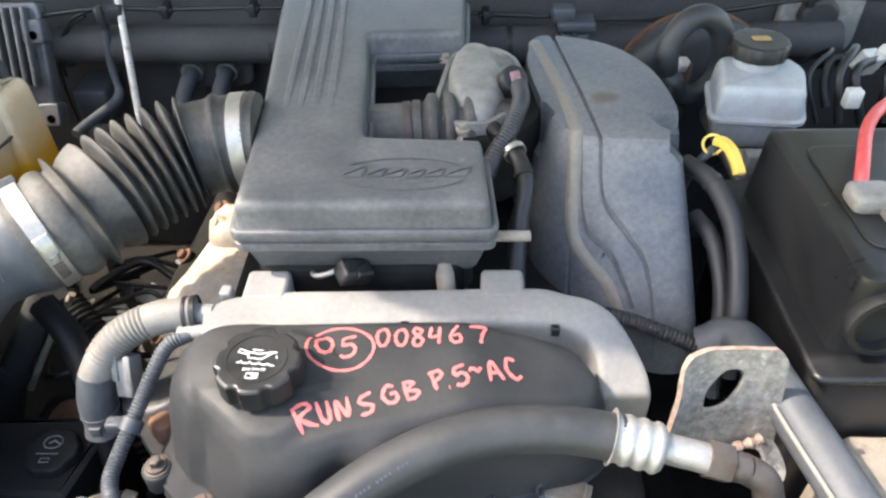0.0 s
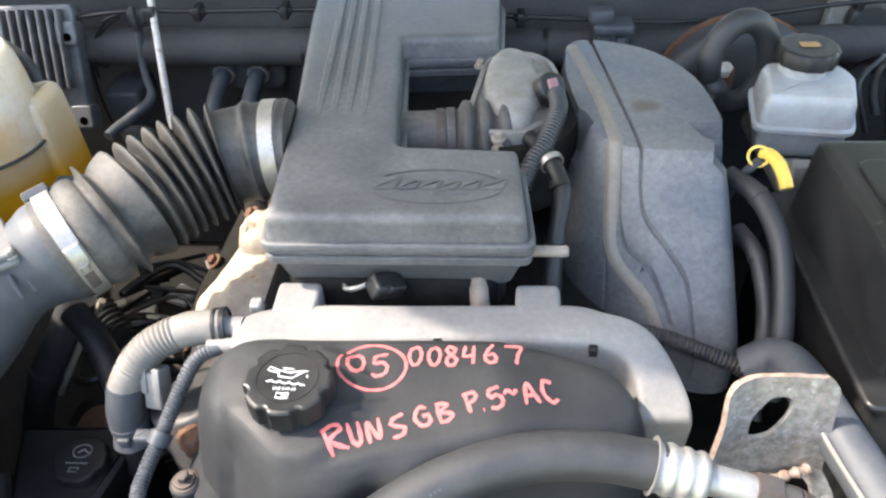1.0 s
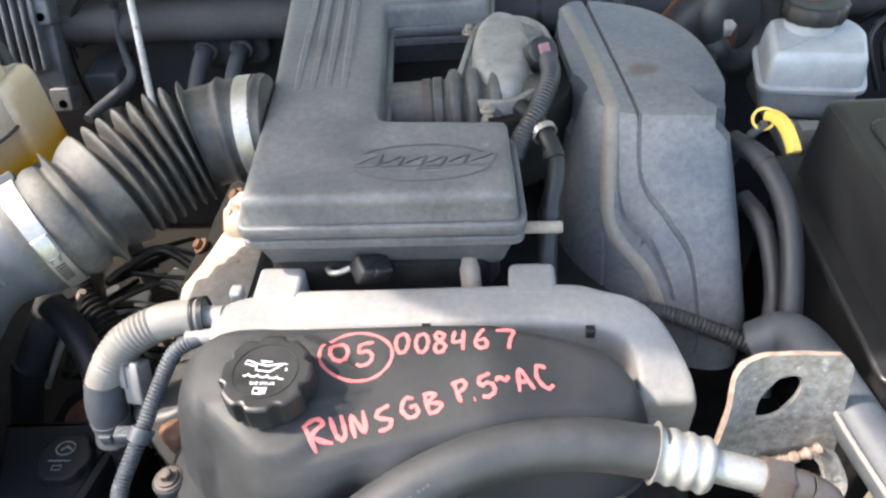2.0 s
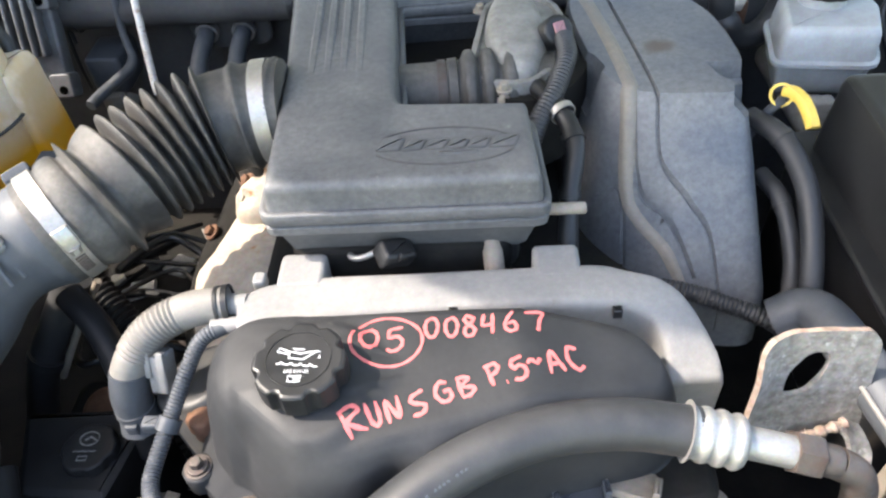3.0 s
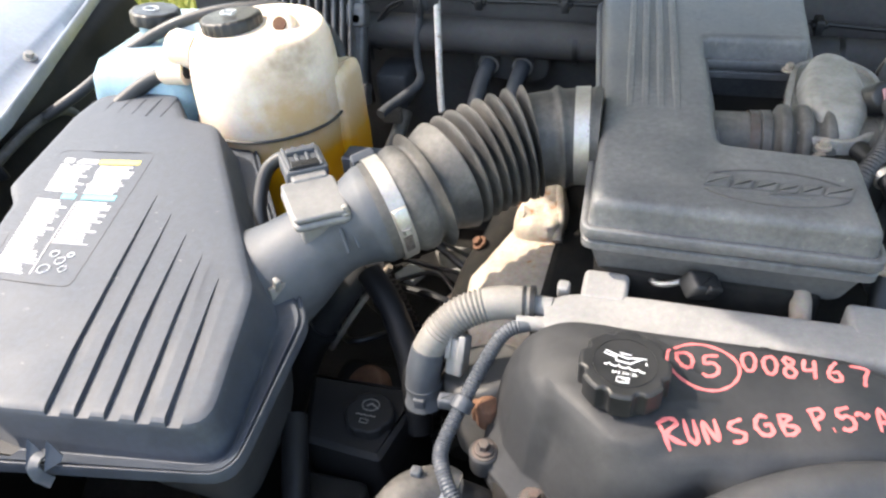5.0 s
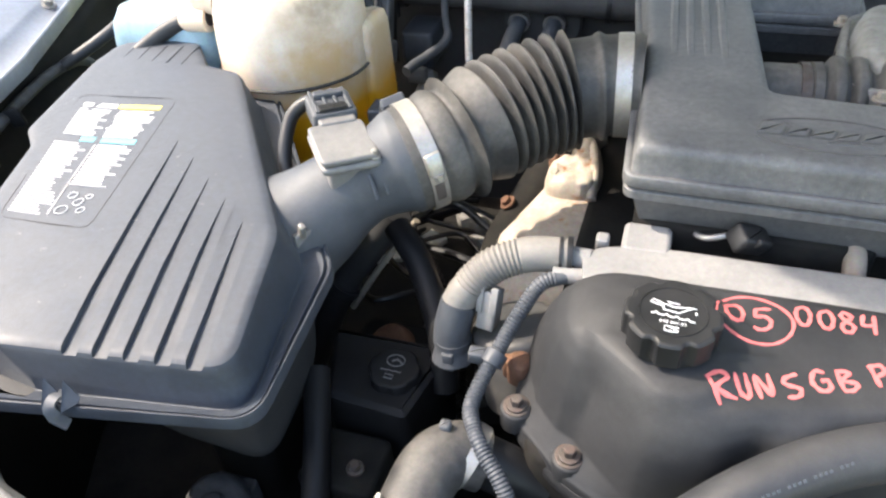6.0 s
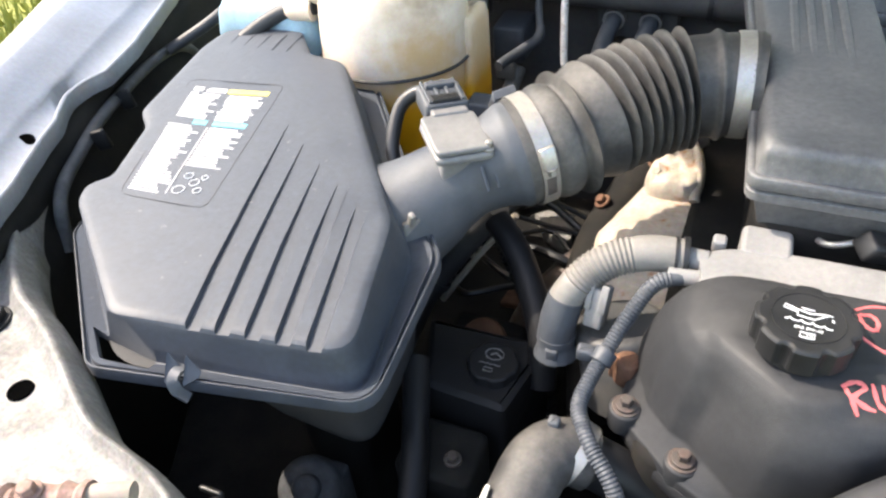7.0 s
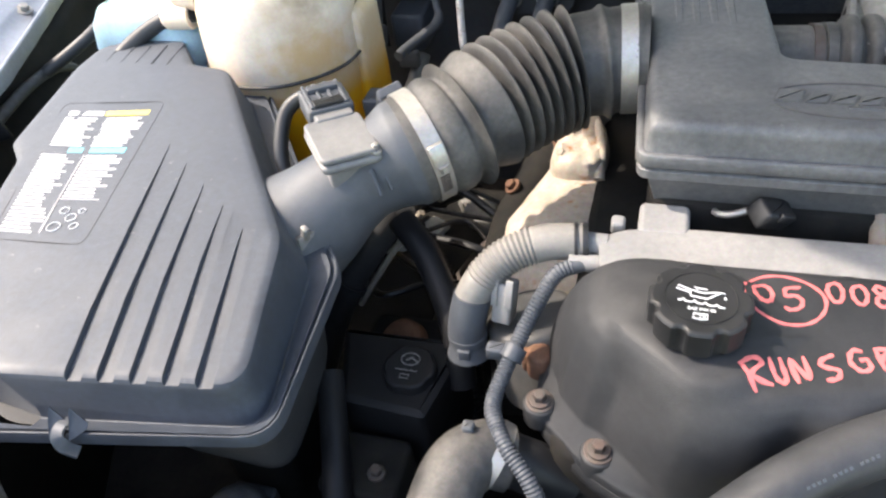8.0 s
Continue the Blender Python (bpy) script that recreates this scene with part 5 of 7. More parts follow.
# ---- coolant tank, washer tank ----
def coolant_tank():
    t = thing("coolant_tank", "cream translucent coolant tank half full of amber coolant", "coolant tank")
    low = [(-0.668 + 0.099 * math.cos(u) * (1 + 0.06 * math.cos(2 * u)), 0.803 + 0.100 * math.sin(u)) for u in [math.radians(40 * k + 180) for k in range(9)]]
    high = [(-0.655 + 0.076 * math.cos(u), 0.806 + 0.072 * math.sin(u)) for u in [math.radians(40 * k + 180) for k in range(9)]]
    bm = bmesh.new()
    pillow(bm, low, high, [(-0.02, -0.05), (-0.03, 0.0), (0, 0.08), (0.05, 0.35), (0.14, 0.62), (0.32, 0.83), (0.6, 0.94), (0.85, 0.99), (1, 1)], 0.966, 1.082, inner=4, n=8, crown=0.003)
    part("upper_shell", bm, M["tank"], t, smooth=80)
    bm = bmesh.new()
    high2 = [(x * 0.985 + 0.015 * -0.662, y * 0.985 + 0.015 * 0.8) for x, y in low]
    low2 = [(x * 0.8 + 0.2 * -0.64, y * 0.8 + 0.2 * 0.8) for x, y in low]
    pillow(bm, low2, high2, [(0, 0), (0.5, 0.4), (0.85, 0.8), (0.97, 0.97), (1, 1)], 0.74, 0.965, inner=2, n=8)
    part("lower_shell", bm, M["tank"], t, smooth=80)
    bm = bmesh.new()
    pts = spline([(x * 1.02 + 0.0132, y * 1.02 - 0.016, 0.964) for x, y in low], 8, True)
    sweep(bm, pts + [pts[0]], 0.0022, 8, caps=False)
    part("seam", bm, "rubber", t, "brown welded seam")
    bm = bmesh.new()
    m = pose(-0.694, 0.795, 1.072, -4, -4, 0)
    disc(bm, m, 0.030, 0.014, 48, 0.002)
    disc(bm, m @ pose(0, 0, 0.008), 0.0405, 0.017, 96, 0.003, 24, 0.0012, 0.5)
    cap = part("cap", bm, "cap", t, "black ribbed pressure cap")
    bm = bmesh.new()
    flat = lambda x, y: 1.1015
    ribbon(bm, [Vector((-0.696 + dx, 0.795 + dy, 0)) for dx, dy in ((-0.008, -0.006), (0.008, -0.006), (0.008, 0.006), (-0.008, 0.006), (-0.008, -0.006))], 0.0025, flat, 0.001, 0.002)
    part("cap_mark", bm, "print", cap, "white printed symbol")
    for c, r, ax in (((-0.765, 0.775, 1.056), 0.024, (-1, 0, 0.2)), ((-0.782, 0.76, 1.028), 0.017, (-1, -0.1, 0))):
        bm = bmesh.new()
        q = Matrix.Translation(c) @ Vector(ax).to_track_quat("Z", "Y").to_matrix().to_4x4()
        disc(bm, q @ pose(0, 0, -0.02), r, 0.04, 28, 0.008)
        part("spout", bm, M["tank"], t)
    bm = bmesh.new()
    q = Matrix.Translation((-0.625, 0.80, 1.085)) @ Vector((0.2, -0.8, 0.5)).to_track_quat("Z", "Y").to_matrix().to_4x4()
    disc(bm, q @ pose(0, 0, -0.02), 0.018, 0.03, 28, 0.004)
    nub = part("return_port", bm, M["tank"], t)
    bm = bmesh.new()
    disc(bm, q @ pose(0, 0, 0.0085), 0.009, 0.003, 20, 0.0006)
    part("port_hole", bm, "rust", nub, "brown stained port")
    bm = bmesh.new()
    poly = rounded([(-0.600, 0.80), (-0.556, 0.80), (-0.552, 0.875), (-0.600, 0.885)], 0.012, 4)
    stack(bm, poly, [(0.76, 0.012), (0.78, 0.003), (0.9, 0), (1.00, 0.002), (1.012, 0.006), (1.016, 0.014)])
    part("side_pocket", bm, M["tank"], t, smooth=50)
    bm = bmesh.new()
    slab(bm, -0.545, -0.495, 0.74, 0.775, 0.90, 0.93, 0.004, 0.003, None)
    part("bracket", bm, "duct", t)
    h = thing("overflow_hose", "black rubber hose looping over the coolant tank", "hose")
    tube("hose", [(-1.005, 0.73, 0.955), (-0.955, 0.775, 0.984), (-0.90, 0.805, 1.021), (-0.83, 0.835, 1.056), (-0.76, 0.865, 1.072), (-0.68, 0.888, 1.072), (-0.625, 0.888, 1.056), (-0.592, 0.877, 1.032), (-0.578, 0.862, 1.0)], 0.0085, "hose", h)
    h = thing("radiator_bleed_hose", "black rubber hose joining the coolant tank spout", "hose")
    tube("hose", [(-0.76, 0.763, 1.03), (-0.81, 0.755, 1.02), (-0.86, 0.72, 0.99), (-0.90, 0.65, 0.95)], 0.0105, "hose", h)


coolant_tank()


def washer_tank():
    t = thing("washer_tank", "pale blue translucent washer fluid tank with black cap", "washer tank")
    poly = rounded([(-0.935, 0.75), (-0.76, 0.74), (-0.74, 0.90), (-0.80, 1.0), (-0.93, 0.98)], 0.035, 6)
    bm = bmesh.new()
    stack(bm, poly, [(0.75, 0.02), (0.8, 0.0), (0.98, 0.0), (1.01, 0.006), (1.03, 0.02), (1.036, 0.035)])
    part("body", bm, "washer", t, smooth=60)
    bm = bmesh.new()
    m = pose(-0.875, 0.87, 1.03, -5, 6, 0)
    disc(bm, m, 0.026, 0.02, 40, 0.002)
    part("neck", bm, "washer", t)
    bm = bmesh.new()
    disc(bm, m @ pose(0, 0, 0.02), 0.036, 0.018, 72, 0.004, 10, 0.0015, 0.5)
    cap = part("cap", bm, "cap", t, "black washer cap")
    bm = bmesh.new()
    ribbon(bm, [m @ Vector((0.012 * math.cos(k * .5), 0.008 * math.sin(k * .5), 0)) for k in range(14)], 0.002, lambda x, y: 1.0686, 0.0012, 0.002)
    part("cap_mark", bm, "print", cap, "white printed symbol")


washer_tank()


# ---- back of the bay ----
def control_module():
    c = thing("engine_control_module", "dull alloy engine control module with cooling fins", "control unit")
    m = pose(-0.725, 1.04, 0.955, 66, 0, 3)
    bm = bmesh.new()
    slab(bm, -0.10, 0.10, -0.08, 0.085, -0.03, 0.0, 0.008, 0.003, m)
    part("case", bm, "ecu", c)
    for i in range(13):
        bm = bmesh.new()
        x = -0.092 + 0.0145 * i
        slab(bm, x, x + 0.005, -0.04, 0.078, 0.0, 0.020, 0.002, 0.0015, m)
        part("fin", bm, "ecu", c)
    for x, y in ((0.092, 0.042), (0.096, -0.085)):
        bm = bmesh.new()
        slab(bm, x - 0.018, x + 0.014, y - 0.018, y + 0.018, -0.02, 0.012, 0.006, 0.002, m)
        lug = part("lug", bm, "ecu", c)
        bm = bmesh.new()
        disc(bm, m @ pose(x, y - 0.006, 0.011), 0.0065, 0.002, 20, 0.0004)
        part("lug_hole_disc", bm, "void", lug, "black disc painting the dark of a lug hole")


control_module()


def dipstick_tube():
    d = thing("transmission_dipstick_tube", "scuffed silver dipstick tube in front of the firewall", "dipstick tube")
    tube("tube", [(-0.470, 0.965, 0.882), (-0.477, 0.985, 0.905), (-0.50, 1.07, 1.005), (-0.508, 1.10, 1.045)], 0.0055, "scuffed", d)
    h = thing("vent_pipe", "thin dark bent metal pipe beside the dipstick tube", "pipe")
    tube("pipe", [(-0.53, 1.085, 1.006), (-0.536, 1.083, 0.984), (-0.542, 1.075, 0.935), (-0.538, 1.065, 0.906), (-0.533, 1.055, 0.893), (-0.537, 1.04, 0.883), (-0.553, 1.01, 0.877), (-0.568, 0.98, 0.873), (-0.574, 0.96, 0.871)], [0.006 + 0.0022 * min(1, max(0, k - 34) / 10) for k in range(81)], "duct", h)
    bm = bmesh.new()
    slab(bm, -0.540, -0.514, 1.068, 1.088, 1.001, 1.025, 0.006, 0.004)
    slab(bm, -0.518, -0.498, 1.070, 1.086, 1.005, 1.027, 0.004, 0.003)
    slab(bm, -0.532, -0.524, 1.062, 1.072, 0.993, 1.031, 0.002, 0.001)
    part("clip", bm, "hose", h, "black clip")


dipstick_tube()


def firewall_fittings():
    p = thing("weatherstrip", "thick black rubber seal along the firewall", "seal")
    tube("seal", [(-0.75, 1.10, 0.955), (-0.4, 1.105, 0.950), (0.0, 1.105, 0.945), (0.3, 1.105, 0.945), (0.62, 1.10, 0.95)], 0.03, "wall", p, seg=24)
    for x in (-0.62, -0.28, 0.10, 0.46):
        bm = bmesh.new()
        ring_band(bm, (x, 1.105, 0.951 - 0.008 * (1 - abs(x))), (1, 0, 0), 0.0302, 0.008, 0.0012, 32)
        part("seal_joint", bm, "cap", p)
    w = thing("washer_line", "thin black line clipped along the firewall", "cable")
    tube("line", [(-0.7, 1.08, 1.0), (-0.55, 1.085, 1.018), (-0.43, 1.085, 1.017), (-0.29, 1.085, 1.018), (-0.1, 1.09, 1.012), (0.25, 1.09, 0.992), (0.4, 1.09, 1.0), (0.58, 1.07, 1.03), (0.75, 1.05, 1.02)], 0.0036, "cap", w)
    tube("branch", [(-0.55, 1.085, 1.018), (-0.591, 1.085, 0.998), (-0.626, 1.085, 0.945), (-0.638, 1.085, 0.89), (-0.64, 1.09, 0.82)], 0.003, "cap", w)
    for x, z in ((-0.433, 1.017), (-0.298, 1.018), (0.06, 1.003), (0.55, 1.024)):
        bm = bmesh.new()
        slab(bm, x - 0.006, x + 0.006, 1.072, 1.10, z - 0.012, z + 0.009, 0.003, 0.002)
        slab(bm, x - 0.011, x + 0.011, 1.076, 1.09, z - 0.004, z + 0.004, 0.002, 0.0015)
        part("clip", bm, "cap", w)
    h = thing("heater_pipes", "pair of heater pipes through a black firewall plate", "pipe")
    bm = bmesh.new()
    poly = rounded([(-0.455, -0.035), (-0.325, -0.035), (-0.325, 0.035), (-0.455, 0.035)], 0.034, 8)
    stack(bm, poly, [(0, 0), (0.010, 0), (0.012, 0.003)], pose(0, 1.126, 0.903, 90, 0, 0))
    part("plate", bm, "wall", h)
    for x in (-0.424, -0.366):
        tube("pipe", [(x, 1.14, 0.905), (x - 0.002, 1.10, 0.900), (x - 0.008, 1.06, 0.880), (x - 0.014, 1.0, 0.83)], 0.0135, "duct", h)
        bm = bmesh.new()
        ring_band(bm, (x - 0.002, 1.108, 0.9015), (0, 1, 0.15), 0.0138, 0.012, 0.004)
        part("collar", bm, "alu", h)
    c = thing("pipe_clip", "grey plastic clip block on the firewall seal", "clip")
    bm = bmesh.new()
    slab(bm, 0.172, 0.220, 1.055, 1.09, 0.93, 0.992, 0.006, 0.004)
    slab(bm, 0.176, 0.190, 1.045, 1.06, 0.94, 0.985, 0.003, 0.002)
    slab(bm, 0.200, 0.214, 1.045, 1.06, 0.94, 0.985, 0.003, 0.002)
    slab(bm, 0.166, 0.226, 1.048, 1.092, 0.988, 1.002, 0.006, 0.003)
    slab(bm, 0.160, 0.195, 1.060, 1.088, 1.000, 1.020, 0.006, 0.003)
    part("block", bm, "duct", c)
    d = thing("blower_resistor", "small dark box on the firewall", "electrical box")
    bm = bmesh.new()
    slab(bm, -0.624, -0.567, 1.07, 1.15, 0.822, 0.884, 0.010, 0.005)
    box = part("box", bm, "duct", d)
    bm = bmesh.new()
    slab(bm, -0.615, -0.580, 1.06, 1.075, 0.795, 0.824, 0.004, 0.003)
    part("plug", bm, "conduit", box, "pale plug")
    e = thing("foil_pipe", "pale foil-wrapped pipe low on the firewall", "pipe")
    tube("pipe", [(-0.585, 1.10, 0.80), (-0.590, 1.07, 0.775), (-0.605, 1.03, 0.73), (-0.62, 1.0, 0.66), (-0.62, 0.99, 0.50)], 0.014, "castalu", e)


firewall_fittings()


# ---- throttle body and manifold cover ----
def throttle():
    t = thing("throttle_unit", "weathered cast aluminium throttle body with motor housing", "throttle")
    pts = [(-0.09, 0.745, 1.0), (0.03, 0.752, 1.0), (0.075, 0.755, 1.0)]
    line, total = even(spline(pts, 16), 0.0015)
    rad = []
    for _, s in line:
        r = 0.034
        if 0.052 < s < 0.062:
            r = 0.037
        for c in (0.075, 0.095, 0.118):
            r += 0.0105 * math.exp(-((s - c) / 0.0075) ** 4)
        rad.append(r)
    bm = bmesh.new()
    sweep(bm, [p for p, _ in line], rad, 36)
    part("coupling", bm, "rubber", t, "dusty brown ribbed rubber coupling")
    bm = bmesh.new()
    ring_band(bm, (-0.045, 0.748, 1.0), (1, 0.05, 0), 0.0345, 0.009, 0.0015)
    part("hose_clamp", bm, "bolt", t)
    bm = bmesh.new()
    low = [(0.003, 0.80), (0.006, 0.848), (0.026, 0.886), (0.054, 0.880), (0.069, 0.840), (0.071, 0.775), (0.054, 0.727), (0.028, 0.724), (0.010, 0.755)]
    pillow(bm, low, [(0.039 + (x - 0.039) * 0.62, 0.805 + (y - 0.805) * 0.70) for x, y in low], [(0, 0), (0.02, 0.45), (0.12, 0.70), (0.35, 0.88), (0.7, 0.97), (1, 1)], 0.99, lambda x, y: 1.050 + 0.10 * (y - 0.80), inner=4, n=6, crown=0.002)
    part("motor_housing", bm, "castalu", t, smooth=70)
    bm = bmesh.new()
    edge = [(-0.016, 0.764), (-0.006, 0.830), (0.004, 0.892), (0.030, 0.916), (0.068, 0.916), (0.092, 0.888), (0.102, 0.830), (0.092, 0.760), (0.050, 0.712), (0.0, 0.716)]
    stack(bm, rounded(edge, 0.018, 5), [(0.970, 0.0), (1.026, 0.0), (1.0295, 0.0012), (1.0305, 0.0035), (1.0300, 0.0070), (1.0255, 0.0085)])
    part("flange", bm, "castalu", t, "pale cast flange with a raised rim", smooth=40)
    for bx, by in ((-0.014, 0.762), (0.0, 0.879), (0.02, 0.706)):
        hexbolt("flange_bolt", (bx, by, 1.0265), (0, 0, 1), t, 0.005, 0.008, "tan")
    bm = bmesh.new()
    disc(bm, pose(0.022, 0.722, 1.004, 90, 0, 0), 0.013, 0.014, 28, 0.004)
    part("spindle_boss", bm, "tan", t, "rust-brown spindle boss")
    bm = bmesh.new()
    low = [(-0.012, 0.80), (0.0, 0.86), (0.04, 0.895), (0.105, 0.885), (0.12, 0.83), (0.11, 0.75), (0.06, 0.70), (0.0, 0.72)]
    pillow(bm, low, [(x * 0.96 + 0.0022, y * 0.96 + 0.032) for x, y in low], [(0, 0), (0.2, 0.8), (1, 1)], 0.93, 1.015, inner=2, n=5)
    part("casting", bm, "dark", t)
    q = Matrix.Translation((0.078, 0.785, 1.045)) @ Vector((0.3, -0.7, 0.65)).to_track_quat("Z", "Y").to_matrix().to_4x4()
    bm = bmesh.new()
    disc(bm, q @ pose(0, 0, -0.02), 0.017, 0.035, 28, 0.003)
    plug = part("plug", bm, "cap", t, "black round wiring plug")
    bm = bmesh.new()
    slab(bm, -0.006, 0.006, -0.008, 0.008, 0.012, 0.018, 0.002, 0.001, q)
    part("plug_lock", bm, "faded", plug, "faded red lock tab")
    h = thing("throttle_harness", "black corrugated harness from the throttle plug", "conduit")
    corrugated("conduit", [(0.086, 0.765, 1.05), (0.086, 0.735, 1.045), (0.072, 0.70, 1.03), (0.055, 0.675, 1.015), (0.045, 0.655, 1.0)], 0.0098, "hose", h)
    h = thing("breather_hose", "black bent breather hose beside the resonator", "hose")
    tube("hose", [(0.055, 0.72, 1.02), (0.07, 0.69, 1.02), (0.083, 0.66, 1.01), (0.086, 0.635, 1.0), (0.078, 0.60, 0.97), (0.075, 0.565, 0.935), (0.078, 0.54, 0.90)], 0.0098, "cap", h)
    for c, ax in (((0.0845, 0.648, 1.006), (0.2, -0.9, -0.3)), ((0.0785, 0.602, 0.972), (-0.1, -0.7, -0.7))):
        bm = bmesh.new()
        ring_band(bm, c, ax, 0.0098, 0.009, 0.0018)
        part("joint", bm, "cap", h)
    bm = bmesh.new()
    ring_band(bm, (0.0765, 0.677, 1.0165), (0.35, -0.8, -0.2), 0.0115, 0.007, 0.0016)
    part("hose_clip", bm, "zinc", h)


throttle()


def manifold():
    k = thing("manifold_cover", "dusty blue-grey plastic intake manifold cover with a raised bead", "engine cover")
    low = [(0.088, 0.80), (0.092, 0.70), (0.108, 0.640), (0.148, 0.585), (0.198, 0.552), (0.272, 0.548), (0.282, 0.66), (0.288, 0.76), (0.276, 0.87), (0.222, 0.945), (0.12, 0.968), (0.088, 0.90)]
    high = [(0.112, 0.80), (0.120, 0.745), (0.135, 0.708), (0.160, 0.690), (0.20, 0.684), (0.250, 0.684), (0.262, 0.71), (0.270, 0.765), (0.258, 0.855), (0.212, 0.925), (0.130, 0.950), (0.108, 0.89)]
    ztop = lambda x, y: 1.028 - 0.25 * max(0, 0.12 - x)
    bm = bmesh.new()
    pillow(bm, low, high, [(-0.05, -0.3), (0, 0), (0.04, 0.07), (0.30, 0.35), (0.6, 0.66), (0.90, 0.93), (0.96, 0.978), (1, 1)], 0.862, ztop, inner=6, n=7)
    shell = part("shell", bm, "manifold", k, smooth=60)
    z = drop_on([shell])
    bead = spline([(0.118, 0.945, 0), (0.136, 0.82, 0), (0.144, 0.735, 0), (0.146, 0.69, 0), (0.144, 0.655, 0), (0.147, 0.632, 0), (0.160, 0.612, 0), (0.182, 0.588, 0), (0.195, 0.566, 0)], 10)
    sec = [(-0.0130, -0.005), (-0.0095, 0.0008), (-0.0045, 0.0036), (0.002, 0.0040), (0.0065, 0.0012), (0.0090, -0.005)]
    bm = bmesh.new()
    sweep(bm, [Vector((p.x, p.y, z(p.x, p.y) - 0.001 - 0.0045 * max(0, q / len(bead) - 0.55) / 0.45)) for q, p in enumerate(bead)], 1.0, section=sec)
    part("bead", bm, "beadplastic", k, "brownish dusty raised bead", smooth=60)
    # a pressed groove beside the bead, stepped notches at the edge by the battery, and the recess for the plug
    for pts in ([(0.146, 0.955, 0), (0.160, 0.82, 0), (0.168, 0.735, 0), (0.171, 0.69, 0), (0.173, 0.644, 0), (0.199, 0.613, 0), (0.217, 0.591, 0), (0.225, 0.56, 0), (0.227, 0.54, 0)],
                [(0.150, 0.70, 0), (0.150, 0.665, 0), (0.151, 0.645, 0), (0.158, 0.626, 0), (0.180, 0.605, 0), (0.196, 0.580, 0), (0.203, 0.566, 0)],
                [(0.110, 0.660, 0), (0.126, 0.655, 0), (0.136, 0.645, 0), (0.139, 0.627, 0), (0.139, 0.612, 0), (0.139, 0.600, 0)]):
        bm = bmesh.new()
        sweep(bm, [Vector((p.x, p.y, z(p.x, p.y, 0.87) - 0.0045)) for p in spline(pts, 10)], 1.0, section=[(-0.0012, 0), (0.0012, 0), (0.0052, 0.014), (-0.0052, 0.014)])
        if not carve(shell, part("groove_cutter", bm, "manifold")):
            # uncut groove: a dark ribbon paints its shade on the surface
            bm = bmesh.new()
            ribbon(bm, [Vector((p.x, p.y, 0)) for p in spline(pts, 10)], 0.0026, z, 0.0004, 0.0006)
            part("seam", bm, "dark", k, "dark line painting the shade in a moulded groove")
    for pts, zz in (([(0.236, 0.737), (0.33, 0.737), (0.33, 0.60), (0.270, 0.60), (0.262, 0.660), (0.246, 0.672), (0.254, 0.700), (0.242, 0.716)], 1.008),
                    ([(0.256, 0.722), (0.33, 0.722), (0.33, 0.58), (0.276, 0.58), (0.270, 0.655), (0.262, 0.690)], 0.985)):
        bm = bmesh.new()
        stack(bm, [Vector((*p, 0)) for p in pts], [(zz, 0), (1.08, -0.012)])
        carve(shell, part("notch_cutter", bm, "manifold"))
    bm = bmesh.new()
    stack(bm, rounded([(0.062, 0.80), (0.098, 0.79), (0.118, 0.765), (0.126, 0.738), (0.112, 0.725), (0.070, 0.745)], 0.006, 3), [(0.975, 0), (1.06, -0.004)])
    carve(shell, part("recess_cutter", bm, "manifold"))


manifold()


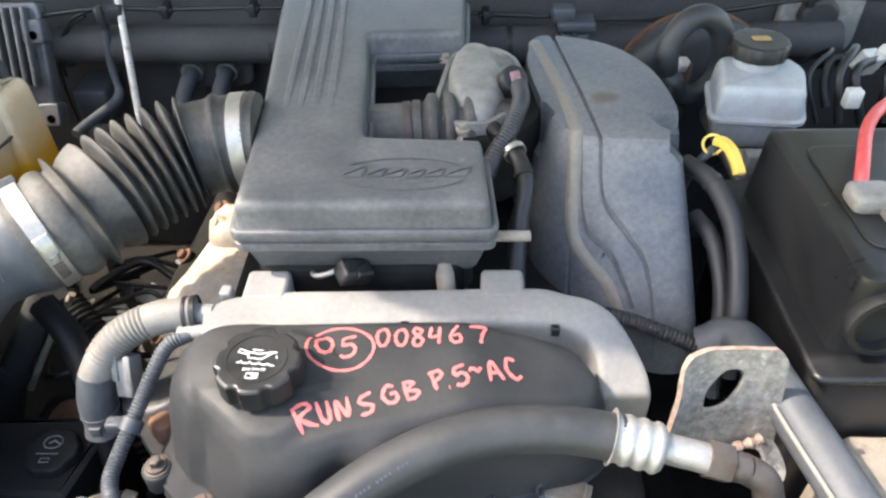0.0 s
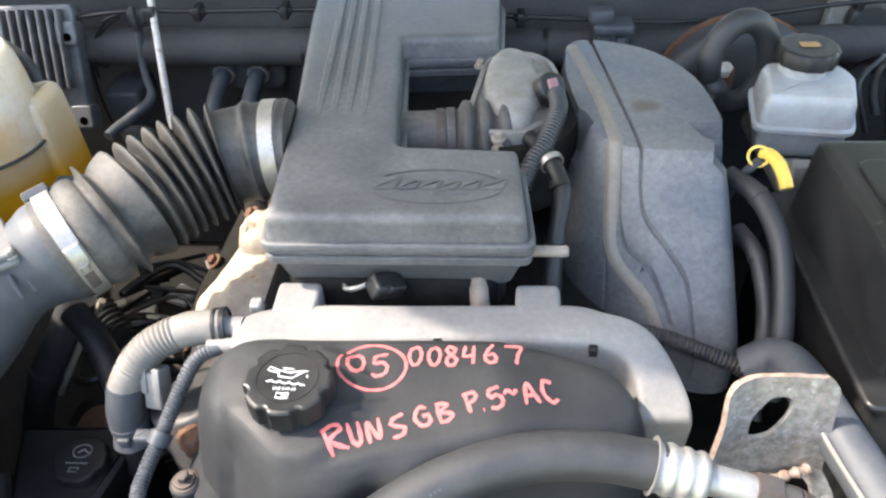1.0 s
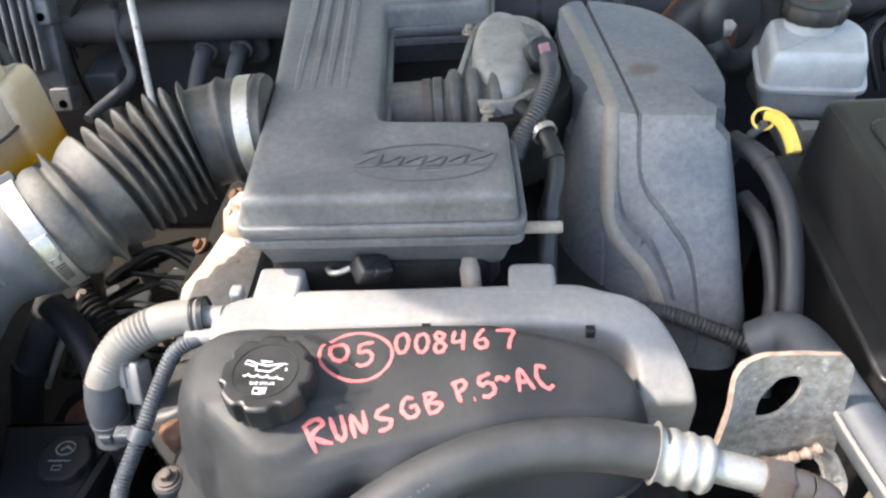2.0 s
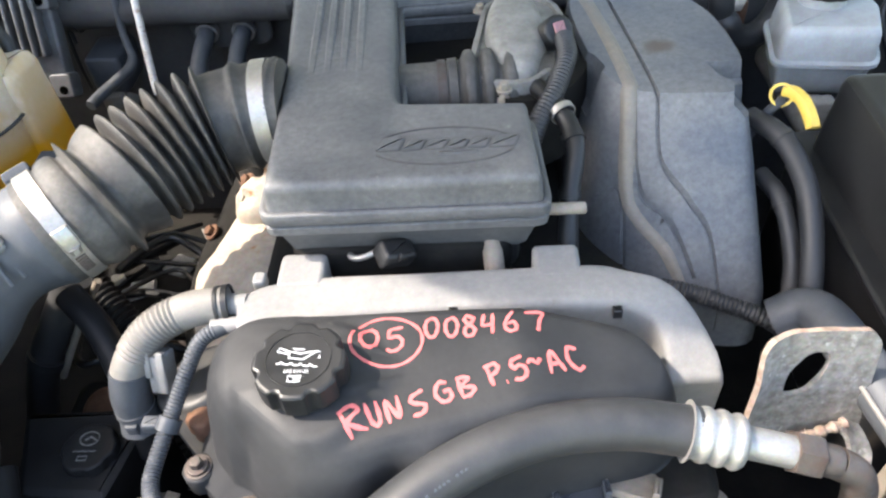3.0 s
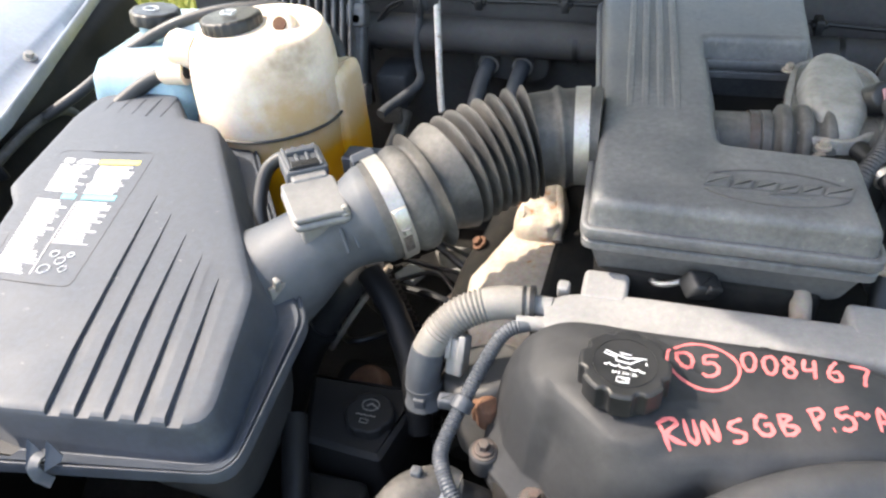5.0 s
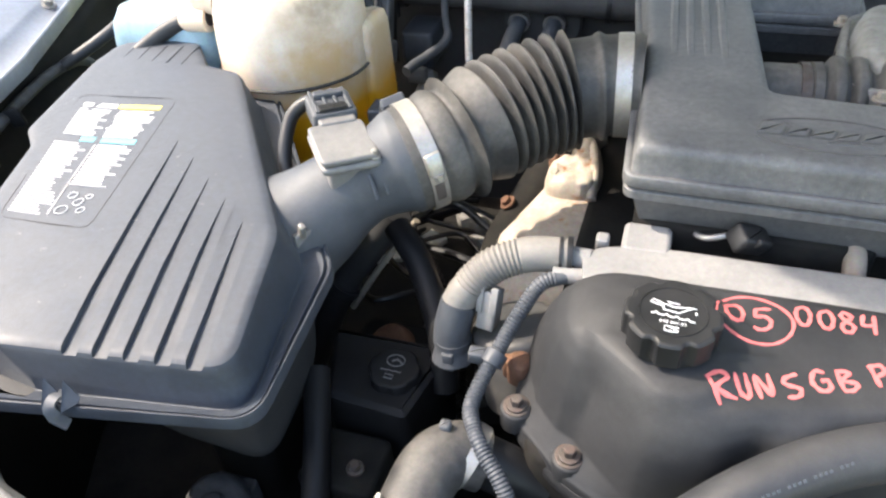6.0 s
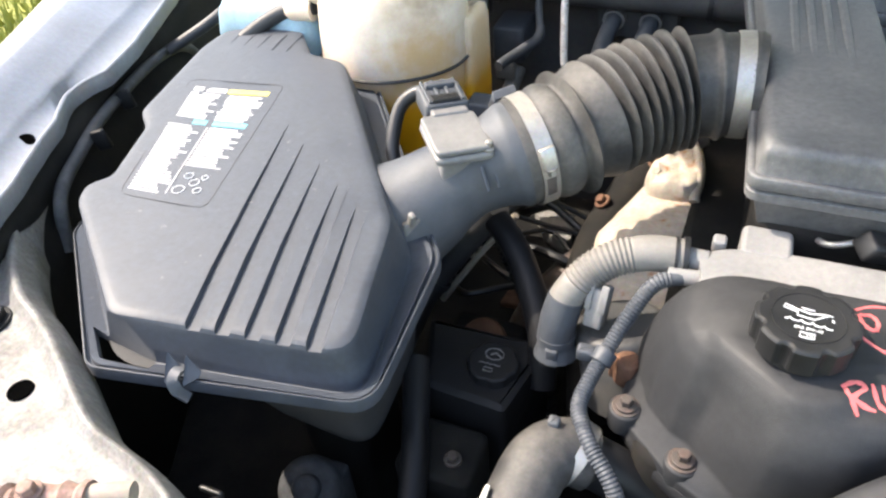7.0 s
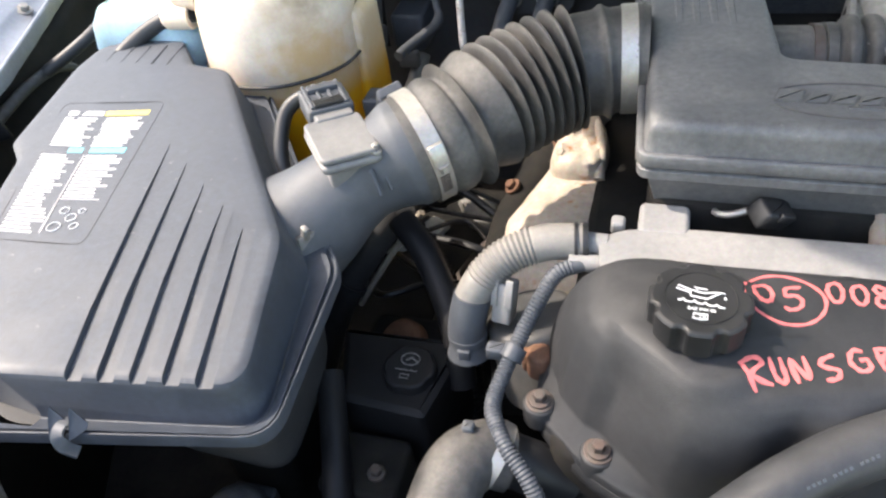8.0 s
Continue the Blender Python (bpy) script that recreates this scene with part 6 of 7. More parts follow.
# ---- right side: brake parts, battery, hoses ----
def brake_parts():
    b = thing("brake_booster", "dark brake booster drum with a rusty rim", "brake booster")
    m = pose(0.378, 1.03, 0.895, 78, 0, 0)
    bm = bmesh.new()
    disc(bm, m @ pose(0, 0, 0.0), 0.125, 0.05, 56, 0.02)
    part("drum", bm, "hose", b)
    bm = bmesh.new()
    ring_band(bm, m @ Vector((0, 0, 0.012)), m.to_3x3() @ Vector((0, 0, 1)), 0.124, 0.012, 0.005, 64)
    part("rim", bm, "rust", b, "rusty crimped rim")
    h = thing("booster_vacuum_hose", "thick black hose looped beside the brake reservoir", "hose")
    loop = [(0.342 + 0.042 * math.cos(u) - 0.006 * math.sin(u), 0.93 + 0.012 * math.cos(u), 1.004 + 0.058 * math.sin(u)) for u in [math.radians(k) for k in range(-150, 181, 30)]]
    tube("hose", [(0.30, 0.97, 0.92)] + loop + [(0.322, 0.945, 0.93), (0.335, 0.955, 0.90)], 0.0158, "hose", h, seg=24)
    bm = bmesh.new()
    ring_band(bm, (0.304, 0.918, 0.968), (0.55, 0.1, -0.8), 0.016, 0.010, 0.0014, 32)
    part("hose_clamp", bm, "bolt", h)
    r = thing("brake_fluid_reservoir", "milky white brake fluid reservoir with black cap", "brake reservoir")
    poly = rounded([(0.337, 0.815), (0.452, 0.80), (0.478, 0.875), (0.462, 0.915), (0.36, 0.92)], 0.018, 5)
    bm = bmesh.new()
    stack(bm, poly, [(0.925, 0.02), (0.94, 0.008), (0.968, 0.004), (0.970, -0.002), (0.975, -0.002), (0.977, 0.003), (1.005, 0.006), (1.012, 0.009), (1.0155, 0.013)])
    part("body", bm, "brakeres", r, smooth=50)
    bm = bmesh.new()
    mc = pose(0.405, 0.885, 1.01)
    disc(bm, mc, 0.028, 0.022, 36, 0.002)
    part("neck", bm, "brakeres", r)
    bm = bmesh.new()
    disc(bm, mc @ pose(0, 0, 0.02), 0.037, 0.020, 80, 0.003, 14, 0.0015, 0.5)
    cap = part("cap", bm, "cap", r, "black screw cap")
    bm = bmesh.new()
    slab(bm, -0.012, 0.012, -0.007, 0.007, 0.0405, 0.0412, 0.004, 0.0003, mc)
    part("cap_mark", bm, "fadedyellow", cap, "faded orange warning mark")
    bm = bmesh.new()
    q = pose(0.40, 0.80, 0.90, 90, 0, 0)
    disc(bm, q @ pose(0, 0, -0.16), 0.022, 0.18, 28, 0.004)
    c = thing("brake_master_cylinder", "cast aluminium brake master cylinder", "master cylinder")
    part("cylinder", bm, "castalu", c)
    bm = bmesh.new()
    slab(bm, 0.385, 0.41, 0.78, 0.80, 0.90, 0.94, 0.004, 0.002)
    part("port", bm, "castalu", c)
    s = thing("steering_plate", "grey metal plate with a round plug on the firewall", "plate")
    bm = bmesh.new()
    slab(bm, 0.53, 0.66, -0.06, 0.06, 0, 0.02, 0.02, 0.003, pose(0, 1.14, 0.98, 90, 0, 0))
    part("plate", bm, "castalu", s)
    bm = bmesh.new()
    disc(bm, pose(0.585, 1.12, 0.985, 90, 0, 0), 0.03, 0.02, 32, 0.005)
    part("plug", bm, "hose", s)


brake_parts()


def battery():
    b = thing("battery", "black battery under a glossy plastic cover", "battery")
    bm = bmesh.new()
    mould_between(bm, [(0.352, 0.452), (0.66, 0.452), (0.66, 0.722), (0.352, 0.722)], [(0.364, 0.462), (0.648, 0.462), (0.648, 0.712), (0.364, 0.712)], [0.014] * 4,
                  [(0.76, 0, 0), (0.80, 0, 0), (1.015, 0.8, 0), (1.021, 0.95, 0), (1.024, 1, 0.004)])
    part("case", bm, "battery", b, smooth=40)
    bm = bmesh.new()
    slab(bm, 0.336, 0.68, 0.425, 0.74, 0.925, 0.934, 0.012, 0.003)
    part("tray_rim", bm, "battery", b, "dusty black tray rim")
    bm = bmesh.new()
    slab(bm, 0.345, 0.67, 0.432, 0.735, 0.72, 0.926, 0.012, 0.003)
    part("tray", bm, "battery", b)
    bm = bmesh.new()
    ring_band(bm, (0.392, 0.4535, 0.978), (0, -1, 0.05), 0.028, 0.014, 0.006, 40)
    part("handle_ring", bm, "battery", b)
    bm = bmesh.new()
    slab(bm, 0.385, 0.63, 0.50, 0.67, 1.023, 1.0265, 0.02, 0.001)
    part("top_panel", bm, "battery", b)
    t = thing("battery_cable", "red battery cable with a grey terminal clamp", "cable")
    tube("cable", [(0.405, 0.580, 1.036), (0.412, 0.602, 1.048), (0.445, 0.668, 1.052), (0.488, 0.717, 1.05), (0.55, 0.76, 1.04)], 0.0066, "red", t)
    bm = bmesh.new()
    slab(bm, 0.388, 0.430, 0.548, 0.584, 1.024, 1.044, 0.010, 0.005)
    slab(bm, 0.412, 0.436, 0.520, 0.566, 1.024, 1.038, 0.006, 0.004)
    part("terminal", bm, "castalu", t)
    w = thing("wiring_bundle", "bundle of thin black wires behind the battery", "wires")
    rng = random.Random(3)
    for i in range(6):
        x = 0.5 + 0.03 * i
        tube("wire", [(x, 0.86, 0.94), (x - 0.01 + rng.uniform(-.02, .02), 0.88, 1.0), (x + 0.02, 0.92, 1.01 + rng.uniform(-.02, .03)), (x + rng.uniform(0, .08), 0.98, 0.98), (x + 0.05, 1.05, 0.93)], rng.choice((0.004, 0.006, 0.003)), "cap", w, seg=10)
    bm = bmesh.new()
    slab(bm, 0.515, 0.535, 0.835, 0.85, 0.975, 1.0, 0.003, 0.002)
    part("tag", bm, "white", w, "white wire tag")


battery()


def oil_dipstick():
    d = thing("oil_dipstick", "yellow engine oil dipstick handle", "dipstick")
    m = Matrix.Translation((0.298, 0.655, 1.015))
    bm = bmesh.new()
    line = spline([(0.006, 0.045, 0.001), (0.011, 0.036, 0.004), (0.016, 0.020, 0.003), (0.020, 0.004, -0.006), (0.021, -0.004, -0.012)], 6)
    sweep(bm, [m @ p for p in line], 1.0, section=[(-0.0066, -0.005), (-0.0062, 0.0), (-0.004, 0.0035), (0.004, 0.0035), (0.0062, 0.0), (0.0066, -0.005)])
    part("handle", bm, "yellow", d)
    bm = bmesh.new()
    ring_band(bm, m @ Vector((0.001, 0.040, -0.002)), (-0.3, -0.8, 0.5), 0.0092, 0.006, 0.0026)
    part("handle_ring", bm, "yellow", d)
    tube("tube", [(0.299, 0.690, 1.01), (0.288, 0.70, 0.98), (0.285, 0.72, 0.92), (0.29, 0.72, 0.86)], 0.005, "duct", d)


oil_dipstick()


def right_hoses():
    for pts, r, nm, lab in (
            ([(0.275, 0.70, 0.985), (0.296, 0.66, 0.985), (0.308, 0.61, 0.965), (0.307, 0.56, 0.93), (0.301, 0.52, 0.89), (0.297, 0.50, 0.85)], 0.0108, "heater_hose", "dusty black hose beside the battery"),
            ([(0.285, 0.66, 0.94), (0.296, 0.62, 0.935), (0.300, 0.57, 0.90), (0.292, 0.53, 0.86), (0.286, 0.50, 0.82)], 0.0092, "heater_hose", "thin dusty black hose beside the battery"),
            ([(0.15, 0.545, 0.902), (0.185, 0.534, 0.902), (0.215, 0.522, 0.899), (0.26, 0.501, 0.892), (0.285, 0.49, 0.872)], 0.0085, "harness_sleeve", "black corrugated harness sleeve behind the bracket")):
        h = thing(nm, lab, "hose")
        if nm == "harness_sleeve":
            corrugated("sleeve", pts, r, "hose", h)
        else:
            tube("hose", pts, r, "hose", h)
            for k in (1, 4):
                bm = bmesh.new()
                ring_band(bm, pts[k], Vector(pts[min(k + 1, len(pts) - 1)]) - Vector(pts[k - 1]), r, 0.007, 0.0010, 28)
                part("hose_clamp", bm, "hose", h)
    p = thing("coolant_pipe", "dusty grey metal pipe running to the front", "pipe")
    tube("pipe", [(0.262, 0.50, 0.895), (0.285, 0.497, 0.912), (0.297, 0.47, 0.92), (0.312, 0.40, 0.918), (0.33, 0.31, 0.914), (0.36, 0.18, 0.90)], 0.021, "duct", p, seg=28)
    tube("seam", [(0.284, 0.487, 0.934), (0.2905, 0.40, 0.930), (0.3085, 0.31, 0.926), (0.339, 0.18, 0.912)], 0.0022, "conduit", p, "pale raised seam", seg=8)


right_hoses()


def bracket():
    """A rusty steel lifting plate with a slot: upright, its left side curled towards the front into a flared foot."""
    b = thing("lifting_bracket", "rusty bare steel lifting bracket with a slotted hole", "bracket")
    nu, nv = 30, 26
    bm = bmesh.new()

    def at(u, v):
        z = 0.994 - 0.120 * v
        left = 0.2005 - 0.002 * v - 0.026 * max(0.0, v - 0.35) ** 1.2
        right = 0.2905 + 0.012 * v
        drop = (1 - min(1.0, v / 0.16)) ** 2
        left, right = left + 0.007 * drop, right - 0.011 * drop                  # rounded shoulders
        x = left + (right - left) * u
        curl = max(0.0, 1 - u / 0.27)
        y = 0.412 - 0.016 * v - (0.007 + 0.024 * v) * curl ** 1.6
        return Vector((x, y, z - 0.004 * abs(u - 0.55) * drop + 0.006 * curl * v))
    g = {}
    for i in range(nu + 1):
        for j in range(nv + 1):
            u, v = i / nu, (j / nv) ** 1.25
            p = at(u, v)
            n = (at(min(1, u + .01), v) - at(max(0, u - .01), v)).cross(at(u, max(0, v - .01)) - at(u, min(1, v + .01))).normalized()
            dent = 0.0006 * noise.noise(p * 130)
            g[i, j] = (bm.verts.new(p - n * (0.0022 + dent)), bm.verts.new(p + n * 0.0022))
    for i in range(nu):
        for j in range(nv):
            for k in (0, 1):
                q = [g[c][k] for c in ((i, j), (i + 1, j), (i + 1, j + 1), (i, j + 1))]
                bm.faces.new(q if k else q[::-1])
    rim = [(i, 0) for i in range(nu)] + [(nu, j) for j in range(nv)] + [(i, nv) for i in range(nu, 0, -1)] + [(0, j) for j in range(nv, 0, -1)]
    for a0, b0 in zip(rim, rim[1:] + rim[:1]):
        bm.faces.new((g[a0][0], g[b0][0], g[b0][1], g[a0][1])).material_index = 1
    plate = part("plate", bm, "rustplate", b, smooth=35)
    plate.data.materials.append(M["rustrim"])
    bm = bmesh.new()
    stack(bm, rounded([(0.229, 0.921), (0.247, 0.926), (0.2575, 0.950), (0.2565, 0.972), (0.240, 0.972), (0.2275, 0.948)], 0.010, 5), [(-0.45, 0), (-0.36, 0)], pose(0, 0, 0, 90, 0, 0))
    carve(plate, part("slot_cutter", bm, "rustplate"))
    bm = bmesh.new()
    sweep(bm, spline([(0.284, 0.394, 0.892), (0.294, 0.388, 0.882), (0.300, 0.378, 0.868), (0.296, 0.370, 0.856)], 6), 1.0, section=[(-0.010, -0.002), (0.010, -0.002), (0.010, 0.002), (-0.010, 0.002)])
    part("hook", bm, "rustplate", b)
    tube("weld_bead", [(0.240, 0.388, 0.880), (0.256, 0.386, 0.886), (0.272, 0.388, 0.890), (0.286, 0.392, 0.893)], [0.0042 + 0.0010 * math.sin(k * 0.9) + 0.0005 * math.sin(k * 2.3) for k in range(31)], "rustrim", b, "rusty lumpy weld", seg=10)


bracket()


def ac_hose():
    h = thing("air_conditioning_hose", "thick black rubber air-conditioning hose with crimped aluminium end", "hose")
    pts = [(0.145, 0.352, 0.952), (0.09, 0.357, 0.958), (0.03, 0.350, 0.961), (-0.03, 0.328, 0.957), (-0.085, 0.294, 0.945), (-0.14, 0.248, 0.925), (-0.20, 0.19, 0.90), (-0.26, 0.13, 0.87)]
    tube("hose", pts, 0.0195, "hose", h, seg=30)
    line, total = even(spline([(0.136, 0.353, 0.953), (0.156, 0.349, 0.950), (0.176, 0.345, 0.947)], 10), 0.0010)
    rad = [0.0205 + 0.0009 * math.copysign(abs(math.cos(2 * math.pi * s / 0.0122)) ** 0.6, math.cos(2 * math.pi * s / 0.0122)) - 0.25 * max(0, s - 0.036) + 0.0022 * math.exp(-(s / 0.0015) ** 2) for _, s in line]
    bm = bmesh.new()
    sweep(bm, [p for p, _ in line], rad, 36)
    part("crimp", bm, "alu", h, "bright aluminium crimped ferrule", smooth=70)
    tube("end_pipe", [(0.178, 0.346, 0.9475), (0.20, 0.342, 0.944), (0.222, 0.338, 0.940)], 0.0125, "alu", h, seg=22)
    q = Matrix.Translation((0.212, 0.340, 0.942)) @ Vector((1, -0.2, -0.18)).to_track_quat("Z", "Y").to_matrix().to_4x4()
    bm = bmesh.new()
    disc(bm, q, 0.0165, 0.020, 6, 0.0015)
    disc(bm, q @ pose(0, 0, 0.020), 0.0125, 0.014, 24, 0.001)
    part("nut", bm, "bolt", h, "corroded hexagon nut")
    tube("joint", [(0.243, 0.334, 0.936), (0.26, 0.33, 0.925), (0.268, 0.325, 0.90), (0.27, 0.32, 0.86)], 0.0125, "bolt", h)


ac_hose()


# ---- below and between ----
def steering_reservoir():
    p = thing("power_steering_reservoir", "black power steering reservoir with marked cap", "fluid reservoir")
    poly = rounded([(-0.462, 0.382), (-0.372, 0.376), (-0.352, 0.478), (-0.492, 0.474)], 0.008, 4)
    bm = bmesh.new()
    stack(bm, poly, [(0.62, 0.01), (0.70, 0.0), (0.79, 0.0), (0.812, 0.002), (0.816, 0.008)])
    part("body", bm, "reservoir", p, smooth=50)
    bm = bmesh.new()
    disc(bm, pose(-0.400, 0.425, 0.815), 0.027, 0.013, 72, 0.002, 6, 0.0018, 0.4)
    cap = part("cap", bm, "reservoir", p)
    flat = lambda x, y: 0.8282
    bm = bmesh.new()
    c = Vector((-0.401, 0.4335, 0))
    ribbon(bm, [c + Vector((math.cos(k * .35) * 0.0095, math.sin(k * .35) * 0.0075, 0)) for k in range(19)], 0.0014, flat, 0.0004, 0.0003)
    ribbon(bm, [c + Vector(v) for v in ((-0.004, -0.002, 0), (0.001, 0.002, 0), (0.009, -0.003, 0))], 0.003, flat, 0.0004, 0.0003)
    ribbon(bm, [c + Vector((-0.012 + 0.0016 * k, -0.014 + (0.001 if k % 4 == 2 else 0), 0)) for k in range(15)], 0.0013, flat, 0.0004, 0.0003)
    ribbon(bm, [c + Vector(v) for v in ((-0.005, -0.019, 0), (0.004, -0.019, 0), (0.004, -0.0235, 0), (-0.005, -0.0235, 0), (-0.005, -0.019, 0))], 0.0014, flat, 0.0004, 0.0003)
    part("cap_mark", bm, "sensor", cap, "grey printed symbols")


steering_reservoir()


def thermostat_hose():
    h = thing("radiator_hose", "dusty grey rubber radiator hose elbow with clamp", "hose")
    tube("hose", [(-0.282, 0.334, 0.846), (-0.300, 0.330, 0.853), (-0.316, 0.314, 0.857), (-0.324, 0.285, 0.853), (-0.330, 0.22, 0.832), (-0.335, 0.12, 0.77)], 0.0285, "rubber", h, seg=32)
    bm = bmesh.new()
    ring_band(bm, (-0.293, 0.332, 0.850), (-0.85, 0.1, 0.4), 0.029, 0.011, 0.0015, 48)
    part("hose_clamp", bm, "zinc", h)
    tube("neck", [(-0.29, 0.333, 0.848), (-0.265, 0.336, 0.835), (-0.235, 0.342, 0.81)], 0.0235, "cap", h, "dark thermostat neck")
    bm = bmesh.new()
    slab(bm, -0.318, -0.308, 0.328, 0.338, 0.872, 0.889, 0.003, 0.002)
    part("clamp_tail", bm, "duct", h)
    bm = bmesh.new()
    n0 = Vector((-0.72, -0.1, 0.62)).normalized()
    sweep(bm, [p + n0 * 0.0290 for p in (Vector((-0.3265, 0.268, 0.8555)), Vector((-0.3285, 0.248, 0.847)), Vector((-0.330, 0.222, 0.8335)))], [0.5, 1.0, 1.2], section=[(-0.006, -0.0010), (0.006, -0.0010), (0.006, 0.0006), (-0.006, 0.0006)], up=n0)
    part("sticker", bm, "white", h, "torn white paper sticker")


thermostat_hose()


def exhaust_side():
    s = thing("exhaust_heat_shield", "bright sunlit tan heat shield with rusty fixing", "heat shield")
    rng = random.Random(8)
    bm = bmesh.new()
    nu, nv = 16, 34
    g = {}
    for i in range(nu + 1):
        for j in range(nv + 1):
            v = j / nv
            y = 0.455 + 0.345 * v
            left = -0.272 - 0.072 * math.sin(min(1.0, v / 0.55) * 1.57) + 0.055 * max(0.0, v - 0.55) / 0.45
            right = -0.222 - 0.020 * v
            u = i / nu
            x = left + (right - left) * u
            z = 0.842 + 0.022 * v + 0.012 * math.sin(u * 2.2) - 0.085 * max(0.0, 0.22 - u) - 0.02 * max(0.0, v - 0.85) / 0.15 + 0.0025 * noise.noise(Vector((x * 60, y * 60, 1)))
            g[i, j] = (bm.verts.new((x, y, z)), bm.verts.new((x + 0.001, y, z - 0.004)))
    for i in range(nu):
        for j in range(nv):
            for k in (0, 1):
                q = [g[c][k] for c in ((i, j), (i + 1, j), (i + 1, j + 1), (i, j + 1))]
                bm.faces.new(q if not k else q[::-1])
    rim = [(i, 0) for i in range(nu)] + [(nu, j) for j in range(nv)] + [(i, nv) for i in range(nu, 0, -1)] + [(0, j) for j in range(nv, 0, -1)]
    for a0, b0 in zip(rim, rim[1:] + rim[:1]):
        bm.faces.new((g[a0][0], g[b0][0], g[b0][1], g[a0][1]))
    part("shield", bm, "shield", s, smooth=60)
    # crumpled lug with a stud at the back of the shield
    bm = bmesh.new()
    low = [(-0.300, 0.700), (-0.268, 0.690), (-0.240, 0.700), (-0.236, 0.745), (-0.246, 0.790), (-0.262, 0.815), (-0.284, 0.800), (-0.276, 0.760), (-0.304, 0.742)]
    pillow(bm, low, [(-0.267 + (x + 0.267) * 0.66, 0.745 + (y - 0.745) * 0.72) for x, y in low], [(0, 0), (0.08, 0.5), (0.35, 0.85), (1, 1)], 0.850, lambda x, y: 0.892 + 0.006 * noise.noise(Vector((x * 70, y * 70, 5))), inner=4, n=6)
    part("lug", bm, "shield", s, smooth=50)
    hexbolt("stud", (-0.298, 0.766, 0.872), (-0.6, -0.3, 0.75), s, 0.008, 0.012, "rust")
    hexbolt("stud", (-0.288, 0.716, 0.884), (-0.5, -0.3, 0.8), s, 0.006, 0.010, "tan")
    tube("rib", [(-0.244, 0.690, 0.872), (-0.246, 0.735, 0.893), (-0.258, 0.790, 0.886)], 0.006, "shield", s)
    e = thing("exhaust_manifold", "dark grey rounded exhaust casting beside the heat shield", "exhaust manifold")
    tube("runner", [(-0.300, 0.86, 0.83), (-0.330, 0.78, 0.79), (-0.348, 0.70, 0.772), (-0.345, 0.62, 0.75), (-0.320, 0.55, 0.73), (-0.30, 0.48, 0.71)], 0.032, "dark", e, seg=28)
    for y, x, z in ((0.74, -0.336, 0.782), (0.62, -0.345, 0.75)):
        hexbolt("stud", (x - 0.02, y, z + 0.03), (-0.5, -0.2, 0.8), e, 0.007, 0.011, "rust")
    m2 = thing("small_bracket", "sunlit pale metal bracket tab beside the bellows", "bracket")
    bm = bmesh.new()
    slab(bm, -0.012, 0.012, -0.016, 0.016, -0.10, 0.006, 0.004, 0.002, pose(-0.262, 0.815, 0.925, 12, -10, 20))
    part("tab", bm, "shield", m2)
    k = thing("cam_sensor_housing", "dark grey round plastic housing beside the valve cover", "housing")
    bm = bmesh.new()
    disc(bm, pose(-0.265, 0.452, 0.80, -12, -14, 0), 0.045, 0.085, 40, 0.006)
    part("housing", bm, "plastic", k)
    w = thing("cable_connector", "dusty grey-tan plastic wiring connector", "connector")
    m = pose(-0.306, 0.446, 0.892, -20, 0, -10)
    bm = bmesh.new()
    slab(bm, -0.009, 0.009, -0.010, 0.010, 0.0, 0.04, 0.003, 0.002, m)
    slab(bm, -0.010, -0.004, -0.012, -0.008, 0.018, 0.046, 0.001, 0.001, m)
    slab(bm, 0.003, 0.010, -0.012, -0.008, 0.018, 0.046, 0.001, 0.001, m)
    part("housing", bm, "loom", w)
    b = thing("canister_bracket", "pale metal bracket plate deep in the bay", "bracket")
    bm = bmesh.new()
    stack(bm, [Vector((x, y, 0)) for x, y in ((-0.538, 1.056), (-0.458, 1.056), (-0.446, 0.99), (-0.453, 0.961), (-0.501, 0.993))], [(0.505, 0.001), (0.526, 0), (0.53, 0.002)])
    part("plate", bm, "castalu", b)
    r = thing("rusty_sender", "rusty round sender beside the valve cover", "sender")
    bm = bmesh.new()
    disc(bm, pose(-0.268, 0.418, 0.862), 0.012, 0.026, 24, 0.003)
    part("body", bm, "rust", r)
    bm = bmesh.new()
    slab(bm, -0.284, -0.262, 0.414, 0.436, 0.86, 0.884, 0.004, 0.003)
    part("clip", bm, "rust", r)
    d = thing("lower_hose", "black hose running down beside the reservoir", "hose")
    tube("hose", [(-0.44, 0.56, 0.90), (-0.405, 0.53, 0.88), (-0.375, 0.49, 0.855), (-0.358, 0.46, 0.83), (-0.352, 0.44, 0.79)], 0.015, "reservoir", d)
    d = thing("exhaust_pipe", "rusty exhaust pipe deep in the bay", "pipe")
    tube("pipe", [(-0.24, 0.88, 0.74), (-0.34, 0.74, 0.74), (-0.42, 0.64, 0.66), (-0.44, 0.60, 0.49)], 0.03, "bolt", d)
    d = thing("front_wiring_plug", "small grey wiring plug under the resonator", "connector")
    bm = bmesh.new()
    m = pose(-0.087, 0.532, 0.972, 20, 25, 35)
    slab(bm, -0.020, 0.014, -0.011, 0.011, -0.010, 0.010, 0.004, 0.003, m)
    slab(bm, -0.008, 0.004, -0.013, -0.008, 0.004, 0.013, 0.002, 0.001, m)
    part("plug", bm, "cap", d)
    tube("lead", [(-0.10, 0.535, 0.975), (-0.118, 0.53, 0.970), (-0.13, 0.535, 0.965), (-0.135, 0.55, 0.96)], 0.003, "zinc", d, seg=10)


exhaust_side()


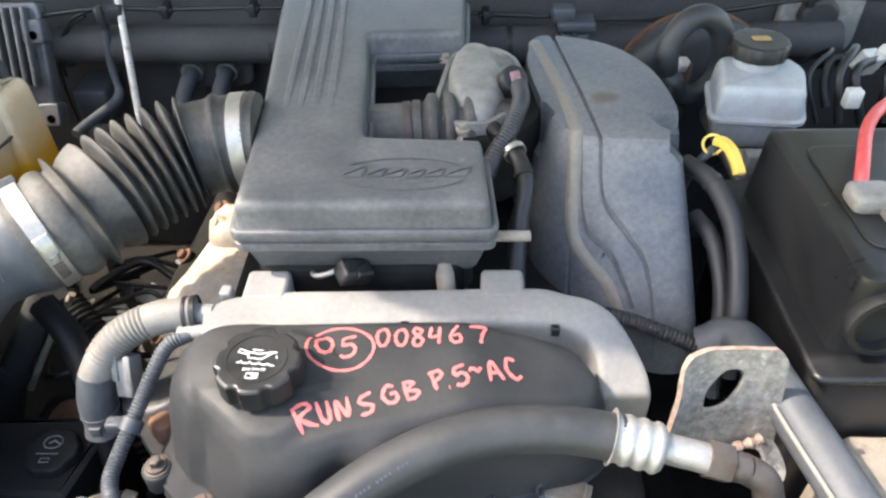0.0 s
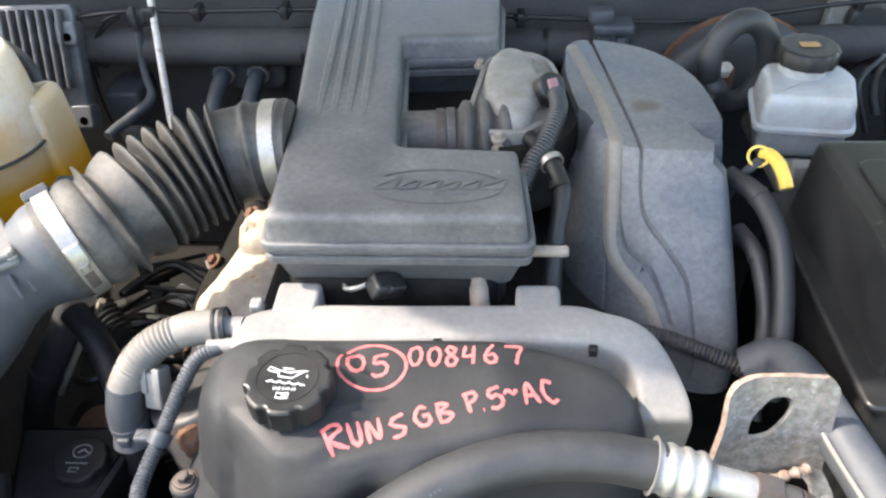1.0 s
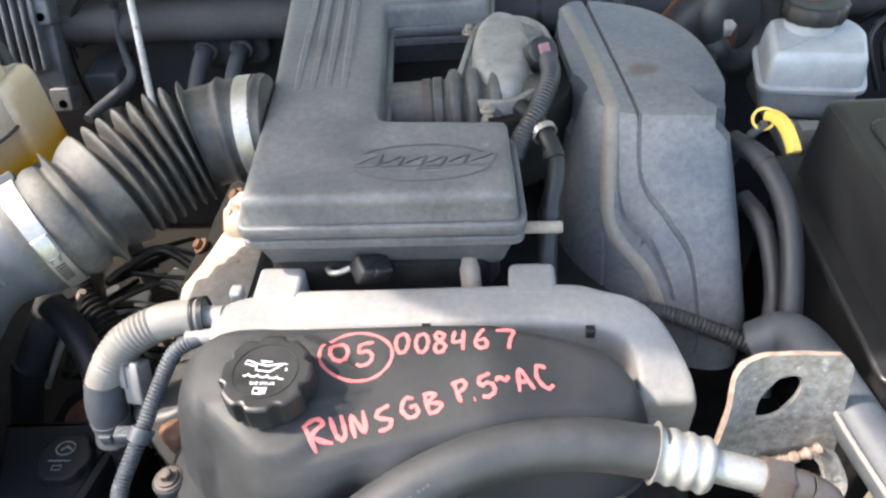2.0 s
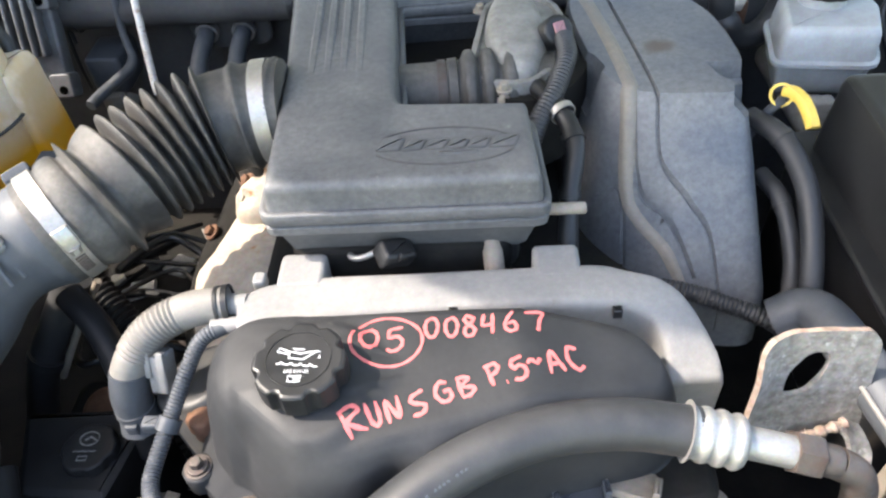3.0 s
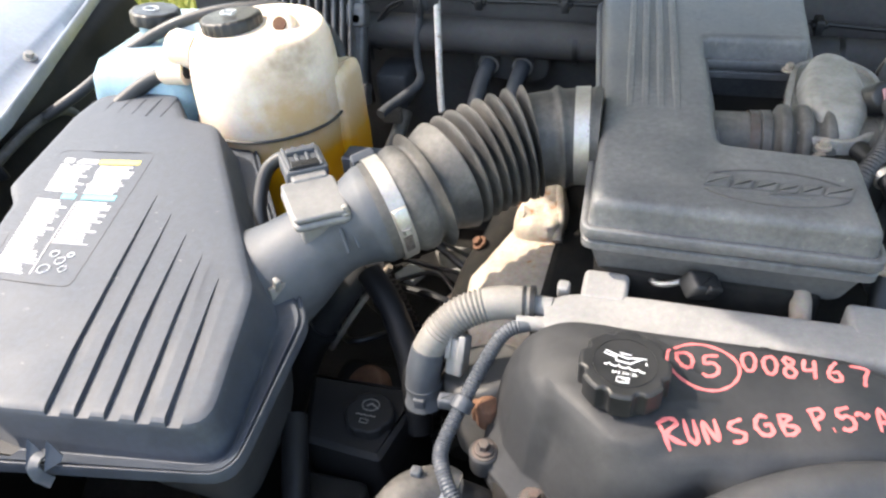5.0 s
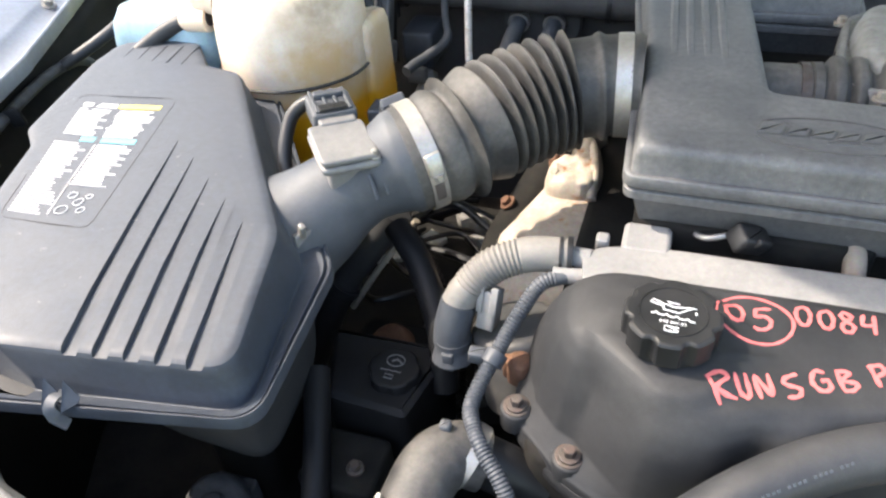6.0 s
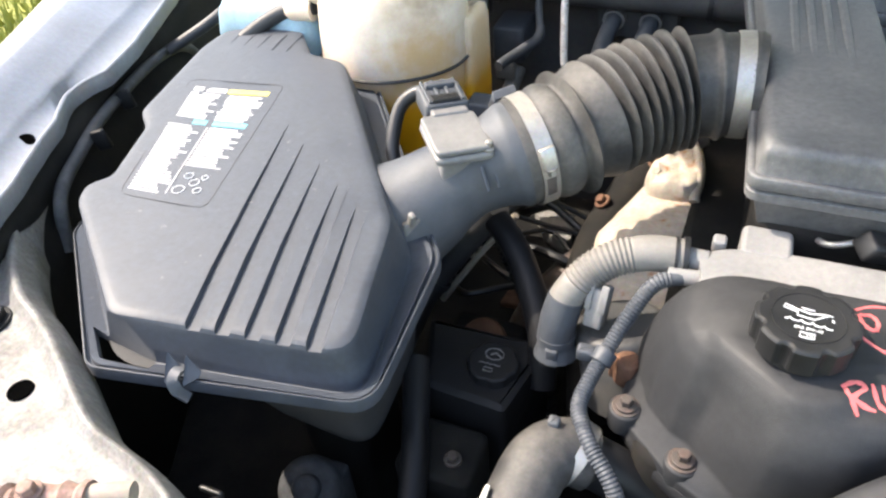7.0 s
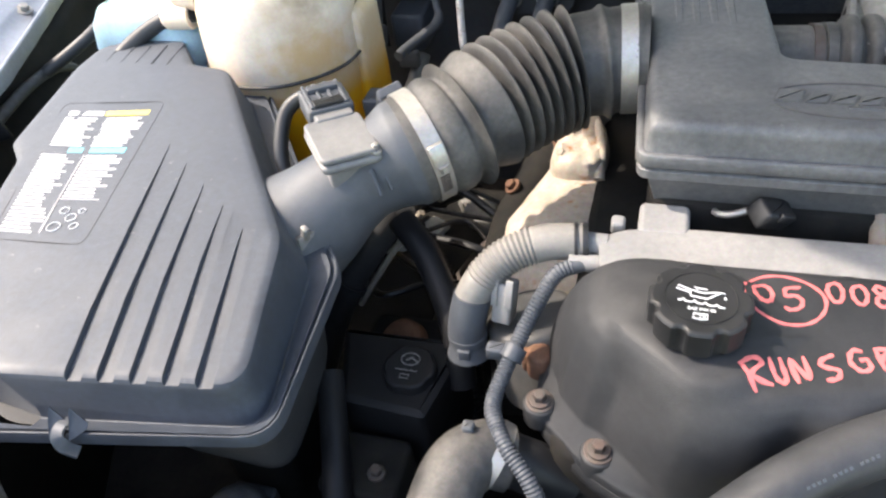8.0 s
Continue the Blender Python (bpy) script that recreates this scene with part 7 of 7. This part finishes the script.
# ---- small things between and below ----
def small_things():
    for x, y, z, rz, mat, lab in ((0.062, 0.345, 0.868, 5, "duct", "grey wiring connector below the air-conditioning hose"), (0.105, 0.352, 0.866, -20, "tan", "dusty tan wiring connector below the air-conditioning hose")):
        c = thing("wiring_connector", lab, "connector", "connectors below the hose")
        m = pose(x, y, z, -12, 0, rz)
        bm = bmesh.new()
        slab(bm, -0.020, 0.020, -0.016, 0.014, -0.012, 0.010, 0.003, 0.002, m)
        slab(bm, -0.024, -0.018, -0.014, 0.004, 0.006, 0.018, 0.001, 0.001, m)
        slab(bm, 0.018, 0.024, -0.014, 0.004, 0.006, 0.018, 0.001, 0.001, m)
        part("housing", bm, mat, c)
        tube("lead", [m @ Vector((0, 0.014, 0)), m @ Vector((0.004, 0.03, -0.004)), m @ Vector((0.012, 0.045, -0.02))], 0.005, "cap", c, seg=10)
    a = thing("alternator", "grimy brown alternator below the air-conditioning hose", "alternator")
    bm = bmesh.new()
    disc(bm, pose(0.14, 0.36, 0.80, 90, 0, 0), 0.062, 0.09, 48, 0.012)
    part("case", bm, "tan", a)
    for k in range(12):
        u = k * math.pi / 6
        bm = bmesh.new()
        slab(bm, 0.036, 0.056, -0.004, 0.004, 0.0, 0.0035, 0.002, 0.001, pose(0.14, 0.27, 0.80, 90, 0, 0) @ pose(0, 0, 0, 0, 0, math.degrees(u)))
        part("vent_slot", bm, "dark", a)
    tube("bracket_bolt", [(0.20, 0.31, 0.86), (0.215, 0.30, 0.84), (0.22, 0.295, 0.80)], 0.010, "rust", a)
    p = thing("headlamp_bracket", "dusty tan metal bracket beside the battery tray", "bracket")
    bm = bmesh.new()
    slab(bm, 0.385, 0.50, 0.30, 0.425, 0.838, 0.85, 0.012, 0.003, None)
    slab(bm, 0.375, 0.387, 0.30, 0.42, 0.49, 0.846, 0.004, 0.002, None)
    part("plate", bm, "tan", p)
    h = thing("horn", "dusty cream horn low beside the filter box", "horn")
    bm = bmesh.new()
    m = pose(-0.492, 0.232, 0.69, -14, 6, 0)
    disc(bm, m, 0.034, 0.06, 36, 0.014)
    disc(bm, m @ pose(0, 0, 0.058), 0.014, 0.012, 24, 0.003)
    part("trumpet", bm, "tan", h)
    tube("stalk", [(-0.49, 0.23, 0.70), (-0.492, 0.23, 0.66), (-0.495, 0.235, 0.50)], 0.012, "dark", h)
    d = thing("drain_hose", "dark hose beside the filter box", "hose")
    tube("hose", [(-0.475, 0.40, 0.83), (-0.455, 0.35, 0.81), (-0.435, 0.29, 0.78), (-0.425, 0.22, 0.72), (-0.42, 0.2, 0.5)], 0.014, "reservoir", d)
    v = thing("vacuum_line", "short grey vacuum line with a black clip", "hose")
    tube("hose", [(-0.558, 0.178, 0.862), (-0.545, 0.168, 0.86), (-0.525, 0.15, 0.852), (-0.51, 0.13, 0.835)], 0.0085, "duct", v)
    bm = bmesh.new()
    ring_band(bm, (-0.556, 0.1765, 0.862), (0.8, -0.5, -0.1), 0.009, 0.005, 0.002)
    slab(bm, -0.572, -0.55, 0.183, 0.187, 0.868, 0.874, 0.001, 0.001)
    part("clip", bm, "cap", v)
    q = thing("steering_pump_cover", "grimy brown pump casting below the reservoir", "pump")
    bm = bmesh.new()
    slab(bm, -0.465, -0.385, 0.305, 0.372, 0.70, 0.782, 0.012, 0.005)
    part("casting", bm, "dark", q)
    hexbolt("pump_bolt", (-0.41, 0.33, 0.782), (0, 0, 1), q, 0.006, 0.009, "bolt")
    s = thing("vacuum_stub", "dusty tan pipe stub under the resonator", "pipe")
    tube("pipe", [(0.002, 0.53, 0.945), (0.0, 0.545, 0.962), (-0.002, 0.565, 0.966)], 0.0095, "tan", s)
    w = thing("brake_switch_connector", "white and black brake switch connector", "connector")
    bm = bmesh.new()
    m = pose(0.575, 0.93, 0.99, 20, 10, 30)
    slab(bm, -0.012, 0.022, -0.012, 0.012, -0.01, 0.02, 0.004, 0.003, m)
    slab(bm, 0.018, 0.034, -0.008, 0.008, 0.002, 0.03, 0.003, 0.002, m)
    part("housing", bm, "white", w)
    tube("lead", [(0.57, 0.94, 0.985), (0.545, 0.95, 0.99), (0.535, 0.94, 0.96), (0.54, 0.92, 0.93)], 0.006, "cap", w, seg=12)
    g = thing("booster_stud", "rusty stud bracket on the brake booster", "bracket")
    bm = bmesh.new()
    slab(bm, 0.326, 0.354, 0.962, 0.976, 0.92, 0.978, 0.006, 0.004)
    part("bracket", bm, "rust", g)
    bm = bmesh.new()
    disc(bm, pose(0.338, 0.966, 0.972, 30, 0, 0), 0.010, 0.014, 6, 0.002)
    part("nut", bm, "scuffed", g, "pale scuffed nut")
    c = thing("cowl_tab", "light grey metal tab on the cowl edge", "tab")
    bm = bmesh.new()
    slab(bm, -0.215, -0.165, 1.085, 1.10, 1.0, 1.045, 0.004, 0.002)
    part("tab", bm, "castalu", c)
    k = thing("firewall_wire", "thin black wire hanging in front of the firewall", "wire")
    tube("wire", [(-0.565, 1.09, 1.006), (-0.593, 1.088, 0.989), (-0.618, 1.086, 0.96), (-0.627, 1.085, 0.936), (-0.629, 1.085, 0.906)], 0.003, "cap", k, seg=10)


small_things()


def deep_things():
    """The steering shaft, a ribbed hose, frame scraps, some whitened for sunlight, and wiring, seen down through the
    gaps.
    """
    s = thing("steering_shaft", "dull black steering shaft with a clamp deep in the bay", "shaft")
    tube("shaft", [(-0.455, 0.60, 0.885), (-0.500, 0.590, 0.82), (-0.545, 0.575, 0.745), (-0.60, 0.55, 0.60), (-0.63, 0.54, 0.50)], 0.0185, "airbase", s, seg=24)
    bm = bmesh.new()
    ring_band(bm, (-0.529, 0.580, 0.772), (-0.5, -0.15, -0.85), 0.0188, 0.012, 0.004, 32)
    part("clamp", bm, "hose", s)
    tube("edge_strip", [(-0.430, 0.597, 0.880), (-0.475, 0.585, 0.815), (-0.520, 0.570, 0.742)], 0.0042, "tan", s, "dusty tan edge strip", seg=10)
    h = thing("ribbed_drain_hose", "black ribbed hose running down behind the reservoir", "hose")
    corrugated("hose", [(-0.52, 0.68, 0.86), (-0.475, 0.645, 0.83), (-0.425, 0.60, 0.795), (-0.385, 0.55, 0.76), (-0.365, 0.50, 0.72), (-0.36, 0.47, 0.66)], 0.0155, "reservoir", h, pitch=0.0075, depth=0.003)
    rng = random.Random(21)
    # the white scraps get their sunlit look from the colour
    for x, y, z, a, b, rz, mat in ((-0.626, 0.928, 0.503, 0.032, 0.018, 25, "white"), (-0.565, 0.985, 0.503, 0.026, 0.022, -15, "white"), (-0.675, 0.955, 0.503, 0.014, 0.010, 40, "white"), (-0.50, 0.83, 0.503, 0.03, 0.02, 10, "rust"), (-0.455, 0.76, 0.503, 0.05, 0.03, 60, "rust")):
        f = thing("frame_scrap", "scrap of frame deep in the bay, sunlight put into its white" if mat == "white" else "rusty scrap of frame deep in the bay", "frame part", "frame scraps in the bay")
        bm = bmesh.new()
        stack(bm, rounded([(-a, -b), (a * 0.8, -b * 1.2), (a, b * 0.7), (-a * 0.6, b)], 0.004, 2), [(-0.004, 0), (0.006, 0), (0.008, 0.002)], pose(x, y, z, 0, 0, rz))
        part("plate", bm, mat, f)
    w = thing("engine_harness", "tangle of thin black wires below the bellows", "wires")
    for k in range(7):
        y0 = 0.60 + 0.03 * k
        tube("wire", [(-0.56 + 0.02 * k, y0 + 0.10, 0.70), (-0.50, y0 + rng.uniform(-.03, .05), 0.735 + rng.uniform(-.02, .03)), (-0.44 + rng.uniform(-.02, .02), y0 + rng.uniform(-.02, .06), 0.745), (-0.38, y0 + 0.02, 0.73 + rng.uniform(-.02, .02)), (-0.32, y0 + 0.05, 0.68)], rng.choice((0.0035, 0.0045, 0.006)), "cap", w, seg=8)
    n = thing("horn", "grimy grey horn hanging below the air filter box", "horn")
    bm = bmesh.new()
    q = pose(-0.565, 0.295, 0.70, 30, 12, 0)
    disc(bm, q, 0.034, 0.022, 40, 0.008)
    disc(bm, q @ pose(0, 0, 0.02), 0.015, 0.014, 28, 0.004)
    part("body", bm, "grime", n, smooth=50)
    bm = bmesh.new()
    slab(bm, -0.59, -0.54, 0.30, 0.335, 0.49, 0.70, 0.006, 0.003)
    part("bracket", bm, "grime", n)
    p = thing("alloy_pump", "grimy alloy casting with a rusty ring deep in the bay", "pump")
    bm = bmesh.new()
    disc(bm, pose(-0.445, 0.52, 0.735, 25, -20, 0), 0.030, 0.02, 32, 0.006)
    part("ring", bm, "rust", p, "rusty round plug")
    bm = bmesh.new()
    slab(bm, -0.50, -0.40, 0.48, 0.57, 0.49, 0.735, 0.02, 0.008)
    part("casting", bm, "dark", p)


deep_things()


def hose_print():
    """Unreadable white print along the air-conditioning hose, as plain bars."""
    ob = bpy.data.objects["air_conditioning_hose"]
    pts, _ = even(spline([(-0.03, 0.328, 0.957), (-0.045, 0.319, 0.954), (-0.085, 0.294, 0.945)], 10), 0.0036)
    for i, (p, s) in enumerate(pts[:-1]):
        if i % 5 == 3:
            continue
        n0 = Vector((0.25, -0.55, 0.80)).normalized()
        d = (pts[i + 1][0] - p).normalized()
        n0 = (n0 - d * n0.dot(d)).normalized()
        bm = bmesh.new()
        sweep(bm, [p + n0 * 0.0193, p + d * 0.0021 + n0 * 0.0193], 1.0, section=[(-0.0010, -0.0006), (0.0010, -0.0006), (0.0010, 0.0004), (-0.0010, 0.0004)], up=n0)
        part("print_bar", bm, "duct", ob)


hose_print()
